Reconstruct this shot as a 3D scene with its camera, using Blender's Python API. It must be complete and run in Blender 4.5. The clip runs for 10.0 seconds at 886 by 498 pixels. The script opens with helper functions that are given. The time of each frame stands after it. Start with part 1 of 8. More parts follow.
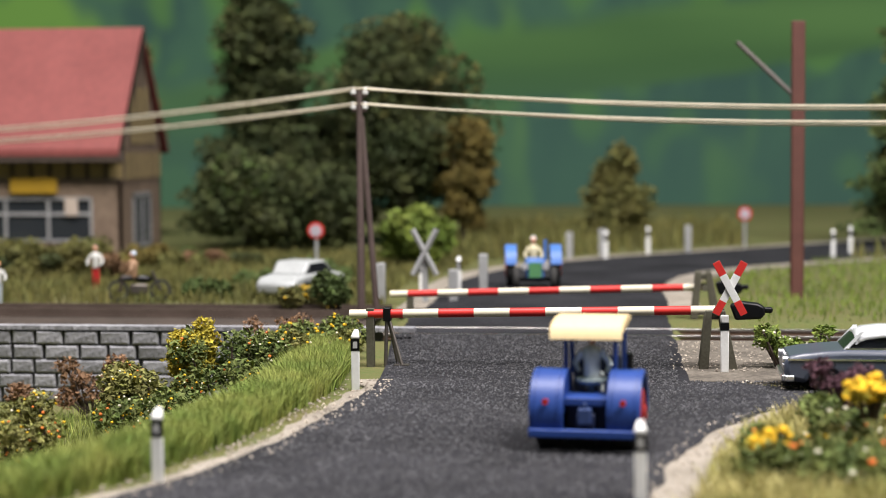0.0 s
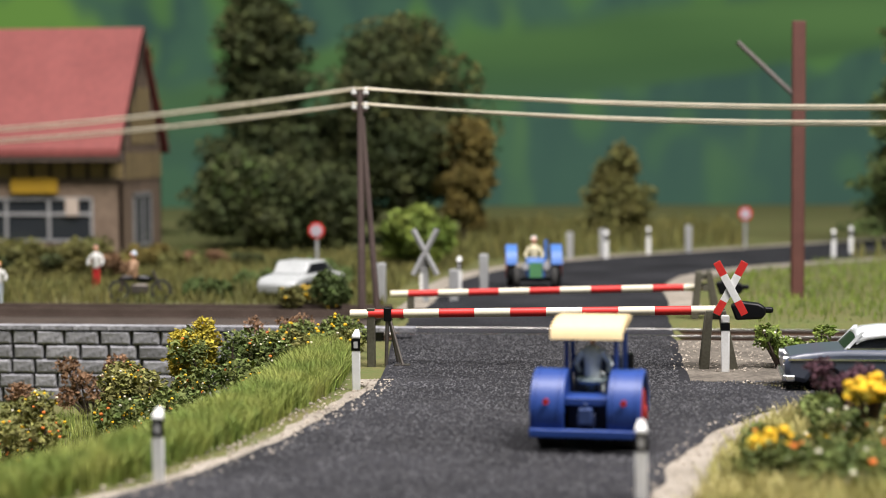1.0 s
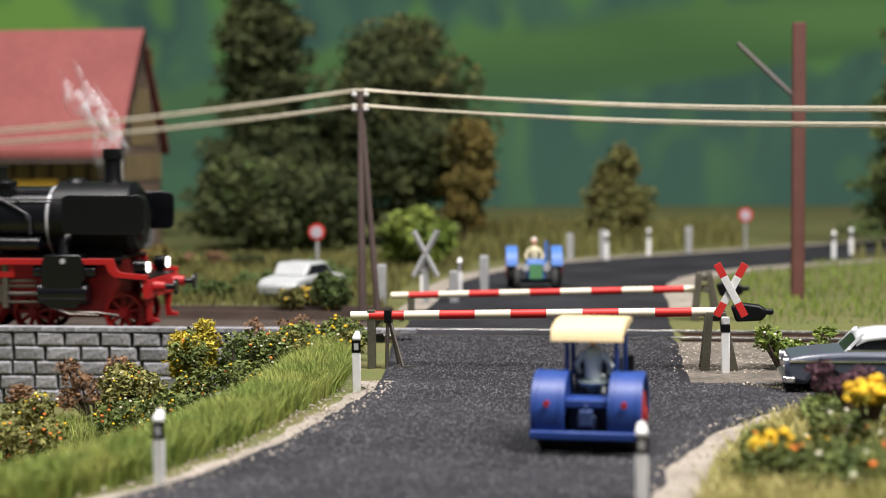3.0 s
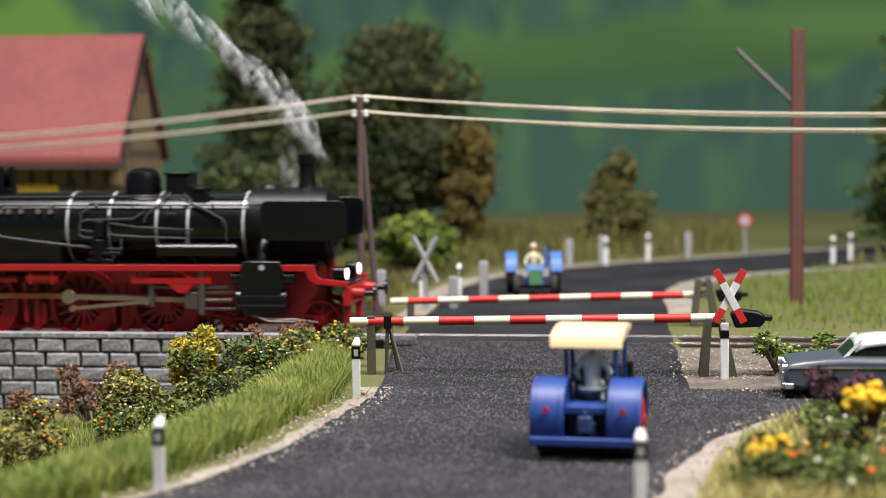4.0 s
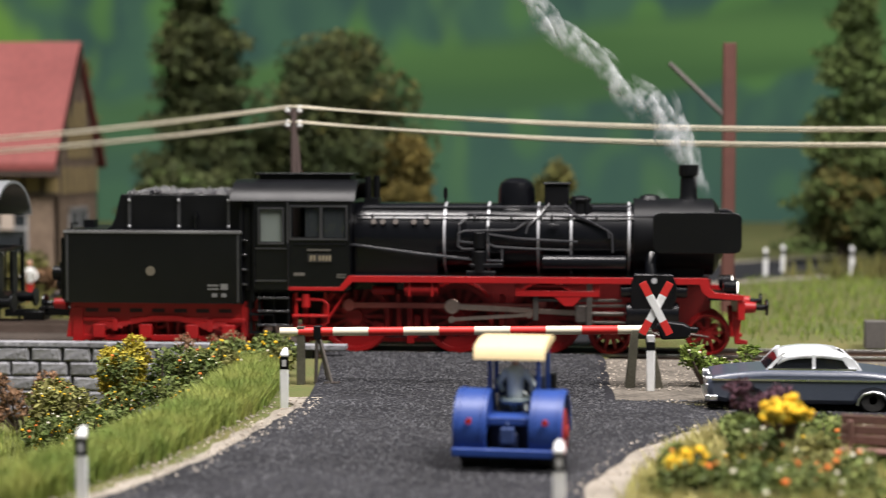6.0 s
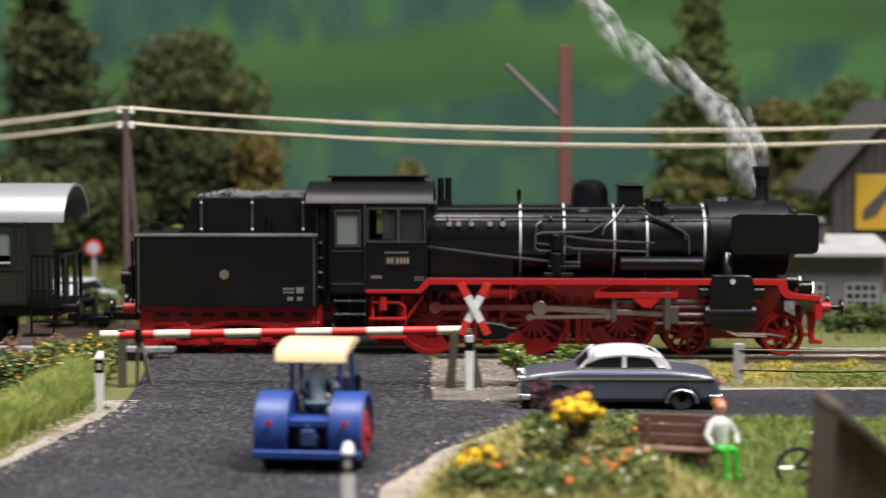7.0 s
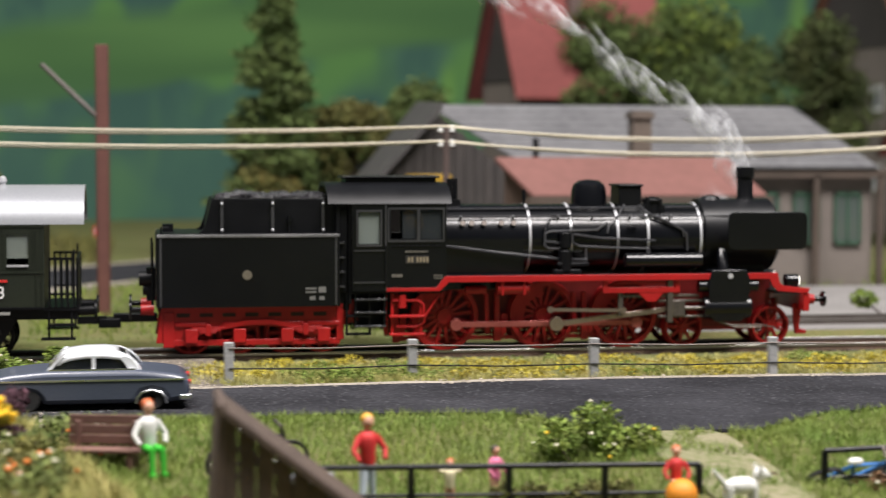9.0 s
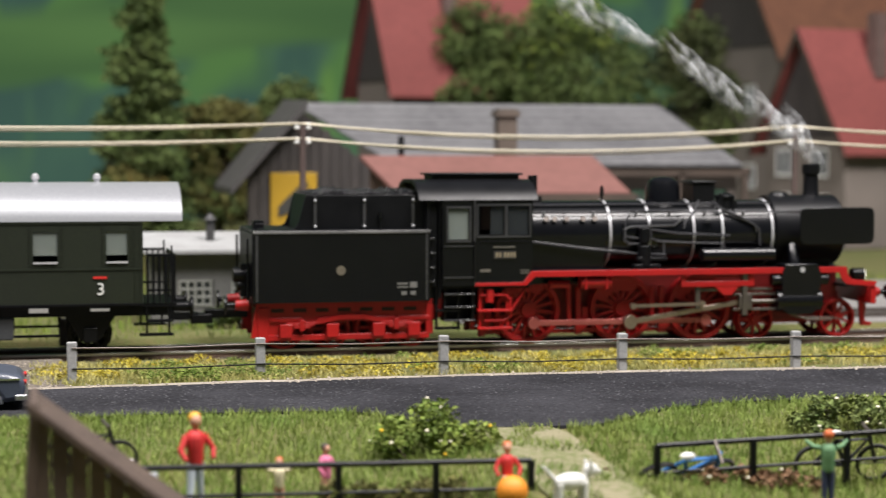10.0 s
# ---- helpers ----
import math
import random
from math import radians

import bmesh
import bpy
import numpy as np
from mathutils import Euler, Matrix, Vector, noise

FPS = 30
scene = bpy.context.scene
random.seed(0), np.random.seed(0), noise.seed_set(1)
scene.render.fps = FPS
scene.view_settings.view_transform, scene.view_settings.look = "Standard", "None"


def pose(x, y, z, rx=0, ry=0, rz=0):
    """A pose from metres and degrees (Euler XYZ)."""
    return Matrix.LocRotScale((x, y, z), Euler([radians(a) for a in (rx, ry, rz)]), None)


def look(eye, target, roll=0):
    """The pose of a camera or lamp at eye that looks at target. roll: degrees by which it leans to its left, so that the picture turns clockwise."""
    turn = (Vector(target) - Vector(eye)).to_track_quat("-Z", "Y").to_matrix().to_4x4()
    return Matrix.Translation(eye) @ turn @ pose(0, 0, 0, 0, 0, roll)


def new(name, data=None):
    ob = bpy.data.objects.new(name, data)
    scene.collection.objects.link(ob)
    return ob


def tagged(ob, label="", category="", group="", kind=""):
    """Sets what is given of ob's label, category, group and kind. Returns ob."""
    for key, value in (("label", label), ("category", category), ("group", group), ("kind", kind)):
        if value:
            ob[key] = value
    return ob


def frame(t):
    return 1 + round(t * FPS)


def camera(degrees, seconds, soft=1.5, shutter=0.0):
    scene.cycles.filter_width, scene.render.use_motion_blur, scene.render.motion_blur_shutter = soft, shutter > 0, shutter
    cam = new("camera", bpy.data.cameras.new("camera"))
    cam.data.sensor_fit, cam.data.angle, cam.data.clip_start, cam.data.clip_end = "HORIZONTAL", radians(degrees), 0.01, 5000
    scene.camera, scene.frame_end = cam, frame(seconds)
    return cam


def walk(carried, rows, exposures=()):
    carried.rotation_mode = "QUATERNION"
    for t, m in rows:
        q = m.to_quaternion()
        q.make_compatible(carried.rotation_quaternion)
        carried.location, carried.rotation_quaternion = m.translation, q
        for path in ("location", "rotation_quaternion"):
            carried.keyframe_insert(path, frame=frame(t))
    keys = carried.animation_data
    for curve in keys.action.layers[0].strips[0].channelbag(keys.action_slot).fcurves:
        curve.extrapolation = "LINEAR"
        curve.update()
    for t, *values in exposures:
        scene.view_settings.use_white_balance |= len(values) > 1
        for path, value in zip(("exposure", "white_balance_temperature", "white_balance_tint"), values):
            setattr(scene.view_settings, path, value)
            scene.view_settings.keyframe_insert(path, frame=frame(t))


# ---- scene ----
# A model railway at 1:87. Lengths below are written in millimetres and built in metres.
MM = 0.001
cam = camera(27.69, 10.0, soft=1.0, shutter=0.5)
cam.data.dof.use_dof = True
cam.data.dof.focus_distance = 0.41
cam.data.dof.aperture_fstop = 22
# seconds, x, y, z, heading to the right, pitch, lean to the left
ROWS = [
    (0, -14.5, -484.1, 54.7, -6.91, -3.70, -0.37),
    (2.5, -14.6, -484.3, 54.8, -6.93, -3.70, -0.37),
    (4, -14.5, -485.1, 55.3, -6.91, -3.52, -0.37),
    (4.5, -14.4, -485.8, 55.5, -6.86, -3.42, -0.33),
    (5, -14.0, -486.1, 55.9, -6.79, -3.31, -0.36),
    (5.2, -13.7, -486.3, 56.0, -6.67, -3.31, -0.33),
    (6.3, -7.6, -487.5, 56.3, -4.25, -3.26, 0.08),
    (6.5, -4.4, -487.6, 56.6, -3.61, -3.28, 0.01),
    (7, 2.9, -489.0, 57.2, -1.25, -3.33, 0.03),
    (7.5, 13.5, -492.0, 58.1, 1.46, -3.39, 0.10),
    (8, 24.2, -494.2, 58.7, 4.36, -3.43, 0.09),
    (8.5, 35.0, -495.2, 58.6, 7.25, -3.39, 0.13),
    (9, 43.7, -495.8, 58.1, 9.57, -3.38, 0.13),
    (9.5, 50.6, -495.9, 57.7, 11.51, -3.39, 0.09),
    (10, 55.6, -495.0, 57.1, 12.92, -3.35, 0.13),
]
walk(cam, [(t, pose(x * MM, y * MM, z * MM, 90 + pitch, 0, -yaw) @ pose(0, 0, 0, 0, 0, roll)) for t, x, y, z, yaw, pitch, roll in ROWS])

# ---- light: the hall's ceiling lights over the layout, and its soft surroundings
world = bpy.data.worlds.new("hall")
scene.world = world
world.use_nodes = True
world.node_tree.nodes["Background"].inputs["Color"].default_value = (0.8, 0.9, 1.0, 1)
world.node_tree.nodes["Background"].inputs["Strength"].default_value = 0.10
for lx, ly, watts in ((-0.26, -0.2, 16.0), (0.5, -0.45, 23.0)):
    lamp = new("ceiling_lamp", bpy.data.lights.new("ceiling_lamp", "AREA"))
    lamp.data.shape, lamp.data.size, lamp.data.size_y = "RECTANGLE", 0.5, 0.35
    lamp.data.energy, lamp.data.color = watts, (1.0, 0.945, 0.925)
    lamp.matrix_world = look((lx, ly, 0.98), (lx * 0.9, ly + 0.1, 0))
scene.view_settings.exposure = 0.0

# ---- materials
def mat(name, c1, c2=None, rough=0.6, metal=0.0, fine=0.6, coarse=9.0, bump=0.0, mixture=0.5, spread=0.25, stretch=(1, 1, 1), alpha=1.0, coat=0.0, per_object=0.0, island=0.0, spec=0.5):
    """A procedural surface: two colours mixed by noise at two sizes (in mm), with fine relief."""
    m = bpy.data.materials.new(name)
    m.use_nodes = True
    n, ln = m.node_tree.nodes, m.node_tree.links
    b = n["Principled BSDF"]
    b.inputs["Metallic"].default_value = metal
    b.inputs["Coat Weight"].default_value = coat
    b.inputs["Specular IOR Level"].default_value = spec
    c2 = c2 or tuple(0.72 * v for v in c1)
    tc, mp = n.new("ShaderNodeTexCoord"), n.new("ShaderNodeMapping")
    mp.inputs["Scale"].default_value = stretch
    ln.new(tc.outputs["Object"], mp.inputs["Vector"])
    a, d = n.new("ShaderNodeTexNoise"), n.new("ShaderNodeTexNoise")
    a.inputs["Scale"].default_value, d.inputs["Scale"].default_value = 1000.0 / fine, 1000.0 / coarse
    a.inputs["Detail"].default_value = d.inputs["Detail"].default_value = 4
    ln.new(mp.outputs["Vector"], a.inputs["Vector"])
    ln.new(mp.outputs["Vector"], d.inputs["Vector"])
    add = n.new("ShaderNodeMath")
    add.operation = "ADD"
    ln.new(a.outputs["Fac"], add.inputs[0])
    ln.new(d.outputs["Fac"], add.inputs[1])
    ramp = n.new("ShaderNodeMapRange")
    ramp.inputs["From Min"].default_value, ramp.inputs["From Max"].default_value = 2 * mixture - spread, 2 * mixture + spread
    ln.new(add.outputs[0], ramp.inputs["Value"])
    mix = n.new("ShaderNodeMix")
    mix.data_type = "RGBA"
    ln.new(ramp.outputs["Result"], mix.inputs["Factor"])
    mix.inputs["A"].default_value, mix.inputs["B"].default_value = (*c1, 1), (*c2, 1)
    out = mix.outputs["Result"]
    if per_object or island:
        hsv, rng = n.new("ShaderNodeHueSaturation"), n.new("ShaderNodeMapRange")
        src = n.new("ShaderNodeObjectInfo").outputs["Random"] if per_object else n.new("ShaderNodeNewGeometry").outputs["Random Per Island"]
        k = per_object or island
        rng.inputs["To Min"].default_value, rng.inputs["To Max"].default_value = 1 - k, 1 + k
        ln.new(src, rng.inputs["Value"])
        ln.new(rng.outputs["Result"], hsv.inputs["Value"])
        ln.new(out, hsv.inputs["Color"])
        out = hsv.outputs["Color"]
    ln.new(out, b.inputs["Base Color"])
    rr = n.new("ShaderNodeMapRange")
    rr.inputs["To Min"].default_value, rr.inputs["To Max"].default_value = max(0.02, rough - 0.07), min(1, rough + 0.07)
    ln.new(d.outputs["Fac"], rr.inputs["Value"])
    ln.new(rr.outputs["Result"], b.inputs["Roughness"])
    if bump:
        bp = n.new("ShaderNodeBump")
        bp.inputs["Distance"].default_value, bp.inputs["Strength"].default_value = bump * MM, 1.0
        ln.new(a.outputs["Fac"], bp.inputs["Height"])
        ln.new(bp.outputs["Normal"], b.inputs["Normal"])
    if alpha < 1:
        b.inputs["Alpha"].default_value = alpha
    return m


def glow(name, c, strength):
    m = bpy.data.materials.new(name)
    m.use_nodes = True
    b = m.node_tree.nodes["Principled BSDF"]
    b.inputs["Base Color"].default_value = (*c, 1)
    b.inputs["Emission Color"].default_value = (*c, 1)
    b.inputs["Emission Strength"].default_value = strength
    return m


def glass(name, tint, alpha):
    m = bpy.data.materials.new(name)
    m.use_nodes = True
    b = m.node_tree.nodes["Principled BSDF"]
    b.inputs["Base Color"].default_value = (*tint, 1)
    b.inputs["Roughness"].default_value = 0.05
    b.inputs["Alpha"].default_value = alpha
    return m


BLACK = mat("black_enamel", (0.002, 0.0022, 0.0034), (0.0034, 0.0036, 0.005), rough=0.25, spec=0.5, fine=6, coarse=90)
BLACK_MATT = mat("matt_black", (0.0026, 0.0028, 0.0038), (0.005, 0.0053, 0.0066), rough=0.4, spec=0.25, fine=0.4, coarse=6)
RED = mat("red_enamel", (0.44, 0.01, 0.011), (0.33, 0.008, 0.009), rough=0.42, fine=0.5, coarse=10)
STEEL = mat("bright_steel", (0.55, 0.54, 0.52), (0.42, 0.41, 0.4), rough=0.3, metal=1.0)
ROD_STEEL = mat("rod_steel", (0.5, 0.42, 0.36), (0.36, 0.28, 0.23), rough=0.32, metal=0.9)
DULL_STEEL = mat("dull_steel", (0.2, 0.18, 0.16), (0.13, 0.11, 0.1), rough=0.42, metal=0.8)
PIPE = mat("pipe_black", (0.03, 0.03, 0.033), (0.05, 0.05, 0.054), rough=0.22, spec=0.9)
PIPE_GREY = mat("pipe_grey", (0.085, 0.085, 0.09), (0.055, 0.055, 0.058), rough=0.32, metal=0.3)
SILVER_BAND = mat("silver_paint", (0.6, 0.61, 0.63), (0.48, 0.48, 0.5), rough=0.4, metal=0.3)
COAL = mat("coal", (0.006, 0.006, 0.007), (0.016, 0.016, 0.018), rough=0.22, fine=0.5, bump=0.2)
ROOF_GREY = mat("grey_roof_paint", (0.34, 0.35, 0.37), (0.29, 0.3, 0.32), rough=0.36, metal=0.35, coarse=20)
COACH_GREEN = mat("dark_green_paint", (0.016, 0.021, 0.012), (0.011, 0.015, 0.009), rough=0.45, coarse=15)
WHITE = mat("white_plastic", (0.82, 0.83, 0.82), (0.72, 0.72, 0.7), rough=0.5, coarse=4)
SIGN_RED = mat("signal_red", (0.66, 0.03, 0.025), (0.55, 0.025, 0.02), rough=0.5)
CREAM_WHITE = mat("cream_white", (0.82, 0.76, 0.6), (0.74, 0.67, 0.5), rough=0.5)
BLUE = mat("tractor_blue", (0.02, 0.06, 0.27), (0.016, 0.05, 0.22), rough=0.45, fine=0.4, coarse=8)
CREAM = mat("cream_plastic", (0.83, 0.66, 0.38), (0.77, 0.6, 0.33), rough=0.5, coarse=8)
RUBBER = mat("rubber", (0.015, 0.015, 0.015), (0.028, 0.027, 0.025), rough=0.8, bump=0.1)
ASPHALT = mat("asphalt", (0.012, 0.012, 0.015), (0.036, 0.036, 0.042), rough=0.85, fine=0.8, coarse=30, bump=0.55, mixture=0.52, spread=0.2, spec=0.2)
SAND = mat("sandy_gravel", (0.36, 0.32, 0.27), (0.2, 0.175, 0.14), rough=0.9, fine=0.8, coarse=12, bump=0.5)
TURF = mat("turf", (0.085, 0.11, 0.025), (0.13, 0.115, 0.04), rough=0.95, fine=1.2, coarse=25, bump=0.7)
EARTH = mat("earth", (0.16, 0.12, 0.08), (0.1, 0.09, 0.05), rough=0.95, fine=1.0, coarse=18, bump=0.6)
BALLAST = mat("ballast", (0.19, 0.165, 0.14), (0.1, 0.085, 0.07), rough=0.9, fine=1.2, coarse=14, bump=0.9)
SLEEPER = mat("sleeper", (0.05, 0.035, 0.025), (0.035, 0.028, 0.022), rough=0.8, stretch=(4, 1, 1), bump=0.1, per_object=0.2)
RUST = mat("rusty_rail", (0.1, 0.06, 0.04), (0.15, 0.1, 0.07), rough=0.7)
STONE = mat("grey_stone", (0.33, 0.33, 0.35), (0.2, 0.2, 0.22), rough=0.85, fine=1.3, coarse=7, bump=0.5, per_object=0.22)
MORTAR = mat("mortar", (0.07, 0.07, 0.075), (0.045, 0.045, 0.05), rough=0.95, bump=0.3)
CONCRETE = mat("concrete", (0.36, 0.37, 0.37), (0.27, 0.27, 0.27), rough=0.85, bump=0.1)
GREY_GREEN = mat("grey_green_plastic", (0.1, 0.095, 0.066), (0.06, 0.054, 0.036), rough=0.7, coarse=5)
WOOD_BROWN = mat("weathered_brown", (0.1, 0.07, 0.055), (0.055, 0.038, 0.03), rough=0.8, stretch=(3, 3, 0.4), bump=0.15)
POLE_WOOD = mat("pole_wood", (0.12, 0.085, 0.075), (0.075, 0.05, 0.045), rough=0.75, stretch=(3, 3, 0.3), bump=0.1)
MAST_RED = mat("rust_red_mast", (0.135, 0.052, 0.04), (0.1, 0.038, 0.03), rough=0.7)
WIRE = mat("cream_wire", (0.66, 0.6, 0.47), (0.55, 0.5, 0.38), rough=0.6)
PORCELAIN = mat("porcelain", (0.85, 0.85, 0.82), rough=0.3)
CAR_BLUE = mat("car_grey_blue", (0.07, 0.082, 0.115), (0.055, 0.066, 0.095), rough=0.32, coat=0.25, coarse=20)
CAR_WHITE = mat("car_white", (0.82, 0.84, 0.87), (0.78, 0.8, 0.83), rough=0.2, coat=0.6, coarse=20)
CHROME = mat("chrome", (0.85, 0.86, 0.88), (0.8, 0.8, 0.82), rough=0.27, metal=1.0)
CAR_GLASS = glass("car_glass", (0.012, 0.014, 0.018), 0.88)
PANE = glass("window_glass", (0.2, 0.22, 0.22), 0.6)
LIGHT_PANE = glass("pale_pane", (0.2, 0.23, 0.21), 0.75)
CAB_PANE = glass("cab_pane", (0.035, 0.04, 0.042), 0.6)
LAMP_RED = mat("red_lens", (0.55, 0.03, 0.02), rough=0.2)
HEADLIGHT = glow("headlight", (1.0, 0.97, 0.88), 4.0)
ROOF_TILE = mat("red_roof_tiles", (0.25, 0.064, 0.057), (0.19, 0.048, 0.044), rough=0.75, fine=3, coarse=40, stretch=(1, 1, 1), bump=0.2)
BRICK_TAN = mat("tan_masonry", (0.26, 0.19, 0.135), (0.17, 0.12, 0.085), rough=0.85, fine=4, coarse=25, bump=0.3)
TIMBER = mat("dark_timber", (0.09, 0.065, 0.05), (0.06, 0.045, 0.035), rough=0.8)
OCHRE = mat("ochre_infill", (0.36, 0.27, 0.12), (0.27, 0.2, 0.09), rough=0.85, fine=3, coarse=20)
GREY_BOARD = mat("grey_boards", (0.062, 0.053, 0.05), (0.036, 0.032, 0.031), rough=0.85, stretch=(5, 1, 0.4), fine=3, coarse=20, bump=0.1)
SLATE = mat("slate_roof", (0.15, 0.15, 0.155), (0.1, 0.1, 0.105), rough=0.7, fine=4, coarse=30, bump=0.2, island=0.15)
SALMON = mat("salmon_roof", (0.19, 0.082, 0.07), (0.15, 0.066, 0.055), rough=0.75, fine=4, coarse=35)
PALE_WALL = mat("pale_render", (0.2, 0.17, 0.15), (0.15, 0.13, 0.115), rough=0.85, coarse=30)
SHED_GREY = mat("shed_grey", (0.17, 0.17, 0.165), (0.12, 0.12, 0.115), rough=0.8, coarse=15)
SIGN_YELLOW = mat("yellow_sign", (0.46, 0.28, 0.02), (0.38, 0.23, 0.02), rough=0.5)
LEAF = {
    "dark": mat("dark_foliage", (0.03, 0.052, 0.014), (0.07, 0.076, 0.02), rough=0.85, coarse=20, island=0.45),
    "mid": mat("mid_foliage", (0.065, 0.11, 0.025), (0.1, 0.13, 0.035), rough=0.85, coarse=15, island=0.45),
    "olive": mat("olive_foliage", (0.11, 0.12, 0.03), (0.15, 0.13, 0.035), rough=0.85, coarse=15, island=0.4),
    "shrub": mat("shrub_foliage", (0.085, 0.13, 0.03), (0.17, 0.19, 0.05), rough=0.85, fine=3, coarse=9, island=0.45),
    "shrub_pale": mat("pale_shrub_foliage", (0.14, 0.15, 0.035), (0.24, 0.22, 0.07), rough=0.85, fine=3, coarse=9, island=0.45),
    "bright": mat("bright_foliage", (0.12, 0.2, 0.03), (0.2, 0.23, 0.04), rough=0.85, coarse=10, island=0.4),
    "yellow": mat("yellow_foliage", (0.46, 0.36, 0.03), (0.33, 0.29, 0.035), rough=0.85, coarse=8, island=0.35),
    "amber": mat("amber_foliage", (0.19, 0.135, 0.028), (0.12, 0.105, 0.025), rough=0.85, coarse=8, island=0.35),
    "purple": mat("purple_foliage", (0.12, 0.05, 0.07), (0.08, 0.035, 0.05), rough=0.85, coarse=8, island=0.35),
    "brown": mat("dry_brown", (0.24, 0.13, 0.07), (0.17, 0.1, 0.05), rough=0.9, coarse=8, island=0.35),
}
GRASS = mat("grass_fibre", (0.16, 0.24, 0.042), (0.33, 0.35, 0.085), rough=0.8, fine=5, coarse=18, island=0.45)
LAWN = mat("lawn_fibre", (0.16, 0.25, 0.045), (0.26, 0.31, 0.07), rough=0.85, fine=9, coarse=40, island=0.18)
GRASS_DRY = mat("dry_grass_fibre", (0.5, 0.43, 0.17), (0.32, 0.32, 0.09), rough=0.8, fine=10, coarse=30, island=0.35)
YELLOW_FLOWER = mat("yellow_blossom", (0.85, 0.55, 0.02), (0.75, 0.42, 0.01), rough=0.7, island=0.2)
ORANGE_FLOWER = mat("orange_blossom", (0.8, 0.25, 0.04), (0.75, 0.15, 0.03), rough=0.7, island=0.2)
WHITE_FLOWER = mat("white_blossom", (0.8, 0.76, 0.62), (0.75, 0.7, 0.5), rough=0.7, island=0.2)
SKIN = mat("painted_skin", (0.7, 0.38, 0.26), rough=0.6)


# ---- geometry, in millimetres
class Shape:
    def __init__(self):
        self.v, self.f = [], []

    def add(self, v, f):
        k = len(self.v)
        self.v += [tuple(p) for p in v]
        self.f += [tuple(i + k for i in q) for q in f]
        return self

    def box(self, x0, x1, y0, y1, z0, z1):
        v = [(x, y, z) for z in (z0, z1) for y in (y0, y1) for x in (x0, x1)]
        return self.add(v, [(0, 2, 3, 1), (4, 5, 7, 6), (0, 1, 5, 4), (2, 6, 7, 3), (0, 4, 6, 2), (1, 3, 7, 5)])

    def prism(self, pts, a, b, axis="y"):
        """A profile pulled from a to b. pts: (x, z) for axis y, (y, z) for axis x, (x, y) for axis z."""
        put = {"y": lambda p, t: (p[0], t, p[1]), "x": lambda p, t: (t, p[0], p[1]), "z": lambda p, t: (p[0], p[1], t)}[axis]
        n = len(pts)
        v = [put(p, t) for t in (a, b) for p in pts]
        return self.add(v, [tuple(range(n)), tuple(range(2 * n - 1, n - 1, -1))] + [(i, i + n, (i + 1) % n + n, (i + 1) % n) for i in range(n)])

    def cyl(self, p, q, r, r2=None, n=14):
        p, q = Vector(p), Vector(q)
        r2 = r if r2 is None else r2
        d = (q - p).normalized()
        s = d.orthogonal().normalized()
        u = d.cross(s)
        v = [c + (s * math.cos(2 * math.pi * i / n) + u * math.sin(2 * math.pi * i / n)) * rr for c, rr in ((p, r), (q, r2)) for i in range(n)]
        return self.add(v, [tuple(range(n - 1, -1, -1)), tuple(range(n, 2 * n))] + [(i, (i + 1) % n, (i + 1) % n + n, i + n) for i in range(n)])

    def tube(self, path, r, n=8):
        """A bent round rod: rings swept along a path and closed at its ends."""
        pts = [Vector(q) for q in path]
        k = len(self.v)
        for i, c in enumerate(pts):
            d = (pts[min(i + 1, len(pts) - 1)] - pts[max(i - 1, 0)]).normalized()
            s = d.cross(Vector((0.31, 0.9, 0.17))).normalized()
            u = d.cross(s)
            self.v += [tuple(c + (s * math.cos(2 * math.pi * j / n) + u * math.sin(2 * math.pi * j / n)) * r) for j in range(n)]
        self.f += [(k + i * n + j, k + i * n + (j + 1) % n, k + (i + 1) * n + (j + 1) % n, k + (i + 1) * n + j) for i in range(len(pts) - 1) for j in range(n)]
        e = k + (len(pts) - 1) * n
        self.f += [tuple(range(k + n - 1, k - 1, -1)), tuple(range(e, e + n))]
        return self

    def ring(self, c, r_out, r_in, y0, y1, n=28):
        """A flat ring round the y axis."""
        v, f = [], []
        for i in range(n):
            a = 2 * math.pi * i / n
            for r, y in ((r_out, y0), (r_out, y1), (r_in, y1), (r_in, y0)):
                v.append((c[0] + r * math.cos(a), y + c[1], c[2] + r * math.sin(a)))
        for i in range(n):
            j = (i + 1) % n
            f += [(4 * i + k, 4 * i + (k + 1) % 4, 4 * j + (k + 1) % 4, 4 * j + k) for k in range(4)]
        return self.add(v, f)

    def lathe(self, c, prof, n=18):
        """prof: (radius, z) from bottom to top, round the z axis through c."""
        v = [(c[0] + r * math.cos(2 * math.pi * i / n), c[1] + r * math.sin(2 * math.pi * i / n), c[2] + z) for r, z in prof for i in range(n)]
        f = [(k * n + i, k * n + (i + 1) % n, (k + 1) * n + (i + 1) % n, (k + 1) * n + i) for k in range(len(prof) - 1) for i in range(n)]
        return self.add(v, f + [tuple(range(n - 1, -1, -1)), tuple(range((len(prof) - 1) * n, len(prof) * n))])

    def ball(self, c, rx, ry=None, rz=None, n=10, m=7):
        ry, rz = ry or rx, rz or rx
        v = [(c[0], c[1], c[2] - rz)]
        for k in range(1, m):
            a = -math.pi / 2 + math.pi * k / m
            v += [(c[0] + rx * math.cos(a) * math.cos(2 * math.pi * i / n), c[1] + ry * math.cos(a) * math.sin(2 * math.pi * i / n), c[2] + rz * math.sin(a)) for i in range(n)]
        v.append((c[0], c[1], c[2] + rz))
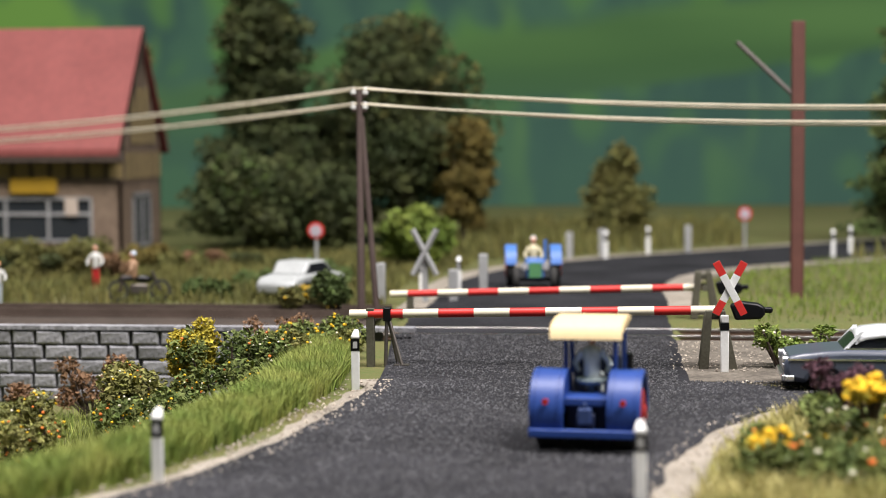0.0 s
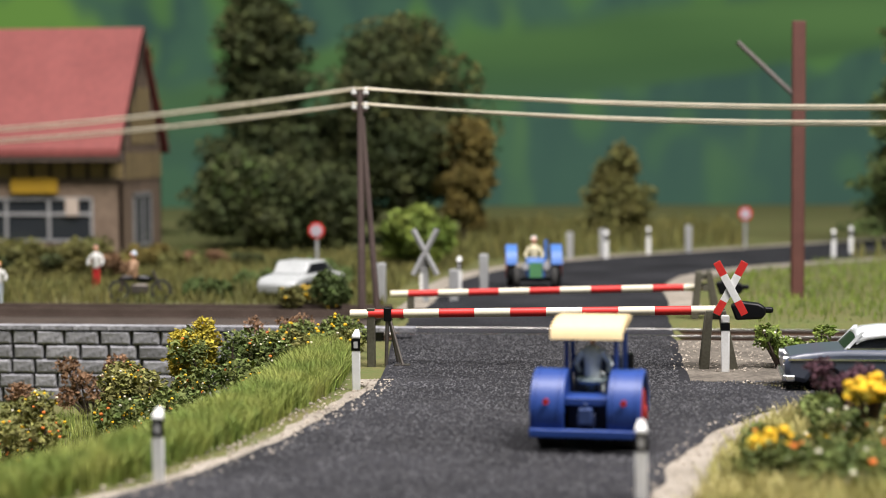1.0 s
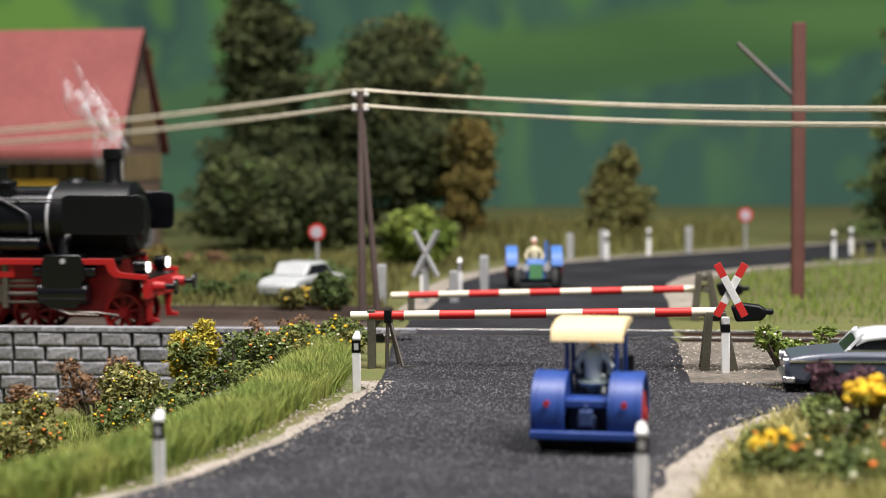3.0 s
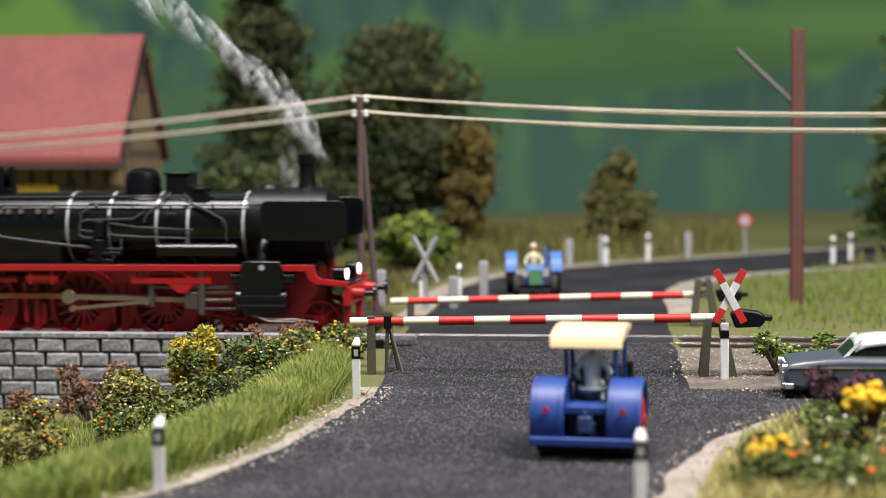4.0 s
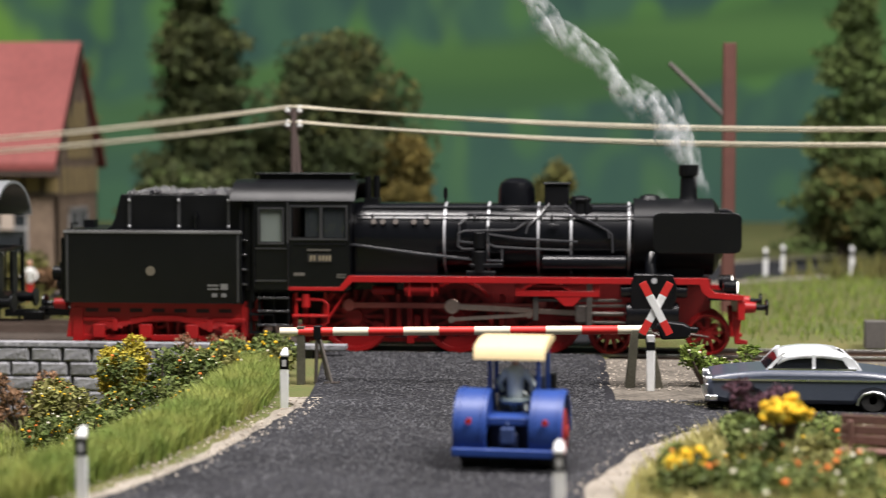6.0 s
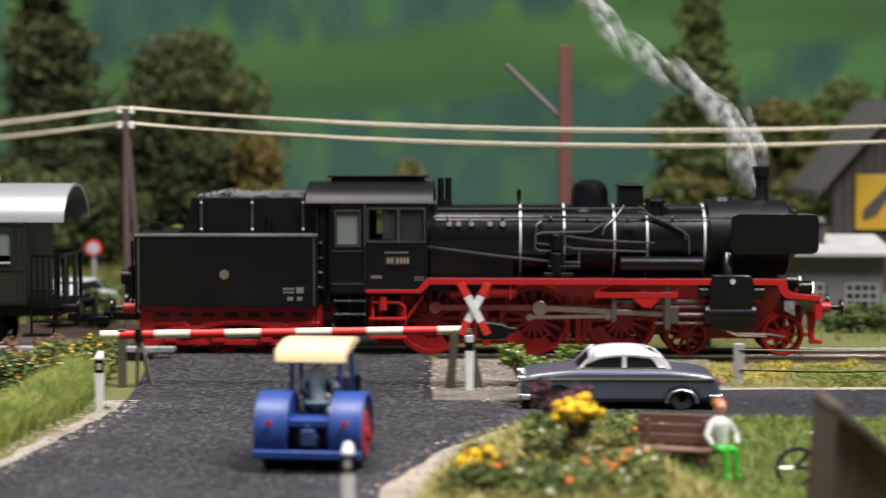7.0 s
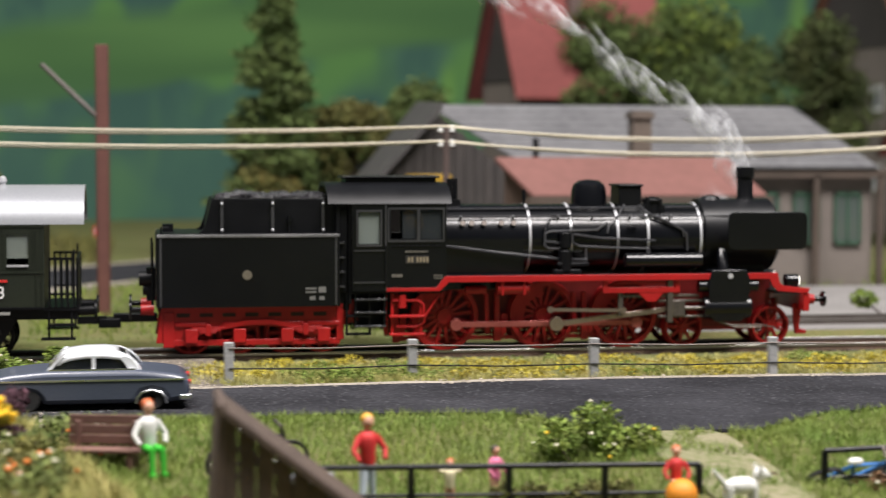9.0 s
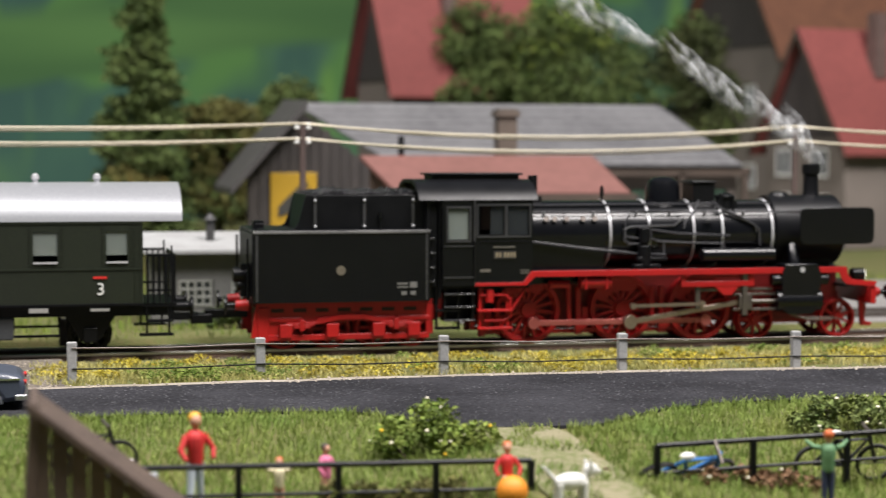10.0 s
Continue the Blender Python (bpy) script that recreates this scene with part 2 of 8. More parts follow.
        f = [(0, 1 + (i + 1) % n, 1 + i) for i in range(n)]
        f += [(1 + k * n + i, 1 + k * n + (i + 1) % n, 1 + (k + 1) * n + (i + 1) % n, 1 + (k + 1) * n + i) for k in range(m - 2) for i in range(n)]
        e = 1 + (m - 2) * n
        return self.add(v, f + [(len(v) - 1, e + i, e + (i + 1) % n) for i in range(n)])

    def stones(self, rnd, n, spot, r0, r1):
        """Loose angular grains; spot(rnd) gives each place."""
        for _ in range(n):
            x, y, z = spot(rnd)
            r = rnd.uniform(r0, r1)
            v = [(x + r * rnd.uniform(0.6, 1.2) * a, y + r * rnd.uniform(0.6, 1.2) * b, z + r * rnd.uniform(0.5, 0.9) * c) for a, b, c in ((1, 0, 0), (-0.5, 0.9, 0), (-0.5, -0.9, 0), (0.1, 0, 1), (0, 0, -1))]
            self.add(v, [(0, 1, 3), (1, 2, 3), (2, 0, 3), (1, 0, 4), (2, 1, 4), (0, 2, 4)])
        return self

    def leaves(self, rnd, blobs, n, size, hollow=0.55):
        """Small folded leaves in the outer shell of rounded masses (x, y, z, rx, ry, rz)."""
        weight = [b[3] * b[5] for b in blobs]
        for b in rnd.choices(blobs, weight, k=n):
            d = Vector((rnd.gauss(0, 1), rnd.gauss(0, 1), rnd.gauss(0, 1))).normalized() * rnd.uniform(hollow, 1.08)
            c = Vector((b[0] + d.x * b[3], b[1] + d.y * b[4], b[2] + d.z * b[5]))
            u = Vector((rnd.gauss(0, 1), rnd.gauss(0, 1), rnd.gauss(0, 0.7))).normalized()
            w = u.orthogonal().normalized()
            w = (w * math.cos(rnd.uniform(0, 6.3)) + u.cross(w) * math.sin(rnd.uniform(0, 6.3))).normalized()
            s = size * rnd.uniform(0.6, 1.4)
            up = u.cross(w) * s * 0.25
            self.add([c - u * s, c + w * s * 0.6 + up, c + u * s, c - w * s * 0.6 + up], [(0, 1, 2), (0, 2, 3)])
        return self

    def blades(self, rnd, n, spot, h0, h1, w=0.28, lean=0.35):
        for _ in range(n):
            p = spot(rnd)
            if not p:
                continue
            x, y, z = p
            h, a, b = rnd.uniform(h0, h1), rnd.uniform(0, 6.283), rnd.uniform(0, 6.283)
            dx, dy = w * math.cos(a), w * math.sin(a)
            l = h * lean * rnd.random()
            mx, my = x + 0.35 * l * math.cos(b), y + 0.35 * l * math.sin(b)
            k = len(self.v)
            self.v += [(x - dx, y - dy, z - 0.3), (x + dx, y + dy, z - 0.3), (mx + 0.7 * dx, my + 0.7 * dy, z + 0.6 * h), (mx - 0.7 * dx, my - 0.7 * dy, z + 0.6 * h), (x + l * math.cos(b), y + l * math.sin(b), z + h)]
            self.f += [(k, k + 1, k + 2, k + 3), (k + 3, k + 2, k + 4)]
        return self

    def mesh(self, name, material, fix=True, smooth=35):
        me = bpy.data.meshes.new(name)
        me.from_pydata([(x * MM, y * MM, z * MM) for x, y, z in self.v], [], self.f)
        if fix:
            bm = bmesh.new()
            bm.from_mesh(me)
            bmesh.ops.recalc_face_normals(bm, faces=bm.faces)
            bm.to_mesh(me)
            bm.free()
        for mt in material if isinstance(material, (list, tuple)) else [material]:
            me.materials.append(mt)
        if smooth:
            me.shade_smooth()
            me.set_sharp_from_angle(angle=radians(smooth))
        return me


def thing(name, x, y, z, rz=0, label="", category="", group="", kind=""):
    ob = new(name)
    ob.empty_display_size = 0.005
    ob.matrix_basis = pose(x * MM, y * MM, z * MM, 0, 0, rz)
    return tagged(ob, label, category, group, kind)


def part(name, shape, material, parent=None, label="", bevel=0.0, at=None, fix=True, smooth=35):
    """One mesh object under a thing or a part. at: its own origin in its parent, in mm."""
    ob = new(name, shape.mesh(name, material, fix, smooth) if isinstance(shape, Shape) else shape)
    if parent:
        ob.parent = parent
    if at:
        ob.matrix_basis = pose(at[0] * MM, at[1] * MM, at[2] * MM)
    if bevel:
        bv = ob.modifiers.new("edge", "BEVEL")
        bv.width, bv.segments, bv.limit_method, bv.angle_limit = bevel * MM, 2, "ANGLE", radians(40)
    return tagged(ob, label)


def smooth01(t):
    t = min(1.0, max(0.0, t))
    return t * t * (3 - 2 * t)


def along(pts, t):
    """A place on a broken line of (key, value) pairs."""
    for (a, va), (b, vb) in zip(pts, pts[1:]):
        if t <= b:
            k = min(1.0, max(0.0, (t - a) / (b - a)))
            return va + (vb - va) * k
    return pts[-1][1]

# ---- the lie of the land
ROAD_LEFT = [(-420, -175), (-300, -125), (-223, -96), (-204, -88.5), (-173, -81.5), (-135, -78), (-107, -75.5), (-75, -78), (-30, -84), (60, -90), (170, -96), (270, -80), (330, -40), (420, 40)]
ROAD_RIGHT = [(-420, -60), (-300, -32), (-214, -15.5), (-190, -13), (-160, -6.5), (-136, 4), (-112, 22), (-104, 45)]
SIDE_NEAR = [(20, -112), (53, -118), (85, -116), (122, -120), (140, -147), (166, -150), (187, -131), (205, -124), (300, -122), (900, -122)]
SIDE_FAR = [(-12, -72), (20, -74), (60, -72), (110, -70.5), (155, -69), (205, -71), (258, -75), (900, -78)]


def ground_z(x, y):
    z = 0.0
    if y < 400:
        left = along(ROAD_LEFT, y)
        if x < left - 6:
            far = smooth01((left - 17 - x) / 34.0)
            z = -17.5 * far * (1 if y < -12 else 0)
            if y < -12:
                z += 0.8 * smooth01((left - 6 - x) / 10.0) * (1 - smooth01((left - 16 - x) / 14.0))
    if x > along(ROAD_RIGHT, y) + 12 and y < along(SIDE_NEAR, x) - 4:
        d = along(SIDE_NEAR, x) - 4 - y
        z = -7.5 * smooth01(d / 75.0) * smooth01((x - 25) / 45.0) + 1.5 * smooth01(d / 8.0) * (1 - smooth01((x - 60) / 40.0))
    if y > 60:
        z -= 1.0 + 0.8 * noise.noise((x * 0.02, y * 0.02, 3))
        if along(ROAD_LEFT, y) - 8 < x < along(ROAD_LEFT, y) + 95:
            z = min(z, -1.0)
    if -12 < y < (86 if x < -90 else 34) and not along(ROAD_LEFT, y) - 3 < x < -8:
        z = -3.4
    return z


def grid_steps(a, b, fine_a, fine_b, fine, rough):
    out, t = [], a
    while t < b:
        out.append(t)
        t += fine if fine_a <= t < fine_b else rough
    return out + [b]


xs, ys = grid_steps(-800, 1000, -300, 340, 5, 40), grid_steps(-560, 920, -300, 120, 5, 40)
sh = Shape()
for yy in ys:
    for xx in xs:
        sh.v.append((xx, yy, ground_z(xx, yy) - 0.4 + (0.35 * noise.noise((xx * 0.09, yy * 0.09, 0)) if -300 < xx < 340 else 0)))
w_ = len(xs)
sh.f = [(j * w_ + i, j * w_ + i + 1, (j + 1) * w_ + i + 1, (j + 1) * w_ + i) for j in range(len(ys) - 1) for i in range(w_ - 1)]
tagged(part("ground", sh, TURF, fix=False), "green and straw-coloured scattered turf of the layout", "ground", kind="structure")


def strip(left, right, z, rows=3, skirt=3.0):
    """A slab between two edge lines (same number of points), a little domed, with a skirt down into the ground."""
    s = Shape()
    m = len(left)
    for (ax, ay), (bx, by) in zip(left, right):
        s.v.append((ax, ay, z - skirt))
        for k in range(rows + 1):
            q = k / rows
            s.v.append((ax + (bx - ax) * q, ay + (by - ay) * q, z))
        s.v.append((bx, by, z - skirt))
    n = rows + 3
    s.f = [(i * n + k, i * n + k + 1, (i + 1) * n + k + 1, (i + 1) * n + k) for i in range(m - 1) for k in range(n - 1)]
    return s


def wobble(x, y, k=1.4):
    return k * noise.noise((x * 0.13, y * 0.13, 7)) + 0.6 * k * noise.noise((x * 0.5, y * 0.5, 2))


ly = [(-420 + i * 4) for i in range(83)]
main_l = [(along(ROAD_LEFT, y) + wobble(0, y), y) for y in ly]
main_r = [(along(ROAD_RIGHT, y) + wobble(50, y) if y < -112 else 24 - 34 * smooth01((y + 112) / 32.0), y) for y in ly]
tagged(part("main_road", strip(main_l, main_r, 0.3, 8), ASPHALT, fix=True), "dark grey granular asphalt country road", "road", kind="structure")
sx = [(16 + i * 6) for i in range(100)]
side_f = [(x, along(SIDE_FAR, x) + wobble(x, 0)) for x in sx]
side_n = [(x, along(SIDE_NEAR, x) + wobble(x, 30)) for x in sx]
tagged(part("side_road", strip(side_f, side_n, 0.3, 6), ASPHALT), "grey asphalt lane running beside the railway fence", "road", kind="structure")
# the crossing: infill before, between and behind the rails
for name, y0, y1 in (("crossing_apron", -92, -2.0), ("crossing_infill", 1.6, 14.9), ("crossing_ramp", 18.4, 70)):
    cl = [(along(ROAD_LEFT, y0 + (y1 - y0) * q / 8) + wobble(9, y0 + q), y0 + (y1 - y0) * q / 8) for q in range(9)]
    cr = [(-11 + wobble(70, 11 * q, 1.6) - 0.03 * (y0 + (y1 - y0) * q / 8), y0 + (y1 - y0) * q / 8) for q in range(9)]
    tagged(part(name, strip(cl, cr, 0.0 if y0 > -50 else 0.2, 4), ASPHALT), "dark asphalt infill of the level crossing", "road", kind="structure")
back_c = [(-50, 66), (-50, 100), (-52, 140), (-50, 180), (-44, 215), (-30, 250), (-5, 285), (30, 318), (70, 360), (120, 410), (190, 465), (300, 520), (500, 570)]
bl, br = [], []
for (ax, ay), (bx, by) in zip(back_c, back_c[1:]):
    for q in range(4):
        cx, cy = ax + (bx - ax) * q / 4, ay + (by - ay) * q / 4
        d = Vector((bx - ax, by - ay)).normalized()
        bl.append((cx - d.y * 38, cy + d.x * 38))
        br.append((cx + d.y * 38, cy - d.x * 38))
tagged(part("back_road", strip(bl, br, -0.3, 4), ASPHALT), "grey asphalt road curving away behind the crossing", "road", kind="structure")

# pale sandy shoulders with loose grit
rnd = random.Random(4)
for name, edge, side, y_rng in (("road_shoulder", main_l, -1, (-420, -40)), ("road_shoulder", main_r, 1, (-420, -112))):
    e = [p for p in edge if y_rng[0] <= p[1] <= y_rng[1]]
    inner = [(x - side * 1.5, y) for x, y in e]
    outer = [(x + side * ((3.4 if side < 0 else 9.0) + 2.5 * noise.noise((y * 0.1, side, 0))), y) for x, y in e]
    tagged(part(name, strip(inner, outer, 0.12, 2, 1.0), SAND), "pale sandy gravel shoulder along the road", "shoulder", kind="structure")
e = [(x, y) for x, y in side_f]
tagged(part("lane_shoulder", strip([(x, y - 1.5) for x, y in e], [(x, y + 5 + wobble(x, 3)) for x, y in e], 0.12, 2, 1.0), SAND), "pale gravel edge between lane and fence", "shoulder", kind="structure")
tagged(part("crossing_gravel", strip([(x, -90 + wobble(x, 1)) for x in range(-17, 66, 4)], [(x, -12) for x in range(-17, 66, 4)], 0.1, 4, 1.0), mat("crossing_soil", (0.17, 0.148, 0.12), (0.075, 0.064, 0.052), rough=0.95, fine=1.4, coarse=10, bump=0.7, spread=0.2)), "sandy bare ground beside the crossing gate", "gravel", kind="structure")
tagged(part("far_shoulder", strip([(x - 4, y) for x, y in br], [(x + 10, y - 3) for x, y in br], -0.35, 1, 1.0), SAND), "pale verge of the far road", "shoulder", kind="structure")
tagged(part("far_shoulder", strip([(x + 4, y) for x, y in bl], [(x - 9, y + 5) for x, y in bl], -0.35, 1, 1.0), SAND), "pale verge of the far road", "shoulder", kind="structure")


path_l = [(140 + 3 * noise.noise((i * 0.3, 0, 0)) + i * 0.4, -146 - i * 5) for i in range(19)]
TRODDEN = mat("trodden_ground", (0.21, 0.19, 0.115), (0.12, 0.135, 0.05), rough=0.95, fine=1.5, coarse=9, bump=0.6, spread=0.15)
gp = strip(path_l, [(x + 17 + 4 * noise.noise((y * 0.05, 1, 0)), y) for x, y in path_l], 0.0, 3, 0.5)
gp.v = [(x, y, z + ground_z(x, y) + 0.2) for x, y, z in gp.v]
tagged(part("garden_path", gp, TRODDEN), "pale trodden path into the garden", "path", kind="structure")


def grit_spot(r):
    q = r.random()
    if q < 0.3:
        x, y = r.choice(main_l)
        return (x - r.uniform(-4, 8), min(-94, y + r.uniform(-3, 3)), 0.3)
    if q < 0.5:
        x, y = r.choice(main_r)
        return (x + r.uniform(-4, 8), y + r.uniform(-3, 3), 0.3)
    if q < 0.8:
        return (r.uniform(-12, 60), r.uniform(-74, -16), 0.2)
    x, y = r.choice(side_f)
    return (x + r.uniform(-3, 3), y + r.uniform(-2, 6), 0.3)


grit = mat("grit", (0.5, 0.44, 0.36), (0.3, 0.26, 0.22), rough=0.9, island=0.4)
tagged(part("loose_grit", Shape().stones(rnd, 3500, grit_spot, 0.15, 0.5), grit, fix=False, smooth=0), "loose pale grit along the road edges", "gravel", kind="stuff")
chips = mat("asphalt_chips", (0.014, 0.014, 0.017), (0.085, 0.085, 0.092), rough=0.7, fine=0.5, island=0.75)


def chip_spot(r):
    while True:
        x, y = r.uniform(-110, 40), r.uniform(-240, -3)
        if along(ROAD_LEFT, y) + 1 < x < (along(ROAD_RIGHT, y) - 1 if y < -90 else -13 - 0.03 * y):
            return (x, y, 0.3)


def lane_spot(r):
    x = r.uniform(18, 330)
    return (x, r.uniform(along(SIDE_NEAR, x) + 1, along(SIDE_FAR, x) - 1), 0.25)


tagged(part("road_grains", Shape().stones(rnd, 30000, chip_spot, 0.13, 0.4).stones(rnd, 9000, lane_spot, 0.13, 0.38), chips, fix=False, smooth=0), "coarse stone grains standing out of the asphalt", "gravel", kind="stuff")

# ---- the railway
for k, ty in enumerate((0.0,)):
    bed = Shape()
    for x0, x1 in ((-800, -92), (-9, 1000)):
        n = 60
        prof = [(-15, -3.6), (-7, -2.3), (23.5, -2.3), (34, -3.6)]
        xs_ = [x0 + (x1 - x0) * i / n for i in range(n + 1)]
        base = len(bed.v)
        for x in xs_:
            bed.v += [(x, ty + y + wobble(x, y, 0.5), z) for y, z in prof]
        bed.f += [(base + i * 4 + j, base + (i + 1) * 4 + j, base + (i + 1) * 4 + j + 1, base + i * 4 + j + 1) for i in range(n) for j in range(3)]
    tagged(part("ballast_bed", bed, BALLAST), "brown-grey stone ballast under the track", "ballast", kind="structure")
    tagged(part("ballast_stones", Shape().stones(rnd, 9000, lambda r: (r.choice((r.uniform(-330, -92), r.uniform(-9, 420), r.uniform(-9, 420))), ty + r.uniform(-12, 29), -2.4), 0.35, 0.85), mat("ballast_chips", (0.24, 0.2, 0.17), (0.13, 0.11, 0.095), rough=0.9, island=0.4), fix=False, smooth=0), "coarse brown-grey ballast stones", "ballast", kind="stuff")
    track = thing("railway_track", 0, ty, 0, 0, "model railway track with steel rails on dark sleepers", "track")
    for ry in (0.0, 16.5):
        rail = Shape().box(-800, 1000, ry - 1.1, ry + 1.1, -2.0, -1.6).box(-800, 1000, ry - 0.3, ry + 0.3, -1.6, -0.7)
        part("rail_foot", rail, RUST, track)
        part("rail_head", Shape().box(-800, 1000, ry - 0.55, ry + 0.55, -0.7, 0.05), STEEL, track, "bright polished rail head", bevel=0.12)
siding = thing("siding_track", 0, 55, 0, 0, "second track with rusty rails beside the yard", "track")
for ry in (0.0, 16.5):
    part("rail", Shape().box(215, 1000, ry - 0.9, ry + 0.9, -0.6, -0.3).box(215, 1000, ry - 0.45, ry + 0.45, -0.4, 1.3), DULL_STEEL, siding)
west = thing("siding_track", 0, 55, 0, 0, "second track with rusty rails behind the main line", "track")
for ry in (0.0, 16.5):
    part("rail", Shape().box(-800, -98, ry - 0.9, ry + 0.9, -1.6, -1.2).box(-800, -98, ry - 0.45, ry + 0.45, -1.3, 0.9), mat("dark_rail", (0.16, 0.12, 0.1), (0.1, 0.075, 0.06), rough=0.5, metal=0.4), west)
wb = strip([(-800 + 14 * i, 24 + wobble(i, 3)) for i in range(51)], [(-800 + 14 * i, 84 + wobble(i * 3, 9, 4)) for i in range(51)], -1.7, 4, 2.0)
tagged(part("siding_ballast", wb, mat("dark_ballast", (0.075, 0.055, 0.042), (0.04, 0.03, 0.024), rough=0.95, fine=1.2, coarse=14, bump=0.9)), "dark brown ballast under the second track", "ballast", kind="structure")
sleeper_mesh = Shape().box(-1.3, 1.3, -6.5, 23.0, -3.0, -1.75).mesh("sleeper", SLEEPER)

# the stone retaining wall beside the track, block by block
wall_x0, wall_x1 = -330, -88
retaining = tagged(part("retaining_wall", Shape().box(wall_x0, wall_x1, -15.2, -11.5, -22, 2.2), MORTAR), "grey dressed-stone retaining wall carrying the railway", "wall", kind="structure")
blocks = [Shape() for _ in range(5)]
for i, b in enumerate(blocks):
    hw = (3.0, 3.6, 4.1, 4.6, 5.2)[i]
    r = random.Random(i)
    j = lambda k: r.uniform(-k, k)
    b.v = [(-hw + j(.2), 1.4, -1.85 + j(.15)), (hw + j(.2), 1.4, -1.85 + j(.15)), (hw + j(.2), 1.4, 1.85 + j(.15)), (-hw + j(.2), 1.4, 1.85 + j(.15))]
    b.v += [(-hw + 0.1 + j(.2), 0.25, -1.75 + j(.15)), (hw - 0.1 + j(.2), 0.25, -1.75 + j(.15)), (hw - 0.1 + j(.2), 0.25, 1.75 + j(.15)), (-hw + 0.1 + j(.2), 0.25, 1.75 + j(.15))]
    b.v += [(-hw + 0.6, -0.3 + j(.2), -1.3), (hw - 0.6, -0.3 + j(.2), -1.3), (hw - 0.6, -0.3 + j(.2), 1.3), (-hw + 0.6, -0.3 + j(.2), 1.3)]
    b.f = [(8, 9, 10, 11)] + [(k + o, (k + 1) % 4 + o, (k + 1) % 4 + 4 + o, k + 4 + o) for o in (0, 4) for k in range(4)]
block_meshes = [(b, b.mesh("stone_block", STONE, smooth=0)) for b in blocks]
cap_mesh = Shape().box(-4.6, 4.6, -2.4, 2.0, -0.55, 0.55).mesh("cap_stone", STONE)

# ---- the painted backdrop
def backdrop_material():
    m = bpy.data.materials.new("painted_hills")
    m.use_nodes = True
    n, ln = m.node_tree.nodes, m.node_tree.links
    b = n["Principled BSDF"]
    b.inputs["Roughness"].default_value = 0.9
    geo = n.new("ShaderNodeTexCoord")
    sep = n.new("ShaderNodeSeparateXYZ")
    ln.new(geo.outputs["Object"], sep.inputs[0])

    def tex(scale, detail, sx=1.0, sz=1.0):
        mp, t = n.new("ShaderNodeMapping"), n.new("ShaderNodeTexNoise")
        mp.inputs["Scale"].default_value = (sx, 1, sz)
        t.inputs["Scale"].default_value, t.inputs["Detail"].default_value = scale, detail
        ln.new(geo.outputs["Object"], mp.inputs["Vector"])
        ln.new(mp.outputs["Vector"], t.inputs["Vector"])
        return t.outputs["Fac"]

    def rng(v, a, c):
        r = n.new("ShaderNodeMapRange")
        r.interpolation_type = "SMOOTHSTEP"
        r.inputs["From Min"].default_value, r.inputs["From Max"].default_value = a, c
        ln.new(v, r.inputs["Value"])
        return r.outputs["Result"]

    def calc(op, a, c):
        k = n.new("ShaderNodeMath")
        k.operation = op
        for i, v in enumerate((a, c)):
            if isinstance(v, (int, float)):
                k.inputs[i].default_value = v
            else:
                ln.new(v, k.inputs[i])
        return k.outputs[0]

    def mixed(f, a, c):
        x = n.new("ShaderNodeMix")
        x.data_type = "RGBA"
        ln.new(f, x.inputs["Factor"])
        for s, v in (("A", a), ("B", c)):
            if isinstance(v, tuple):
                x.inputs[s].default_value = (*v, 1)
            else:
                ln.new(v, x.inputs[s])
        return x.outputs["Result"]

    forest = mixed(rng(tex(24, 3, 1, 0.5), 0.4, 0.62), (0.03, 0.085, 0.068), (0.046, 0.122, 0.076))
    forest = mixed(rng(tex(17, 1, 1, 0.8), 0.5, 0.62), forest, (0.075, 0.19, 0.05))
    forest = mixed(rng(tex(9, 2, 1.3, 0.6), 0.58, 0.68), forest, (0.13, 0.28, 0.05))
    meadow = mixed(rng(tex(6, 2, 0.4, 2.5), 0.35, 0.65), (0.046, 0.122, 0.038), (0.08, 0.185, 0.052))
    # a bright meadow between two falling lines, woods above and below it
    line = calc("ADD", sep.outputs["Z"], calc("MULTIPLY", sep.outputs["X"], -0.16))
    line = calc("ADD", line, calc("MULTIPLY", tex(5, 2), 0.05))
    band = calc("MULTIPLY", rng(line, 0.112, 0.124), rng(line, 0.19, 0.168))
    col = mixed(band, forest, meadow)
    low = rng(sep.outputs["Z"], 0.12, 0.03)
    col = mixed(calc("MULTIPLY", low, 0.7), col, (0.045, 0.115, 0.088))
    ln.new(col, b.inputs["Base Color"])
    return m


bd = Shape()
n = 40
for i in range(n + 1):
    x = -810 + 1830 * i / n
    for z in (-60, 620):
        bd.v.append((x, 900 - 0.00012 * (x - 200) ** 2, z))
bd.f = [(2 * i, 2 * i + 2, 2 * i + 3, 2 * i + 1) for i in range(n)]
tagged(part("backdrop", bd, backdrop_material(), fix=False), "painted green wooded hills behind the layout", "backdrop", kind="structure")

# ---- the steam train
TRACK_Y = 8.25
# seconds and the place of the chimney along the track
RUN = [(0.0, -331.0), (1.0, -278.0), (2.5, -195.5), (3.5, -140.5), (4.5, -83.5), (5.2, -41.2), (6.5, 45.9), (7.0, 79.5), (7.5, 114.5), (8.0, 149.3), (9.0, 218.2), (10.0, 284.6)]


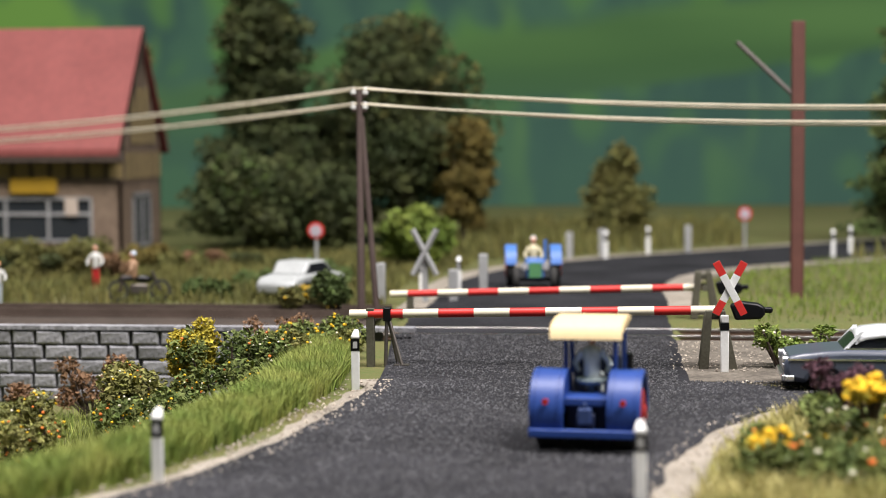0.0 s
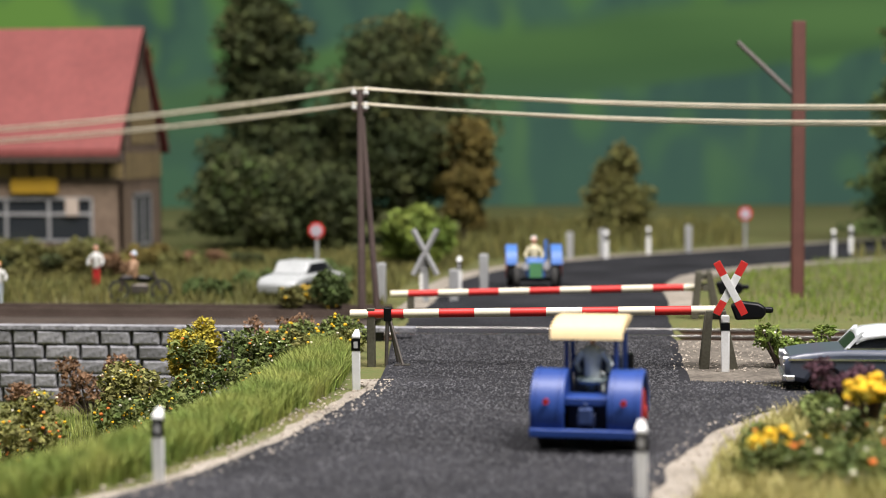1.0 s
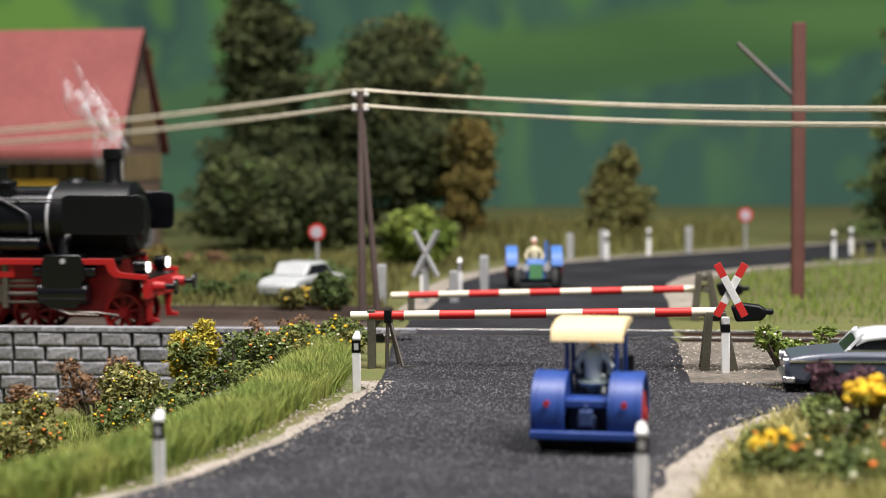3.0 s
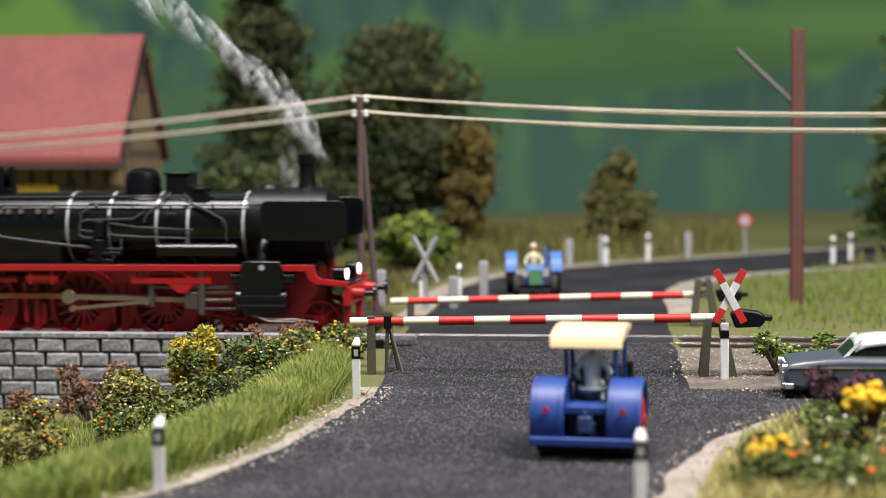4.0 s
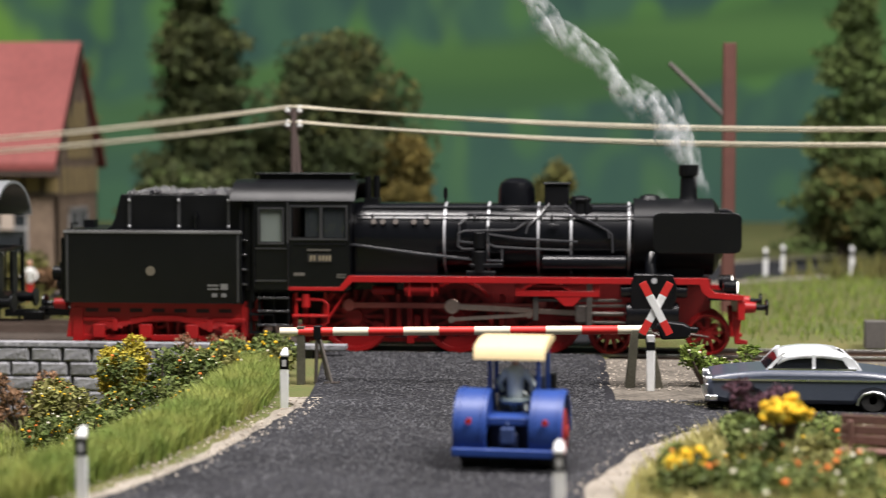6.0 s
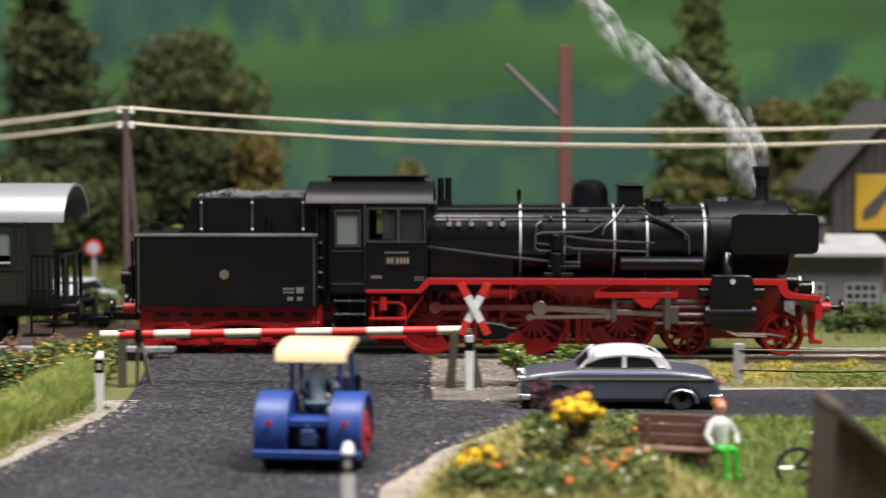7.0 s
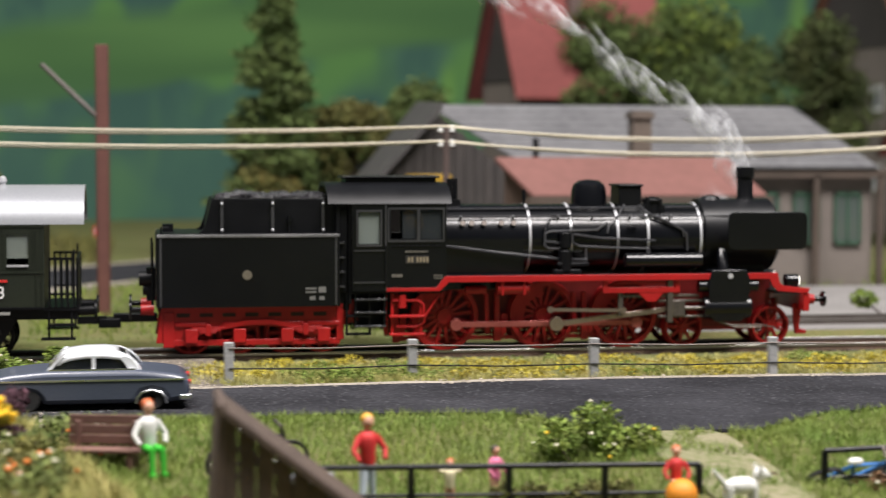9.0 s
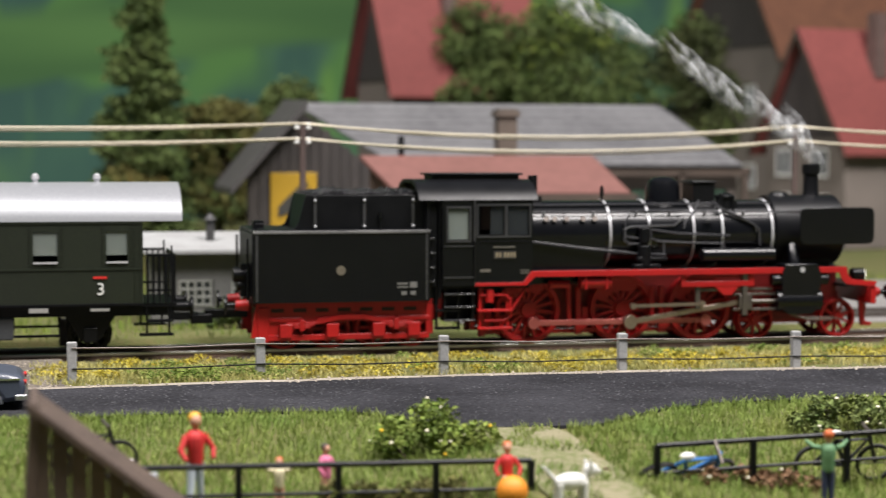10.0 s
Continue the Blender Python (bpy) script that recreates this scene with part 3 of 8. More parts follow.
def run_x(t):
    """Smooth travel through RUN."""
    for i in range(len(RUN) - 1):
        (a, va), (b, vb) = RUN[i], RUN[i + 1]
        if t <= b or i == len(RUN) - 2:
            sl = lambda k: (RUN[min(k + 1, len(RUN) - 1)][1] - RUN[max(k - 1, 0)][1]) / (RUN[min(k + 1, len(RUN) - 1)][0] - RUN[max(k - 1, 0)][0])
            h = b - a
            q = (t - a) / h
            return (2 * q**3 - 3 * q**2 + 1) * va + (q**3 - 2 * q**2 + q) * h * sl(i) + (-2 * q**3 + 3 * q**2) * vb + (q**3 - q**2) * h * sl(i + 1)


loco = thing("steam_locomotive", RUN[0][1], TRACK_Y, 0, 0, "black and red steam locomotive running on the track", "locomotive")
tender = thing("tender", RUN[0][1], TRACK_Y, 0, 0, "black coal tender with red frame behind the locomotive", "tender")
coach = thing("passenger_coach", RUN[0][1], TRACK_Y, 0, 0, "dark green third-class coach with silver roof", "coach")
BZ, BR = 31.0, 9.8
boiler = part("boiler", Shape().cyl((-91, 0, BZ), (-15, 0, BZ), BR, n=40), BLACK, loco)
part("smokebox", Shape().cyl((-15, 0, BZ + 0.6), (6.6, 0, BZ + 0.6), BR + 0.7, n=40).cyl((6.6, 0, BZ + 0.6), (8.0, 0, BZ + 0.6), BR + 0.5, BR - 1.2, n=40).cyl((8.0, 0, BZ + 0.6), (9.3, 0, BZ + 0.6), 7.0, 5.5, n=30).box(-15, 4, -6, 6, 19, 25), BLACK_MATT, loco, bevel=0.15)
for x in (-66.2, -54.3, -40.7, -31.8, -16.2):
    part("boiler_band", Shape().cyl((x - 0.32, 0, BZ), (x + 0.32, 0, BZ), BR + 0.2, n=40), SILVER_BAND, boiler, "bright silver boiler band")
part("firebox", Shape().prism([(-9.4, 17), (9.4, 17), (9.8, 31), (-9.8, 31)], -91, -68, "x"), BLACK, loco, bevel=0.3)
part("chimney", Shape().lathe((0, 0, 40), [(3.4, 0), (2.8, 1.5), (2.35, 2.8), (2.25, 8), (2.65, 8.3), (2.75, 9.6), (2.7, 11.2), (2.0, 11.3), (1.9, 7)]), BLACK_MATT, loco)
part("steam_dome", Shape().lathe((-47, 0, 38.5), [(5.4, 0), (5.2, 2.2), (5.0, 6.0), (4.4, 7.8), (2.9, 8.9), (0.5, 9.2)], 24), BLACK, loco)
part("sand_dome", Shape().box(-39.2, -32.6, -5.0, 5.0, 38, 45.7).box(-39.7, -32.1, -5.5, 5.5, 45.7, 46.4), BLACK_MATT, loco, bevel=0.4)
part("feed_dome", Shape().lathe((-29.4, -4.5, 37.5), [(2.6, 0), (2.6, 3.6), (3.0, 3.8), (3.0, 4.6), (1.6, 5.2), (0.6, 5.4)]).box(-32.4, -26.2, -6.6, 2.5, 38.0, 40.6).cyl((-31.2, -6.4, 36.4), (-31.2, -6.4, 42.8), 0.7).cyl((-27.6, -6.6, 36.4), (-27.6, -6.6, 42.2), 0.6), BLACK_MATT, loco, bevel=0.15)
part("bell", Shape().lathe((-10.5, 0, 41.2), [(3.0, 0), (3.2, 0.5), (2.4, 1.6), (0.8, 2.0)]), BLACK_MATT, loco)
part("whistle", Shape().cyl((-66.5, -2, 40), (-66.5, -2, 45), 0.35).cyl((-66.5, -2, 42), (-66.5, -2, 44.5), 0.6), BLACK_MATT, loco)
part("safety_valve", Shape().cyl((-88, -2, 40), (-88, -2, 48), 0.9).cyl((-86, 1.5, 40), (-86, 1.5, 48), 0.9).box(-89, -85, -3, 3, 39.5, 42), BLACK_MATT, loco)
for s in (-1, 1):
    y = s * 15.2
    part("smoke_deflector", Shape().prism([(-10.0, 29.6), (-9.5, 28.4), (-8.2, 27.9), (11.6, 27.9), (12.9, 28.4), (13.4, 29.6), (13.4, 37.0), (12.9, 38.2), (11.6, 38.7), (-8.2, 38.7), (-9.5, 38.2), (-10.0, 37.0)], y - 0.3, y + 0.3), BLACK, loco, bevel=0.12)
    part("deflector_bracket", Shape().cyl((-4, y, 31), (-4, s * 9, 34), 0.35).cyl((7, y, 31), (5, s * 9, 34), 0.35).cyl((-4, y, 36), (-4, s * 8, 36), 0.35), BLACK_MATT, loco)
    part("running_board", Shape().box(-91, 5.0, min(s * 9, s * 15.6), max(s * 9, s * 15.6), 20.6, 21.2), BLACK_MATT, loco, bevel=0.08)
    val = Shape().prism([(-108, 17.2), (-93, 17.2), (-90.5, 19.6), (2.4, 19.6), (3.1, 17.6), (4.8, 16.1), (13.8, 15.4), (14.4, 16.8), (6.6, 17.5), (5.3, 18.5), (4.6, 21.3), (-91.5, 21.3), (-94, 18.2), (-108, 18.2)], s * 15.6 - 0.3, s * 15.6 + 0.3)
    part("valance", val, RED, loco, bevel=0.08)
    part("frame_bracket", Shape().box(-46.5, -24, s * 14.6 - 0.5, s * 14.6 + 0.5, 16.0, 17.6).box(-46.5, -45, s * 14.6 - 0.5, s * 14.6 + 0.5, 17.4, 20).box(-25.6, -24, s * 14.6 - 0.5, s * 14.6 + 0.5, 17.4, 20).prism([(-36.5, 16.2), (-28.5, 16.2), (-31, 13.4), (-33.4, 13.4)], s * 14.6 - 0.4, s * 14.6 + 0.4).box(-42, -28, s * 14.0 - 0.3, s * 14.0 + 0.3, 18.4, 19.2), RED, loco, "red link bracket under the running board", bevel=0.15)
    part("air_tank", Shape().cyl((-76.6, s * 13.4, 17.6), (-67.4, s * 13.4, 17.6), 1.75, n=18).cyl((-85.4, s * 12.6, 17.2), (-79.4, s * 12.6, 17.2), 1.2, n=14).box(-75.6, -74.8, s * 13.4 - 1.9, s * 13.4 + 1.9, 15.7, 19.8).box(-69.4, -68.6, s * 13.4 - 1.9, s * 13.4 + 1.9, 15.7, 19.8), RED, loco, "red air tank under the running board", bevel=0.2)
    for bx in (-75.6, -50.4, -104.4):
        part("brake_hanger", Shape().prism([(bx - 0.9, 2.4), (bx + 1.1, 2.4), (bx + 0.6, 16), (bx - 0.7, 16)], s * 8.6 - 0.7, s * 8.6 + 0.7).prism([(bx + 1.0, 3.4), (bx + 2.6, 4.4), (bx + 3.0, 10.0), (bx + 1.2, 10.4)], s * 8.2 - 0.9, s * 8.2 + 0.9), RED, loco, "red brake hanger and block", bevel=0.15)
        part("brake_strut", Shape().prism([(bx - 3.4, 4.6), (bx - 2.2, 4.6), (bx - 2.6, 16), (bx - 3.8, 16)], s * 9.4 - 0.5, s * 9.4 + 0.5), RED, loco, bevel=0.1)
    part("brake_rod", Shape().box(-104, -34, s * 6.3 - 0.4, s * 6.3 + 0.4, 2.6, 3.8), RED, loco, "red brake pull rod", bevel=0.1)
    part("cab_pipe", Shape().tube([(-106, s * 14.6, 14.6), (-99, s * 14.6, 14.6), (-97.4, s * 14.6, 13.4), (-97.4, s * 14.6, 8.4), (-99.5, s * 14.6, 7.4), (-105, s * 14.6, 7.4)], 0.42).cyl((-103.4, s * 14.4, 12.6), (-103.4, s * 14.4, 16.2), 1.2), RED, loco, "red injector pipes below the cab")
    # a darker copy of the red: shade behind the wheels put into the paint
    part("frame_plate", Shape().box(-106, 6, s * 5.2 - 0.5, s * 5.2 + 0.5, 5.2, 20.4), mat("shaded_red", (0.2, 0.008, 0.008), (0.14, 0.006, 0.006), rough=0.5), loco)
    part("cab_step", Shape().box(-106.5, -105.7, s * 14 - 0.4, s * 14 + 0.4, 5, 17.5).box(-98.5, -97.7, s * 14 - 0.4, s * 14 + 0.4, 5, 17.5).box(-107, -97, s * 14 - 2, s * 14 + 1, 5, 5.6).box(-107, -97, s * 14 - 2, s * 14 + 1, 10, 10.6).cyl((-100, s * 14, 5.5), (-92, s * 14, 17.5), 0.4), RED, loco, "red cab steps and struts", bevel=0.06)
    cy = Shape().prism([(-15.6, 9.2), (-13.6, 7.6), (-6.4, 7.6), (-4.4, 9.2), (-4.4, 14.5), (-3.6, 15.5), (-3.6, 19.5), (-4.8, 22.3), (-14.8, 22.3), (-15.8, 19.5), (-15.8, 15.5)], s * 9.5, s * 16.4).cyl((-17, s * 13.6, 11.5), (-3, s * 13.6, 11.5), 3.2, n=20).cyl((-18.5, s * 14.2, 17.6), (-0.8, s * 14.2, 17.6), 1.7, n=16)
    part("cylinder_block", cy, BLACK, loco, bevel=0.25)
    part("cylinder_badge", Shape().cyl((-9.6, s * 16.4, 20.6), (-9.6, s * 16.65, 20.6), 0.75, n=14), SILVER_BAND, loco, "small bright oval badge")
    part("steam_pipe", Shape().tube([(-10, s * 9.6, 27), (-10.4, s * 11.6, 24.6), (-10.4, s * 12.6, 21.5)], 1.7, 14), BLACK, loco)
    part("drain_pipe", Shape().tube([(-14, s * 15.6, 8), (-10, s * 15.9, 6.6), (0, s * 15.6, 6.4), (5, s * 13, 5.4)], 0.25, 6).tube([(-13, s * 15.9, 8), (-8, s * 16.1, 6.0), (0, s * 15.6, 5.8)], 0.22, 6), DULL_STEEL, loco)
    part("slide_bar", Shape().box(-30, -16, s * 13.6 - 0.6, s * 13.6 + 0.6, 13.2, 13.9).box(-30, -16, s * 13.6 - 0.6, s * 13.6 + 0.6, 8.8, 9.4).box(-27.5, -26.0, s * 12 - 0.6, s * 15, 7.5, 20), DULL_STEEL, loco, bevel=0.08)
    part("air_cylinder", Shape().cyl((-39.5, s * 12.6, 25), (-17, s * 12.6, 25), 2.1, n=20), BLACK, loco, "long black air tank beside the boiler", bevel=0.3)
    part("handrail", Shape().tube([(-90, s * 8.6, 37.3), (-16, s * 8.6, 37.3), (4, s * 9.4, 37.6)], 0.28).tube([(x, s * 8.0, 36.4) if q else (x, s * 8.7, 37.3) for x in (-80, -62, -44, -26) for q in (0, 1)][:2], 0.2), PIPE, loco)
    part("boiler_pipe", Shape().tube([(-92, s * 10.3, 29.5), (-74, s * 10.6, 27.2), (-58, s * 10.8, 25.5), (-50, s * 11.2, 25.2)], 0.38).tube([(-60.5, s * 9.2, 36.4), (-62, s * 10.2, 35), (-62, s * 10.6, 30.5), (-57, s * 10.8, 29.8)], 0.36).tube([(-54, s * 10.3, 32.4), (-46, s * 10.6, 31.3), (-30, s * 10.6, 30.5)], 0.34).tube([(-34, s * 8.2, 39), (-27, s * 9.6, 36.2), (-22, s * 10.3, 33.5), (-21.5, s * 10.4, 31.5)], 0.34).tube([(-60, s * 8.6, 37.8), (-44, s * 8.9, 37.4)], 0.32), PIPE, loco)
    part("steam_line", Shape().tube([(-44, s * 9.6, 35.6), (-47, s * 10.2, 33.6), (-60.6, s * 10.4, 33.3), (-62.2, s * 10.5, 32.6), (-62.3, s * 10.8, 29.2), (-61.0, s * 11, 28.4), (-57.6, s * 11.2, 28.4)], 0.34).tube([(-54.2, s * 9.9, 34.6), (-54.2, s * 10.4, 30.0), (-52.4, s * 10.8, 29.1), (-44, s * 10.9, 28.6), (-32, s * 10.8, 28.2), (-31.8, s * 11.2, 26.6)], 0.32).tube([(-50.4, s * 10.8, 28.8), (-50.4, s * 11.0, 25.4)], 0.26), PIPE_GREY, loco, "bare grey steam pipe along the boiler")
    part("sand_pipe", Shape().tube([(-37.8, s * 5.4, 40.6), (-40.6, s * 8.6, 37.2), (-43.4, s * 9.8, 34.6), (-44.0, s * 10.1, 32.6)], 0.3).tube([(-33.6, s * 5.4, 40.4), (-30, s * 8.6, 37.0), (-22, s * 10.1, 33.6), (-20.8, s * 10.5, 32.4), (-20.6, s * 10.8, 27.6)], 0.3).tube([(-89, s * 5.6, 39.4), (-62, s * 5.8, 39.6), (-42, s * 6.0, 39.7), (-16, s * 6.2, 39.9)], 0.34), PIPE, loco, "thin black sand pipe")
    for hx in (-86, -71, -58, -48, -37, -25):
        part("handrail_stanchion", Shape().cyl((hx, s * 8.0, 36.6), (hx, s * 8.75, 37.4), 0.32, n=8).ball((hx, s * 8.7, 37.35), 0.5, n=8, m=6), PIPE_GREY, loco)
    part("boiler_step", Shape().box(-37.8, -35.0, s * 10.5 - 0.7, s * 10.5 + 0.7, 34.9, 35.3), PIPE, loco, bevel=0.08)
    part("feed_pump", Shape().cyl((-56.5, s * 11.4, 22), (-56.5, s * 11.4, 28), 2.0, n=16).cyl((-56.5, s * 11.4, 28.6), (-56.5, s * 11.4, 33), 1.6, n=16).box(-60, -52, s * 11.4 - 1.6, s * 11.4 + 1.6, 21.2, 22.6).box(-59, -50, s * 12 - 1, s * 12 + 1, 23.5, 24.6), BLACK_MATT, loco, bevel=0.2)
    for wx in (-85.5, -83, -79.5, -74.5, -71):
        part("washout_plug", Shape().cyl((wx, s * 9.0, 36.6 - 1.2), (wx, s * 9.75, 36.6 - 0.9), 0.75, n=12), DULL_STEEL, boiler)
    part("buffer", Shape().cyl((14.2, s * 10, 13.2), (17.6, s * 10, 13.2), 1.7, 1.4, 16), RED, loco)
    part("buffer_head", Shape().cyl((17.6, s * 10, 13.2), (20.2, s * 10, 13.2), 0.8, n=12).cyl((20.2, s * 10, 13.2), (20.9, s * 10, 13.2), 2.2, n=20), BLACK, loco, bevel=0.1)
    lamp_ = part("head_lamp", Shape().cyl((9.0, s * 10, 18.6), (12.6, s * 10, 18.6), 1.9, n=18).box(9.5, 11.5, s * 10 - 1, s * 10 + 1, 15.5, 17.5), BLACK, loco)
    part("lens", Shape().cyl((12.6, s * 10, 18.6), (12.9, s * 10, 18.6), 1.5, n=18), HEADLIGHT, lamp_, "lit warm-white headlight")
    part("guard_iron", Shape().prism([(11.4, 12), (14.2, 12), (13.4, 6), (13.6, 4.6), (15.6, 4.2), (15.6, 3.2), (12.2, 3.2), (11.9, 6)], s * 9.5 - 0.6, s * 9.5 + 0.6), RED, loco, bevel=0.15)
part("buffer_beam", Shape().box(12.6, 14.4, -15.5, 15.5, 10.2, 15.4), RED, loco, bevel=0.15)
part("front_deck", Shape().box(5, 14, -13, 13, 15.2, 16.0), BLACK_MATT, loco)
part("coupling_hook", Shape().box(14, 17.5, -0.8, 0.8, 11.6, 13), BLACK_MATT, loco)

# the cab, with windows cut as separate panels
cab = thing("cab", 0, 0, 0)
cab.parent = loco
for s in (-1, 1):
    y0, y1 = s * 15.4 - 0.4, s * 15.4 + 0.4
    for x0, x1, z0, z1 in ((-108, -91.2, 17.4, 31.6), (-108, -91.2, 39.6, 41.6), (-108, -107.0, 31.6, 39.6), (-99.6, -98.4, 31.6, 39.6), (-92.4, -91.2, 31.6, 39.6), (-117.4, -108, 17.4, 30.4), (-117.4, -108, 39.0, 41.6), (-117.4, -115.6, 30.4, 39.0), (-109.8, -108, 30.4, 39.0)):
        part("cab_panel", Shape().box(x0, x1, y0, y1, z0, z1), BLACK, cab)
    part("cab_window_frame", Shape().box(-107, -99.6, y0 - 0.15 if s < 0 else y1, y0 if s < 0 else y1 + 0.15, 31.2, 31.8).box(-107.3, -106.7, y0 - 0.2, y0, 31.2, 40), BLACK_MATT, cab)
    part("cab_window", Shape().box(-103.4, -99.6, s * 15.3 - 0.1, s * 15.3 + 0.1, 31.6, 39.6).box(-98.4, -92.4, s * 15.3 - 0.1, s * 15.3 + 0.1, 31.6, 39.6), CAB_PANE, cab)
    part("door_window", Shape().box(-115.6, -109.8, s * 15.3 - 0.1, s * 15.3 + 0.1, 30.4, 39.0), LIGHT_PANE, cab)
    part("cab_handrail", Shape().cyl((-108.2, s * 16.2, 18.5), (-108.2, s * 16.2, 30), 0.25).cyl((-117.2, s * 16.2, 18.5), (-117.2, s * 16.2, 39), 0.25), BLACK, cab)
    part("rain_strip", Shape().box(-106.5, -92.5, s * 15.9 - 0.15, s * 15.9 + 0.15, 29.6, 30.0), BLACK_MATT, cab)
part("cab_back", Shape().box(-118.2, -117.5, -15.0, 15.0, 14, 30.4).box(-118.2, -117.5, -15.0, -6, 30.4, 41.6).box(-118.2, -117.5, 6, 15.0, 30.4, 41.6), BLACK_MATT, cab)
part("cab_floor", Shape().box(-118, -92, -15, 15, 16.6, 17.6).box(-116, -98, -7, 7, 8.5, 16.6), BLACK_MATT, cab)
for wx0, wx1, wz0_, wz1_ in ((-107.2, -99.4, 31.4, 39.8), (-98.6, -92.2, 31.4, 39.8), (-115.8, -109.6, 30.2, 39.2)):
    part("window_surround", Shape().box(wx0, wx1, -16.1, -15.75, wz1_, wz1_ + 0.5).box(wx0, wx1, -16.1, -15.75, wz0_ - 0.5, wz0_).box(wx0 - 0.4, wx0, -16.1, -15.75, wz0_ - 0.5, wz1_ + 0.5).box(wx1, wx1 + 0.4, -16.1, -15.75, wz0_ - 0.5, wz1_ + 0.5), PIPE, cab, "raised black window frame")
part("door_edge", Shape().box(-108.3, -107.9, -16.1, -15.75, 17.6, 41.2).box(-117.4, -108.2, -16.1, -15.75, 19.6, 20.0).box(-117.4, -108.2, -16.1, -15.75, 28.4, 28.7), PIPE, cab)
for sx0 in (-116.6, -108.6):
    part("step_side", Shape().box(sx0, sx0 + 0.7, -14.6, -9, 7.6, 17), BLACK_MATT, cab, bevel=0.08)
for sz0 in (14.8, 11.2, 7.4):
    part("step_tread", Shape().box(-116.6, -107.9, -15.6, -10, sz0, sz0 + 0.5), PIPE, cab, "black step tread below the cab door", bevel=0.08)
# dark plate added behind the treads in place of the shade there
part("step_shade_plate", Shape().box(-116.4, -108, -9.6, -9, 7.6, 17), BLACK_MATT, cab)
part("cab_front", Shape().box(-92, -91.2, -15, 15, 17.4, 41.6), BLACK, cab)
roof_prof = [(-16.2, 41.4), (-15.0, 43.4), (-11, 45.9), (-6, 47.0), (6, 47.0), (11, 45.9), (15.0, 43.4), (16.2, 41.4), (15.2, 41.4), (10.5, 44.8), (5.5, 46), (-5.5, 46), (-10.5, 44.8), (-15.2, 41.4)]
part("cab_roof", Shape().prism(roof_prof, -124, -89.8, "x"), BLACK_MATT, cab)
part("roof_vent", Shape().box(-118, -92.5, -5.5, 5.5, 46.6, 48.2).box(-119, -91.5, -6.2, 6.2, 48.2, 48.8), BLACK_MATT, cab, bevel=0.2)
part("number_plate", Shape().box(-102.6, -96.2, -16.05, -15.8, 24.9, 27.1), mat("plate_black", (0.02, 0.018, 0.016)), cab)
for q in (0, 1, 2.6, 3.6, 4.6, 5.6):
    part("plate_figure", Shape().box(-102.0 + q * 0.92, -101.45 + q * 0.92, -16.12, -16.05, 25.3, 26.7), mat("plate_cream", (0.3, 0.25, 0.16)), cab)
part("plate_bar", Shape().box(-102.8, -96.4, -16.0, -15.8, 28.0, 28.4).box(-106.5, -103.5, -15.95, -15.8, 21.2, 22.0).box(-94.8, -92.2, -15.95, -15.8, 21.4, 21.7).box(-94.8, -92.2, -15.95, -15.8, 20.7, 21.0), mat("lettering_grey", (0.13, 0.12, 0.1)), cab)

WHEELS = []


def spoked_wheel(name, owner, x, r, y, spokes, rim_mat, counter=True):
    w = thing(name, x, y, r)
    w.parent = owner
    t = 1.4
    part("tyre", Shape().ring((0, 0, 0), r, r * 0.86, -t, t, 36).ring((0, 0, 0), r + 0.5, r * 0.8, (0.8 if y < 0 else -1.4), (1.4 if y < 0 else -0.8), 36), rim_mat, w, bevel=0.08)
    sp = Shape().cyl((0, -t - 0.3, 0), (0, t + 0.3, 0), r * 0.22, n=16)
    for i in range(spokes):
        a = 2 * math.pi * i / spokes
        d, nrm = Vector((math.cos(a), 0, math.sin(a))), Vector((-math.sin(a), 0, math.cos(a)))
        p, q, h = d * r * 0.15, d * r * 0.9, 0.42
        vs = [c + nrm * k * hh + Vector((0, yy, 0)) for c, hh in ((p, h * 1.3), (q, h * 0.8)) for k in (-1, 1) for yy in (-0.6, 0.6)]
        sp.add(vs, [(0, 1, 3, 2), (4, 6, 7, 5), (0, 4, 5, 1), (2, 3, 7, 6), (0, 2, 6, 4), (1, 5, 7, 3)])
    if counter:
        arc = [(math.cos(a) * rr, math.sin(a) * rr) for rr, seq in ((r * 0.86, range(0, 9)), (r * 0.55, range(8, -1, -1))) for a in [2.2 + 1.9 * k / 8 for k in seq]]
        sp.prism(arc, -1.0, 1.0)
        sp.cyl((r * 0.42, -t - 0.5, 0), (r * 0.42, t + 0.3, 0), r * 0.17, n=14)
    part("spokes", sp, rim_mat, w)
    WHEELS.append((w, x, y, r))
    return w


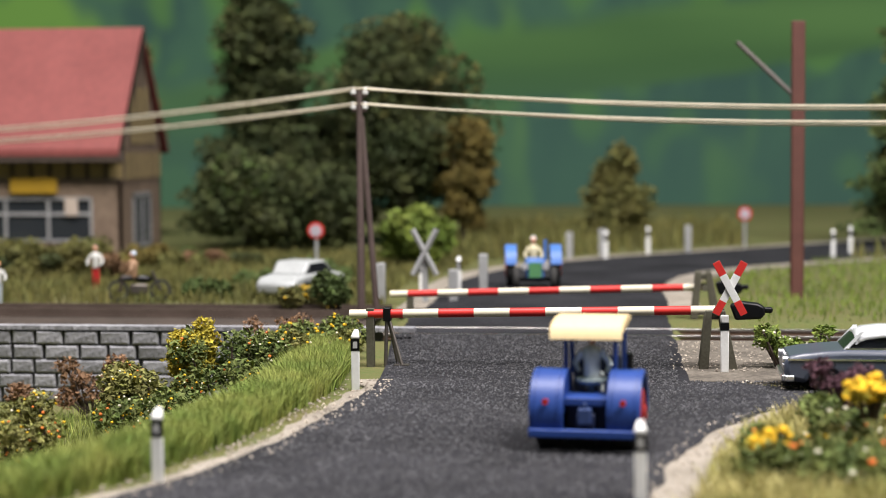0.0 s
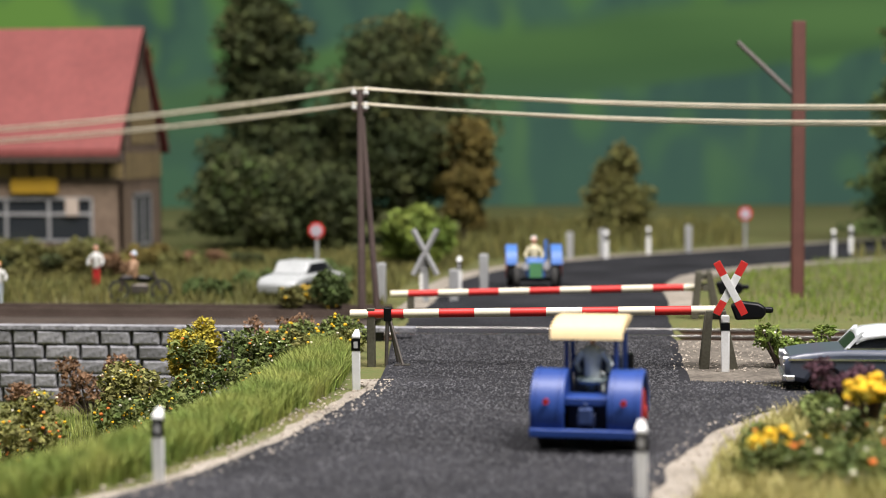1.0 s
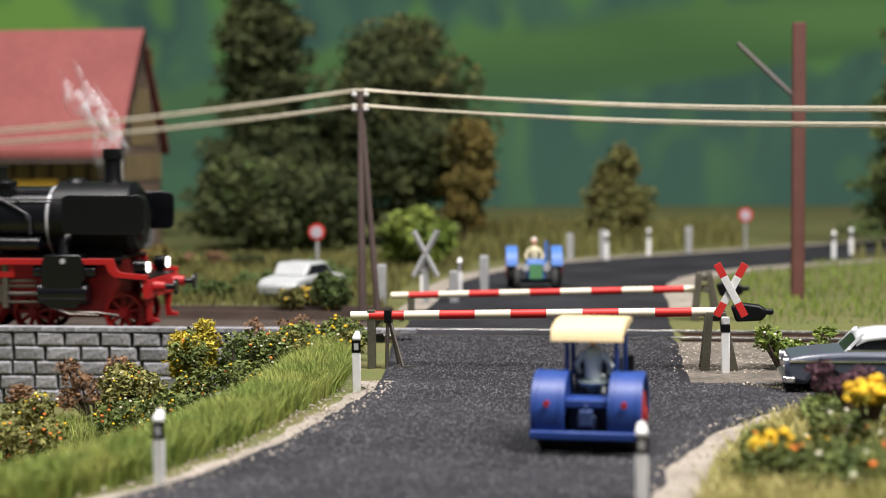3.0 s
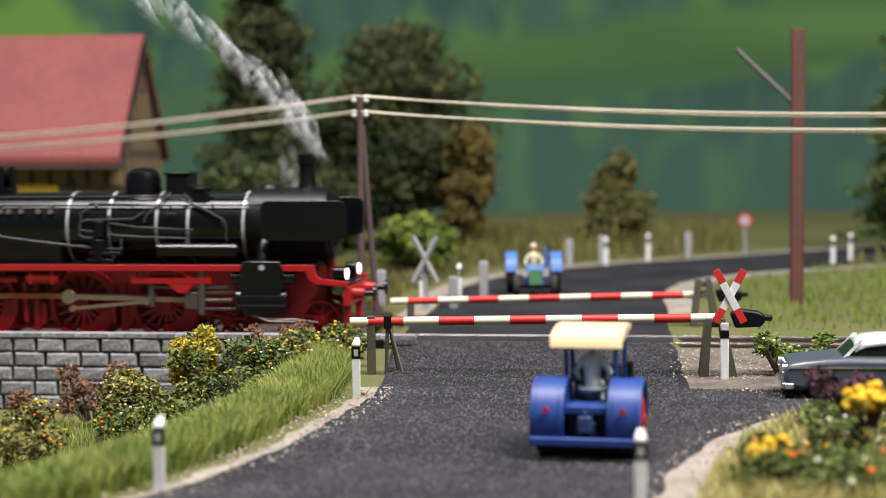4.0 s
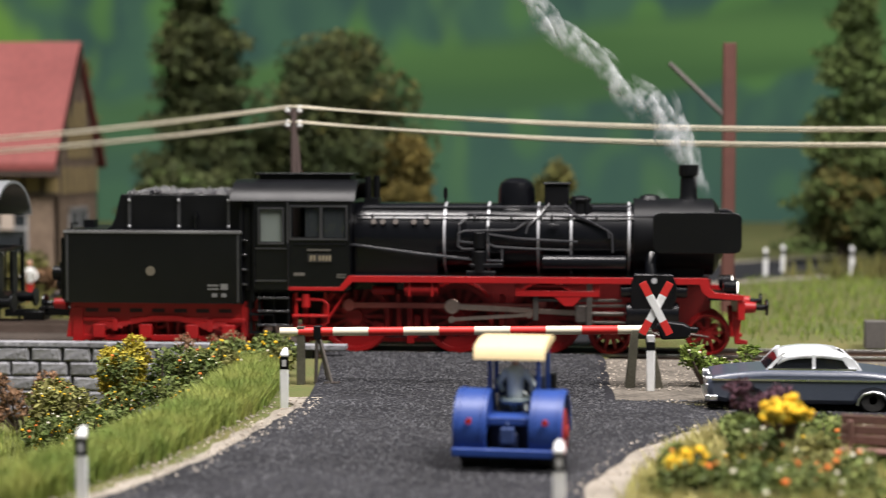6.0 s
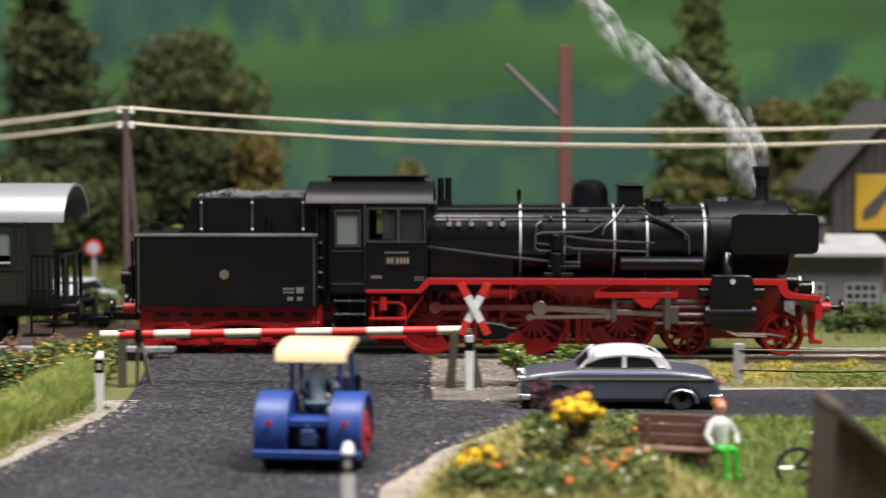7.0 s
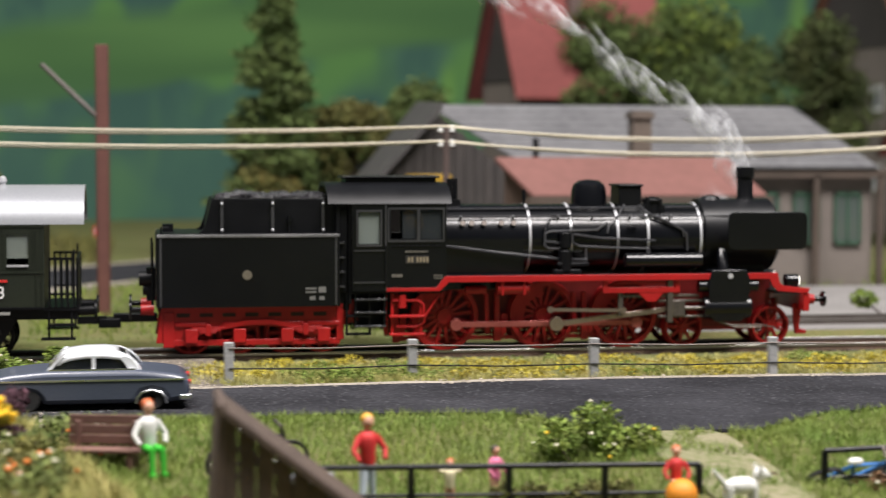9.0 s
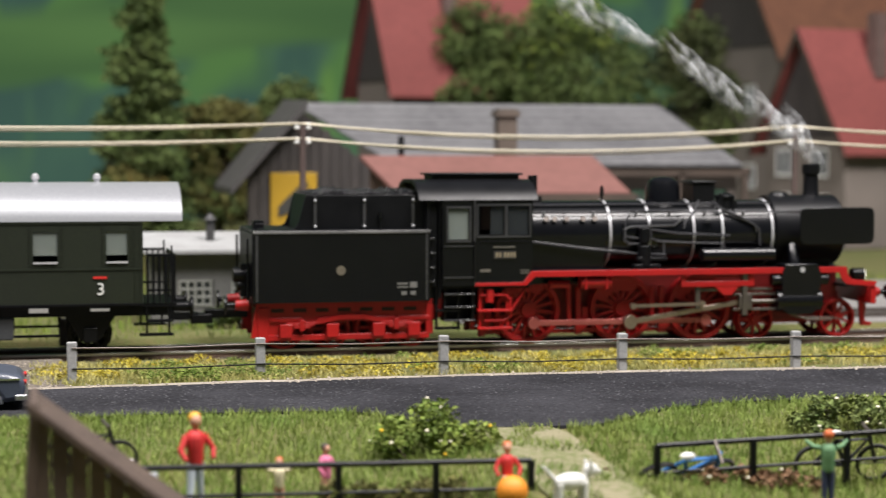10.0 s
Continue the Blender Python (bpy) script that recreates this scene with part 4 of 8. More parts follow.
CRANK = 3.7
for x in (-90.6, -62.3, -38.6):
    for y in (-7.6, 7.6):
        spoked_wheel("driving_wheel", loco, x, 9.6, y, 16, RED)
for x in (-21.0, 5.1):
    for y in (-7.6, 7.6):
        spoked_wheel("bogie_wheel", loco, x, 5.6, y, 9, RED, False)
part("bogie_frame", Shape().box(-24, 8, -4, -3.2, 4, 7.5).box(-24, 8, 3.2, 4, 4, 7.5), RED, loco, bevel=0.2)
# the inner frame's dim red carries the shade between the wheels
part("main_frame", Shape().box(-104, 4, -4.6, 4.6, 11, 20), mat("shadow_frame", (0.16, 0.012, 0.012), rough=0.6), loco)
RODS = []
for s in (-1, 1):
    y = s * 11.2
    rod = Shape().box(-91, -38.4, y - 0.4, y + 0.4, -0.75, 0.75)
    for x in (-90.6, -62.3, -38.6):
        rod.cyl((x, y - 0.7, 0), (x, y + 0.7, 0), 1.7, n=16)
    RODS.append((part("coupling_rod", rod, mat("red_rod", (0.5, 0.15, 0.13), (0.4, 0.1, 0.09), rough=0.35, metal=0.5), loco, bevel=0.1), s, "side"))
    main = Shape().box(-62.3, -27, s * 13 - 0.4, s * 13 + 0.4, -0.7, 0.7).cyl((-62.3, s * 13 - 0.8, 0), (-62.3, s * 13 + 0.8, 0), 2.0, n=16).cyl((-27, s * 13 - 0.8, 0), (-27, s * 13 + 0.8, 0), 1.3, n=14)
    RODS.append((part("main_rod", Shape().add([(x + 62.3, yy, z) for x, yy, z in main.v], main.f), ROD_STEEL, loco, "dull steel connecting rod", bevel=0.1), s, "main"))
    RODS.append((part("crosshead", Shape().box(-2, 2, s * 13.6 - 1.0, s * 13.6 + 1.0, -2.2, 2.2).cyl((2, s * 13.6, 0), (11, s * 13.6, 0), 0.6), DULL_STEEL, loco, bevel=0.15), s, "cross"))
    RODS.append((part("eccentric_rod", Shape().box(0, 21, s * 14.2 - 0.3, s * 14.2 + 0.3, -0.45, 0.45).cyl((0, s * 14.2 - 0.5, 0), (0, s * 14.2 + 0.5, 0), 0.9, n=12).cyl((21, s * 14.2 - 0.5, 0), (21, s * 14.2 + 0.5, 0), 0.9, n=12), ROD_STEEL, loco), s, "ecc"))
    part("valve_link", Shape().box(-41.8, -40.4, s * 14 - 0.4, s * 14 + 0.4, 9.5, 16.4).box(-41, -18, s * 14 - 0.3, s * 14 + 0.3, 14.6, 15.4), DULL_STEEL, loco, bevel=0.1)

# the tender
for s in (-1, 1):
    part("tank_side", Shape().box(-170.2, -120.8, s * 15.4 - 0.5, s * 15.4 + 0.5, 13.4, 32.4), BLACK, tender, bevel=0.15)
    part("tank_rim", Shape().box(-170.2, -120.8, s * 15.6 - 0.6, s * 15.6 + 0.6, 32.4, 33.2), mat("grey_rim", (0.1, 0.1, 0.1), (0.2, 0.2, 0.2), rough=0.4), tender, bevel=0.1)
    part("tender_frame", Shape().prism([(-170.5, 3.6), (-169, 13.3), (-119, 13.3), (-116, 15.8), (-115.6, 9.0), (-121, 7.6), (-127, 4.2), (-138, 8.0), (-152, 8.0), (-163, 4.2), (-166, 3.6)], s * 12.4 - 0.6, s * 12.4 + 0.6), RED, tender, bevel=0.15)
    for x in (-161, -148, -135, -125):
        part("axle_box", Shape().box(x - 1.7, x + 1.7, s * 13.4 - 0.9, s * 13.4 + 0.9, 3.6, 7.4).box(x - 4.5, x + 4.5, s * 13.2 - 0.4, s * 13.2 + 0.4, 8.0, 9.2), RED, tender, bevel=0.2)
    part("bogie_beam", Shape().box(-166, -120.5, s * 12.9 - 0.4, s * 12.9 + 0.4, 2.8, 4.4).box(-168.6, -165.6, s * 12.9 - 0.5, s * 12.9 + 0.5, 2.4, 12).box(-121.5, -119.4, s * 12.9 - 0.5, s * 12.9 + 0.5, 4, 14), RED, tender, "red bogie side beam", bevel=0.15)
    # thin dark plates paint the shade inside the frame's slots; nothing is cut
    for q in range(7):
        part("frame_slot", Shape().box(-165 + q * 6.2, -161.4 + q * 6.2, s * 13.02 - 0.06, s * 13.02 + 0.06, 10.6, 11.7), mat("slot_shade", (0.03, 0.004, 0.004)), tender, "dark plate painting a shaded slot in the frame")
    for q in (-156.5, -130.0):
        part("leaf_spring", Shape().box(q - 4.6, q + 4.6, s * 13.7 - 0.5, s * 13.7 + 0.5, 7.4, 7.9).box(q - 3.4, q + 3.4, s * 13.7 - 0.5, s * 13.7 + 0.5, 6.8, 7.4).box(q - 2.2, q + 2.2, s * 13.7 - 0.5, s * 13.7 + 0.5, 6.2, 6.8).box(q - 0.7, q + 0.7, s * 13.8 - 0.6, s * 13.8 + 0.6, 5.6, 8.6), RED, tender, bevel=0.08)
    part("equaliser", Shape().prism([(-160, 5.6), (-146, 8.6), (-139, 8.6), (-126, 5.6), (-126, 6.8), (-139, 9.8), (-146, 9.8), (-160, 6.8)], s * 13.6 - 0.3, s * 13.6 + 0.3), RED, tender)
    part("tender_step", Shape().box(-119, -112, s * 14 - 1.2, s * 14 + 1.2, 5.2, 5.8).box(-119, -112, s * 14 - 1.2, s * 14 + 1.2, 10.2, 10.8).box(-112.6, -112, s * 14 - 0.4, s * 14 + 0.4, 5.2, 17).box(-119, -118.4, s * 14 - 0.4, s * 14 + 0.4, 5.2, 17), BLACK_MATT, tender)
    part("bunker_side", Shape().prism([(-159.4, 33.2), (-157.8, 34.2), (-156.8, 36.5), (-155.4, 42.2), (-154.6, 42.9), (-121.4, 42.9), (-121.4, 33.2)], s * 11.6 - 0.4, s * 11.6 + 0.4), BLACK_MATT, tender, bevel=0.15)
    for x in (-152.6, -138.8, -125.0):
        part("bunker_rib", Shape().box(x - 0.4, x + 0.4, s * 12.2 - 0.35, s * 12.2 + 0.35, 33.4, 42.6), PIPE, tender)
        part("rib_bolt", Shape().ball((x, s * 12.7, 41.4), 0.4, n=8, m=5).ball((x, s * 12.7, 34.2), 0.45, n=8, m=5), SILVER_BAND, tender, "bright bolt heads")
    part("tender_ladder", Shape().cyl((-171.4, s * 13, 14), (-171.4, s * 13, 31), 0.35), BLACK, tender)
    part("tender_buffer", Shape().cyl((-171, s * 10, 12.6), (-174.5, s * 10, 12.6), 1.7, 1.4), RED, tender)
    part("tender_buffer_head", Shape().cyl((-174.5, s * 10, 12.6), (-177, s * 10, 12.6), 0.8).cyl((-177, s * 10, 12.6), (-177.7, s * 10, 12.6), 2.6, n=18), BLACK, tender)
    for x in (-161, -148, -135, -125):
        spoked_wheel("tender_wheel", tender, x, 5.6, s * 7.6, 9, RED, False)
part("tank_deck", Shape().box(-170, -121, -15, 15, 32.0, 33.4).box(-170.4, -169.4, -15, 15, 13.4, 32.4).box(-121.6, -120.6, -15, 15, 13.4, 43), BLACK_MATT, tender)
# dark red copy: the shade under the tender is put into its colour
part("tender_floor", Shape().box(-170, -117, -12, 12, 12.2, 14.0).box(-168, -120, -5.6, 5.6, 2.6, 12.2), mat("tender_under_shade", (0.12, 0.01, 0.01), rough=0.7), tender)
# gangway screen in black, added also to stand for the gap's shadow
part("gangway", Shape().box(-121, -117.8, -13.4, 13.4, 12, 42.4).box(-120.6, -118.4, -14.4, 14.4, 17, 40), BLACK_MATT, tender, "black gangway screen filling the shadowed gap between cab and tender", bevel=0.3)
part("filler_pipe", Shape().cyl((-134.2, -12.4, 33.4), (-134.2, -12.4, 38.2), 0.5).cyl((-134.2, -12.4, 36.4), (-134.2, -12.4, 37.4), 0.8), BLACK, tender)
part("bunker_end", Shape().prism([(-157, 33.2), (-155.2, 42.9), (-154.4, 42.9), (-156.2, 33.2)], -11.6, 11.6), BLACK_MATT, tender)
coal_r = random.Random(11)
part("coal_heap", Shape().box(-155, -122, -11, 11, 36, 42.2).stones(coal_r, 1100, lambda r: (lambda x: (x, r.uniform(-10.8, 10.8), 42.4 + r.uniform(0, 1.0) + 0.9 * max(0, noise.noise((x * 0.16, 0, 3)) + 0.35)))(r.uniform(-153.5, -122.5)), 0.5, 1.35), COAL, tender, "heap of shiny black coal", smooth=0)["kind"] = "stuff"
for rx_ in (-169.2, -121.8):
    part("corner_strip", Shape().box(rx_ - 0.3, rx_ + 0.3, -16.05, -15.85, 13.8, 32.2), PIPE, tender, bevel=0.06)
for hz_ in (18.5, 22.5, 26.5, 30.5):
    part("grab_step", Shape().box(-121.6, -119.4, -15.6, -14.2, hz_, hz_ + 0.4), PIPE, tender, bevel=0.06)
part("tank_badge", Shape().cyl((-146, -15.9, 22.2), (-146, -16.1, 22.2), 1.3, n=18), mat("badge_grey", (0.16, 0.14, 0.1)), tender)
part("tank_lettering", Shape().box(-130.2, -127.2, -16.05, -15.9, 18.1, 18.6).box(-126.6, -124.6, -16.05, -15.9, 17.2, 18.8).box(-130.2, -127.2, -16.05, -15.9, 17.2, 17.6).box(-129, -127.5, -16.05, -15.9, 15.2, 16.2).box(-126.4, -125, -16.05, -15.9, 15.2, 16.2), mat("lettering_white", (0.16, 0.16, 0.15)), tender)
part("tank_fitting", Shape().box(-168.5, -165.5, -2, 2, 33.4, 35.5).tube([(-169, -12, 33), (-169, -12, 35), (-167, -12, 35)], 0.3), BLACK_MATT, tender)
part("rear_lamp", Shape().cyl((-171.5, -9, 21), (-175, -9, 21), 2.0, n=16).cyl((-171.5, -9, 18), (-174, -9, 18), 1.6, n=16).box(-173, -170.5, -10.5, -6, 15, 24), BLACK_MATT, tender)
part("tender_coupling", Shape().box(-182, -170, -1.6, 1.6, 8.4, 10.8).box(-186, -180, -3, 3, 7.0, 9.6), BLACK_MATT, tender, bevel=0.3)

# the coach: open end platform, riveted body, silver roof
CX1 = -199.8
CX0 = CX1 - 118
win = [(-209.5, -203.9), (-228.6, -222.2), (-247, -240.6), (-265.4, -259), (-283.8, -277.4), (-302, -295.6)]
wz0, wz1 = 25.0, 33.6
for s in (-1, 1):
    y0, y1 = s * 15.6 - 0.4, s * 15.6 + 0.4
    body = Shape().box(CX0, CX1, y0, y1, 13.8, wz0).box(CX0, CX1, y0, y1, wz1, 36.4)
    edges = [CX0] + [e for a, b in sorted(win) for e in (a, b)] + [CX1]
    for a, b in zip(edges[::2], edges[1::2]):
        body.box(a, b, y0, y1, wz0, wz1)
    part("coach_side", body, COACH_GREEN, coach)
    yo = s * 16.1
    part("waist_strip", Shape().box(CX0, CX1, yo - 0.12, yo + 0.12, 23.2, 23.7).box(CX0, CX1, yo - 0.12, yo + 0.12, 35.6, 36.2), COACH_GREEN, coach)
    part("sill_strip", Shape().box(CX0, CX1, yo - 0.2, yo + 0.2, 13.6, 14.2), BLACK_MATT, coach)
    riv = Shape()
    for x in [CX1 - 0.8, CX1 - 2.2] + [e for a, b in win for e in (a - 1.0, b + 1.0)]:
        for q in range(12):
            riv.box(x - 0.14, x + 0.14, yo - 0.18, yo + 0.18, 24.4 + q, 24.68 + q)
        if x > CX1 - 3:
            for q in range(9):
                riv.box(x - 0.14, x + 0.14, yo - 0.18, yo + 0.18, 14.6 + q, 14.88 + q)
    tagged(part("rivets", riv, COACH_GREEN, coach, smooth=0))
    for a, b in win:
        part("coach_window", Shape().box(a, b, s * 15.5 - 0.1, s * 15.5 + 0.1, wz0 + 2.2, wz1), LIGHT_PANE, coach, "pale window with a drawn blind")
        part("window_bar", Shape().box(a, b, yo - 0.35, yo + 0.1, wz0, wz0 + 0.5), SILVER_BAND, coach)
    part("class_plate", Shape().box(CX1 - 13.2, CX1 - 9.6, yo - 0.2 if s < 0 else yo, yo if s < 0 else yo + 0.2, 20.9, 21.5), SIGN_RED, coach)
    part("coach_plate", Shape().box(CX1 - 30, CX1 - 25, yo - 0.15, yo + 0.15, 12.0, 13.2).box(CX1 - 14, CX1 - 9, yo - 0.15, yo + 0.15, 12.2, 12.9), mat("lettering_pale", (0.35, 0.35, 0.33)), coach)
    part("sole_bar", Shape().box(CX0 - 8, CX1 + 8, s * 13 - 0.6, s * 13 + 0.6, 10.6, 13.6), BLACK_MATT, coach, bevel=0.1)
    for x in (CX1 - 14, CX0 + 14):
        part("spring_hanger", Shape().prism([(x - 7, 11), (x - 2.5, 4.0), (x + 2.5, 4.0), (x + 7, 11)], s * 12 - 0.6, s * 12 + 0.6).box(x - 1.8, x + 1.8, s * 12.9 - 0.9, s * 12.9 + 0.9, 3.6, 7.6), BLACK_MATT, coach, bevel=0.2)
        spoked_wheel("coach_wheel", coach, x, 5.6, s * 7.6, 9, BLACK_MATT, False)
    part("battery_box", Shape().box(CX1 - 44, CX1 - 34, s * 11 - 3, s * 11 + 3, 4.6, 10.6), mat("dark_grey_box", (0.06, 0.065, 0.07)), coach, bevel=0.4)
    part("foot_rail", Shape().tube([(CX1 - 34, s * 13, 5.5), (CX1 - 22, s * 13, 5.5), (CX1 - 22, s * 13, 10.5)], 0.4), BLACK_MATT, coach)
    for ex, dx in ((CX1, 1), (CX0, -1)):
        part("platform_step", Shape().box(min(ex + dx * 1, ex + dx * 8), max(ex + dx * 1, ex + dx * 8), s * 14.5 - 1.6, s * 14.5 + 1.6, 9.0, 9.5).box(min(ex - dx, ex + dx * 8), max(ex - dx, ex + dx * 8), s * 14.5 - 1.6, s * 14.5 + 1.6, 5.2, 5.8).box(ex + dx * 7 - 0.3, ex + dx * 7 + 0.3, s * 14 - 0.3, s * 14 + 0.3, 5.2, 13).box(ex + dx * 1 - 0.3, ex + dx * 1 + 0.3, s * 14 - 0.3, s * 14 + 0.3, 5.2, 13), BLACK_MATT, coach)
        part("gate_rail", Shape().box(min(ex + dx * 1, ex + dx * 8), max(ex + dx * 1, ex + dx * 8), s * 14.5 - 0.3, s * 14.5 + 0.3, 26.6, 27.3), BLACK_MATT, coach)
        gr = Shape().box(min(ex + dx * 1, ex + dx * 8), max(ex + dx * 1, ex + dx * 8), s * 14.5 - 0.3, s * 14.5 + 0.3, 17.2, 17.8)
        for q in range(5):
            part("gate_bar", Shape().box(ex + dx * (1.3 + q * 1.6) - 0.25, ex + dx * (1.3 + q * 1.6) + 0.25, s * 14.5 - 0.25, s * 14.5 + 0.25, 14, 27 if q < 4 else 29.5), BLACK_MATT, coach)
        part("gate_rail", gr, BLACK_MATT, coach)
        part("coach_buffer", Shape().cyl((ex + dx * 8, s * 10, 12.6), (ex + dx * 13, s * 10, 12.6), 1.4).cyl((ex + dx * 13, s * 10, 12.6), (ex + dx * 13.7, s * 10, 12.6), 2.6, n=18), BLACK_MATT, coach)
arc = [(16.4 * math.sin(a), 36.2 + 10.2 * (math.cos(a) - math.cos(1.45)) / (1 - math.cos(1.45))) for a in [-1.45 + 2.9 * k / 24 for k in range(25)]]
inner = [(y * 0.95, z - 0.8 if abs(y) < 15 else z) for y, z in arc]
part("coach_roof", Shape().prism(arc + inner[::-1], CX0 - 10.5, CX1 + 10.5, "x"), ROOF_GREY, coach, "silver-grey arched roof", smooth=40)
for x in (CX1 - 11.5, CX1 - 28, CX1 - 60, CX0 + 12):
    part("roof_vent", Shape().lathe((x, -1.0, 45.8), [(0.9, 0), (0.7, 1.0), (1.1, 1.6), (0.9, 2.6), (0.3, 3.0)], 12), SILVER_BAND, coach)
part("coach_end", Shape().box(CX0, CX0 + 0.8, -15.5, 15.5, 13.8, 37), COACH_GREEN, coach)
part("coach_end", Shape().box(CX1 - 0.8, CX1, -15.5, 15.5, 13.8, 37).prism([(y * 0.94, z - 0.5) for y, z in arc], CX1 - 0.8, CX1, "x"), COACH_GREEN, coach)
part("coach_floor", Shape().box(CX0 - 9, CX1 + 9, -14.5, 14.5, 13.0, 14.0).box(CX0 - 8.5, CX0 - 7.5, -14, 14, 10.5, 14).box(CX1 + 7.5, CX1 + 8.5, -14, 14, 10.5, 14).box(CX1 + 8, CX1 + 16, -1.5, 1.5, 8.0, 10.0), BLACK_MATT, coach)
part("end_railing", Shape().box(CX1 + 8.2, CX1 + 8.8, -14, 14, 26.4, 27.2).box(CX1 + 8.2, CX1 + 8.8, -14, -13.2, 14, 27).box(CX1 + 8.2, CX1 + 8.8, 13.2, 14, 14, 27).box(CX1 + 8.3, CX1 + 8.7, -8, -4, 14, 26).box(CX1 + 8.3, CX1 + 8.7, 4, 8, 14, 26), BLACK_MATT, coach)
part("coach_bench", Shape().box(CX0 + 4, CX1 - 4, -12, 12, 14, 19), mat("bench_brown", (0.12, 0.07, 0.04)), coach)
for s in (-1,):
    for wx in (CX1 - 12.4,):
        cu = bpy.data.curves.new("class_figure", "FONT")
        cu.body, cu.size, cu.extrude = "3", 4.6 * MM, 0.05 * MM
        fig = new("class_figure", cu)
        fig.data.materials.append(WHITE)
        fig.parent = coach
        fig.matrix_basis = pose(wx * MM, -16.25 * MM, 16.6 * MM, 90, 0, 0)

# ---- things at the crossing
def striped_barrier(x0, x1, y, z0, z1, period, first, label, stand_side=True):
    """A closed pole of red and white lengths from x0 to x1; the edges of red follow at first + k * period."""
    b = thing("crossing_barrier", x1, y, 0, 0, label, "barrier", "crossing barriers")
    L = x1 - x0
    zz = lambda x: z0 + (z1 - z0) * (x - x0) / L
    cuts = sorted({x0, x1} | {first + k * period / 2 for k in range(-20, 20) if x0 + 0.5 < first + k * period / 2 < x1 - 0.5})
    for a, c in zip(cuts, cuts[1:]):
        mid = (a + c) / 2
        red = ((mid - first) % period) < period / 2
        part("pole_length", Shape().cyl((a - x1, 0, zz(a)), (c - x1, 0, zz(c)), 1.05, n=16), SIGN_RED if red else CREAM_WHITE, b, "red length of the pole" if red else "cream-white length of the pole")
    st = part("stand", Shape().box(-2.0, 2.0, -2.6, 2.6, 11.5, 13.0), GREY_GREEN, b, "weathered grey-green gate stand", bevel=0.25)
    for yy in (-3.0, 3.0):
        part("stand_leg", Shape().prism([(-3.8, -0.3), (-1.5, -0.3), (-0.6, 13.6), (-2.3, 13.6)], yy - 0.6, yy + 0.6), GREY_GREEN, st, bevel=0.2)
        part("stand_leg", Shape().prism([(2.4, -0.3), (5.2, -0.3), (2.3, 13.6), (0.6, 13.6)], yy - 0.6, yy + 0.6), GREY_GREEN, st, bevel=0.2)
    part("counterweight", Shape().prism([(4.6, z1 - 2.2), (10.5, z1 - 1.9), (11.4, z1 - 0.8), (11.4, z1 + 0.8), (9.8, z1 + 1.7), (5.4, z1 + 2.2), (3.4, z1 + 1.2)], -1.7, 1.7).box(11, 13.2, -0.8, 0.8, z1 - 0.6, z1 + 0.8), BLACK_MATT, b, "black counterweight", bevel=0.5)
    part("pivot", Shape().cyl((0.5, -4, z1), (0.5, 4, z1), 0.9), GREY_GREEN, st)
    return b


# front pole: edges of red every 7.35 mm
front = striped_barrier(-87.5, -2.0, -66, 12.0, 13.4, 16.8, -66.3, "closed red and white crossing barrier with dark stand")
part("support_post", Shape().box(-81.5, -79.6, -0.8, 0.8, -0.6, 13.4), GREY_GREEN, front, "grey-green rest for the pole end", bevel=0.15)
part("support_leg", Shape().cyl((-76.6, 0, 13.2), (-76.8, -1.5, -0.3), 0.45).cyl((-76.4, 0, 12), (-74.2, 1.5, -0.3), 0.4).cyl((-76.4, 0, 12), (-72.5, -3, -0.3), 0.4).box(-74.5, -71.0, -3.6, -1.6, -0.3, 0.5), DULL_STEEL, front, "thin grey tripod leg")
part("support_clip", Shape().box(-77.4, -75.6, -1.2, 1.2, 10.4, 13.6), BLACK_MATT, front, bevel=0.2)
back = striped_barrier(-95.0, -2.0, 48, 6.4, 8.9, 18.2, -71.5, "closed red and white barrier beyond the track")
part("support_post", Shape().box(-88, -86, -0.8, 0.8, -0.8, 7.0), GREY_GREEN, back, bevel=0.15)


def crossbuck(x, y, z, h, s, label):
    c = thing("warning_cross", x, y, z, 0, label, "warning sign")
    part("post", Shape().box(-0.95, 0.95, -0.6, 0.6, 0, h * 0.62), WHITE, c, "white post", bevel=0.25)
    part("post_band", Shape().box(-1.0, 1.0, -0.66, 0.66, h * 0.62, h * 0.72), BLACK_MATT, c)
    part("post_top", Shape().box(-0.95, 0.95, -0.6, 0.6, h * 0.72, h * 0.84), WHITE, c, bevel=0.3)
    for k, a in enumerate((62, -62)):
        d = Vector((math.cos(radians(a)), 0, math.sin(radians(a))))
        nrm = Vector((-d.z, 0, d.x))
        ctr = Vector((1.1, -1.2 - 0.35 * k, 19.3))
        for q0, q1, m in ((-1, -0.5, SIGN_RED), (-0.5, 0.5, WHITE), (0.5, 1, SIGN_RED)):
            sh_ = Shape()
            vs = [ctr + d * q * s * 0.56 + nrm * e * 0.85 + Vector((0, yy, 0)) for q in (q0, q1) for e in (-1, 1) for yy in (-0.15, 0.15)]
            sh_.add(vs, [(0, 1, 3, 2), (4, 6, 7, 5), (0, 4, 5, 1), (2, 3, 7, 6), (0, 2, 6, 4), (1, 5, 7, 3)])
            part("cross_arm", sh_, m, c, "red arm end" if m is SIGN_RED else "white arm", bevel=0.06)
    return c


crossbuck(0, -74.2, 0, 15.6, 12.0, "red and white warning cross on a short white post")


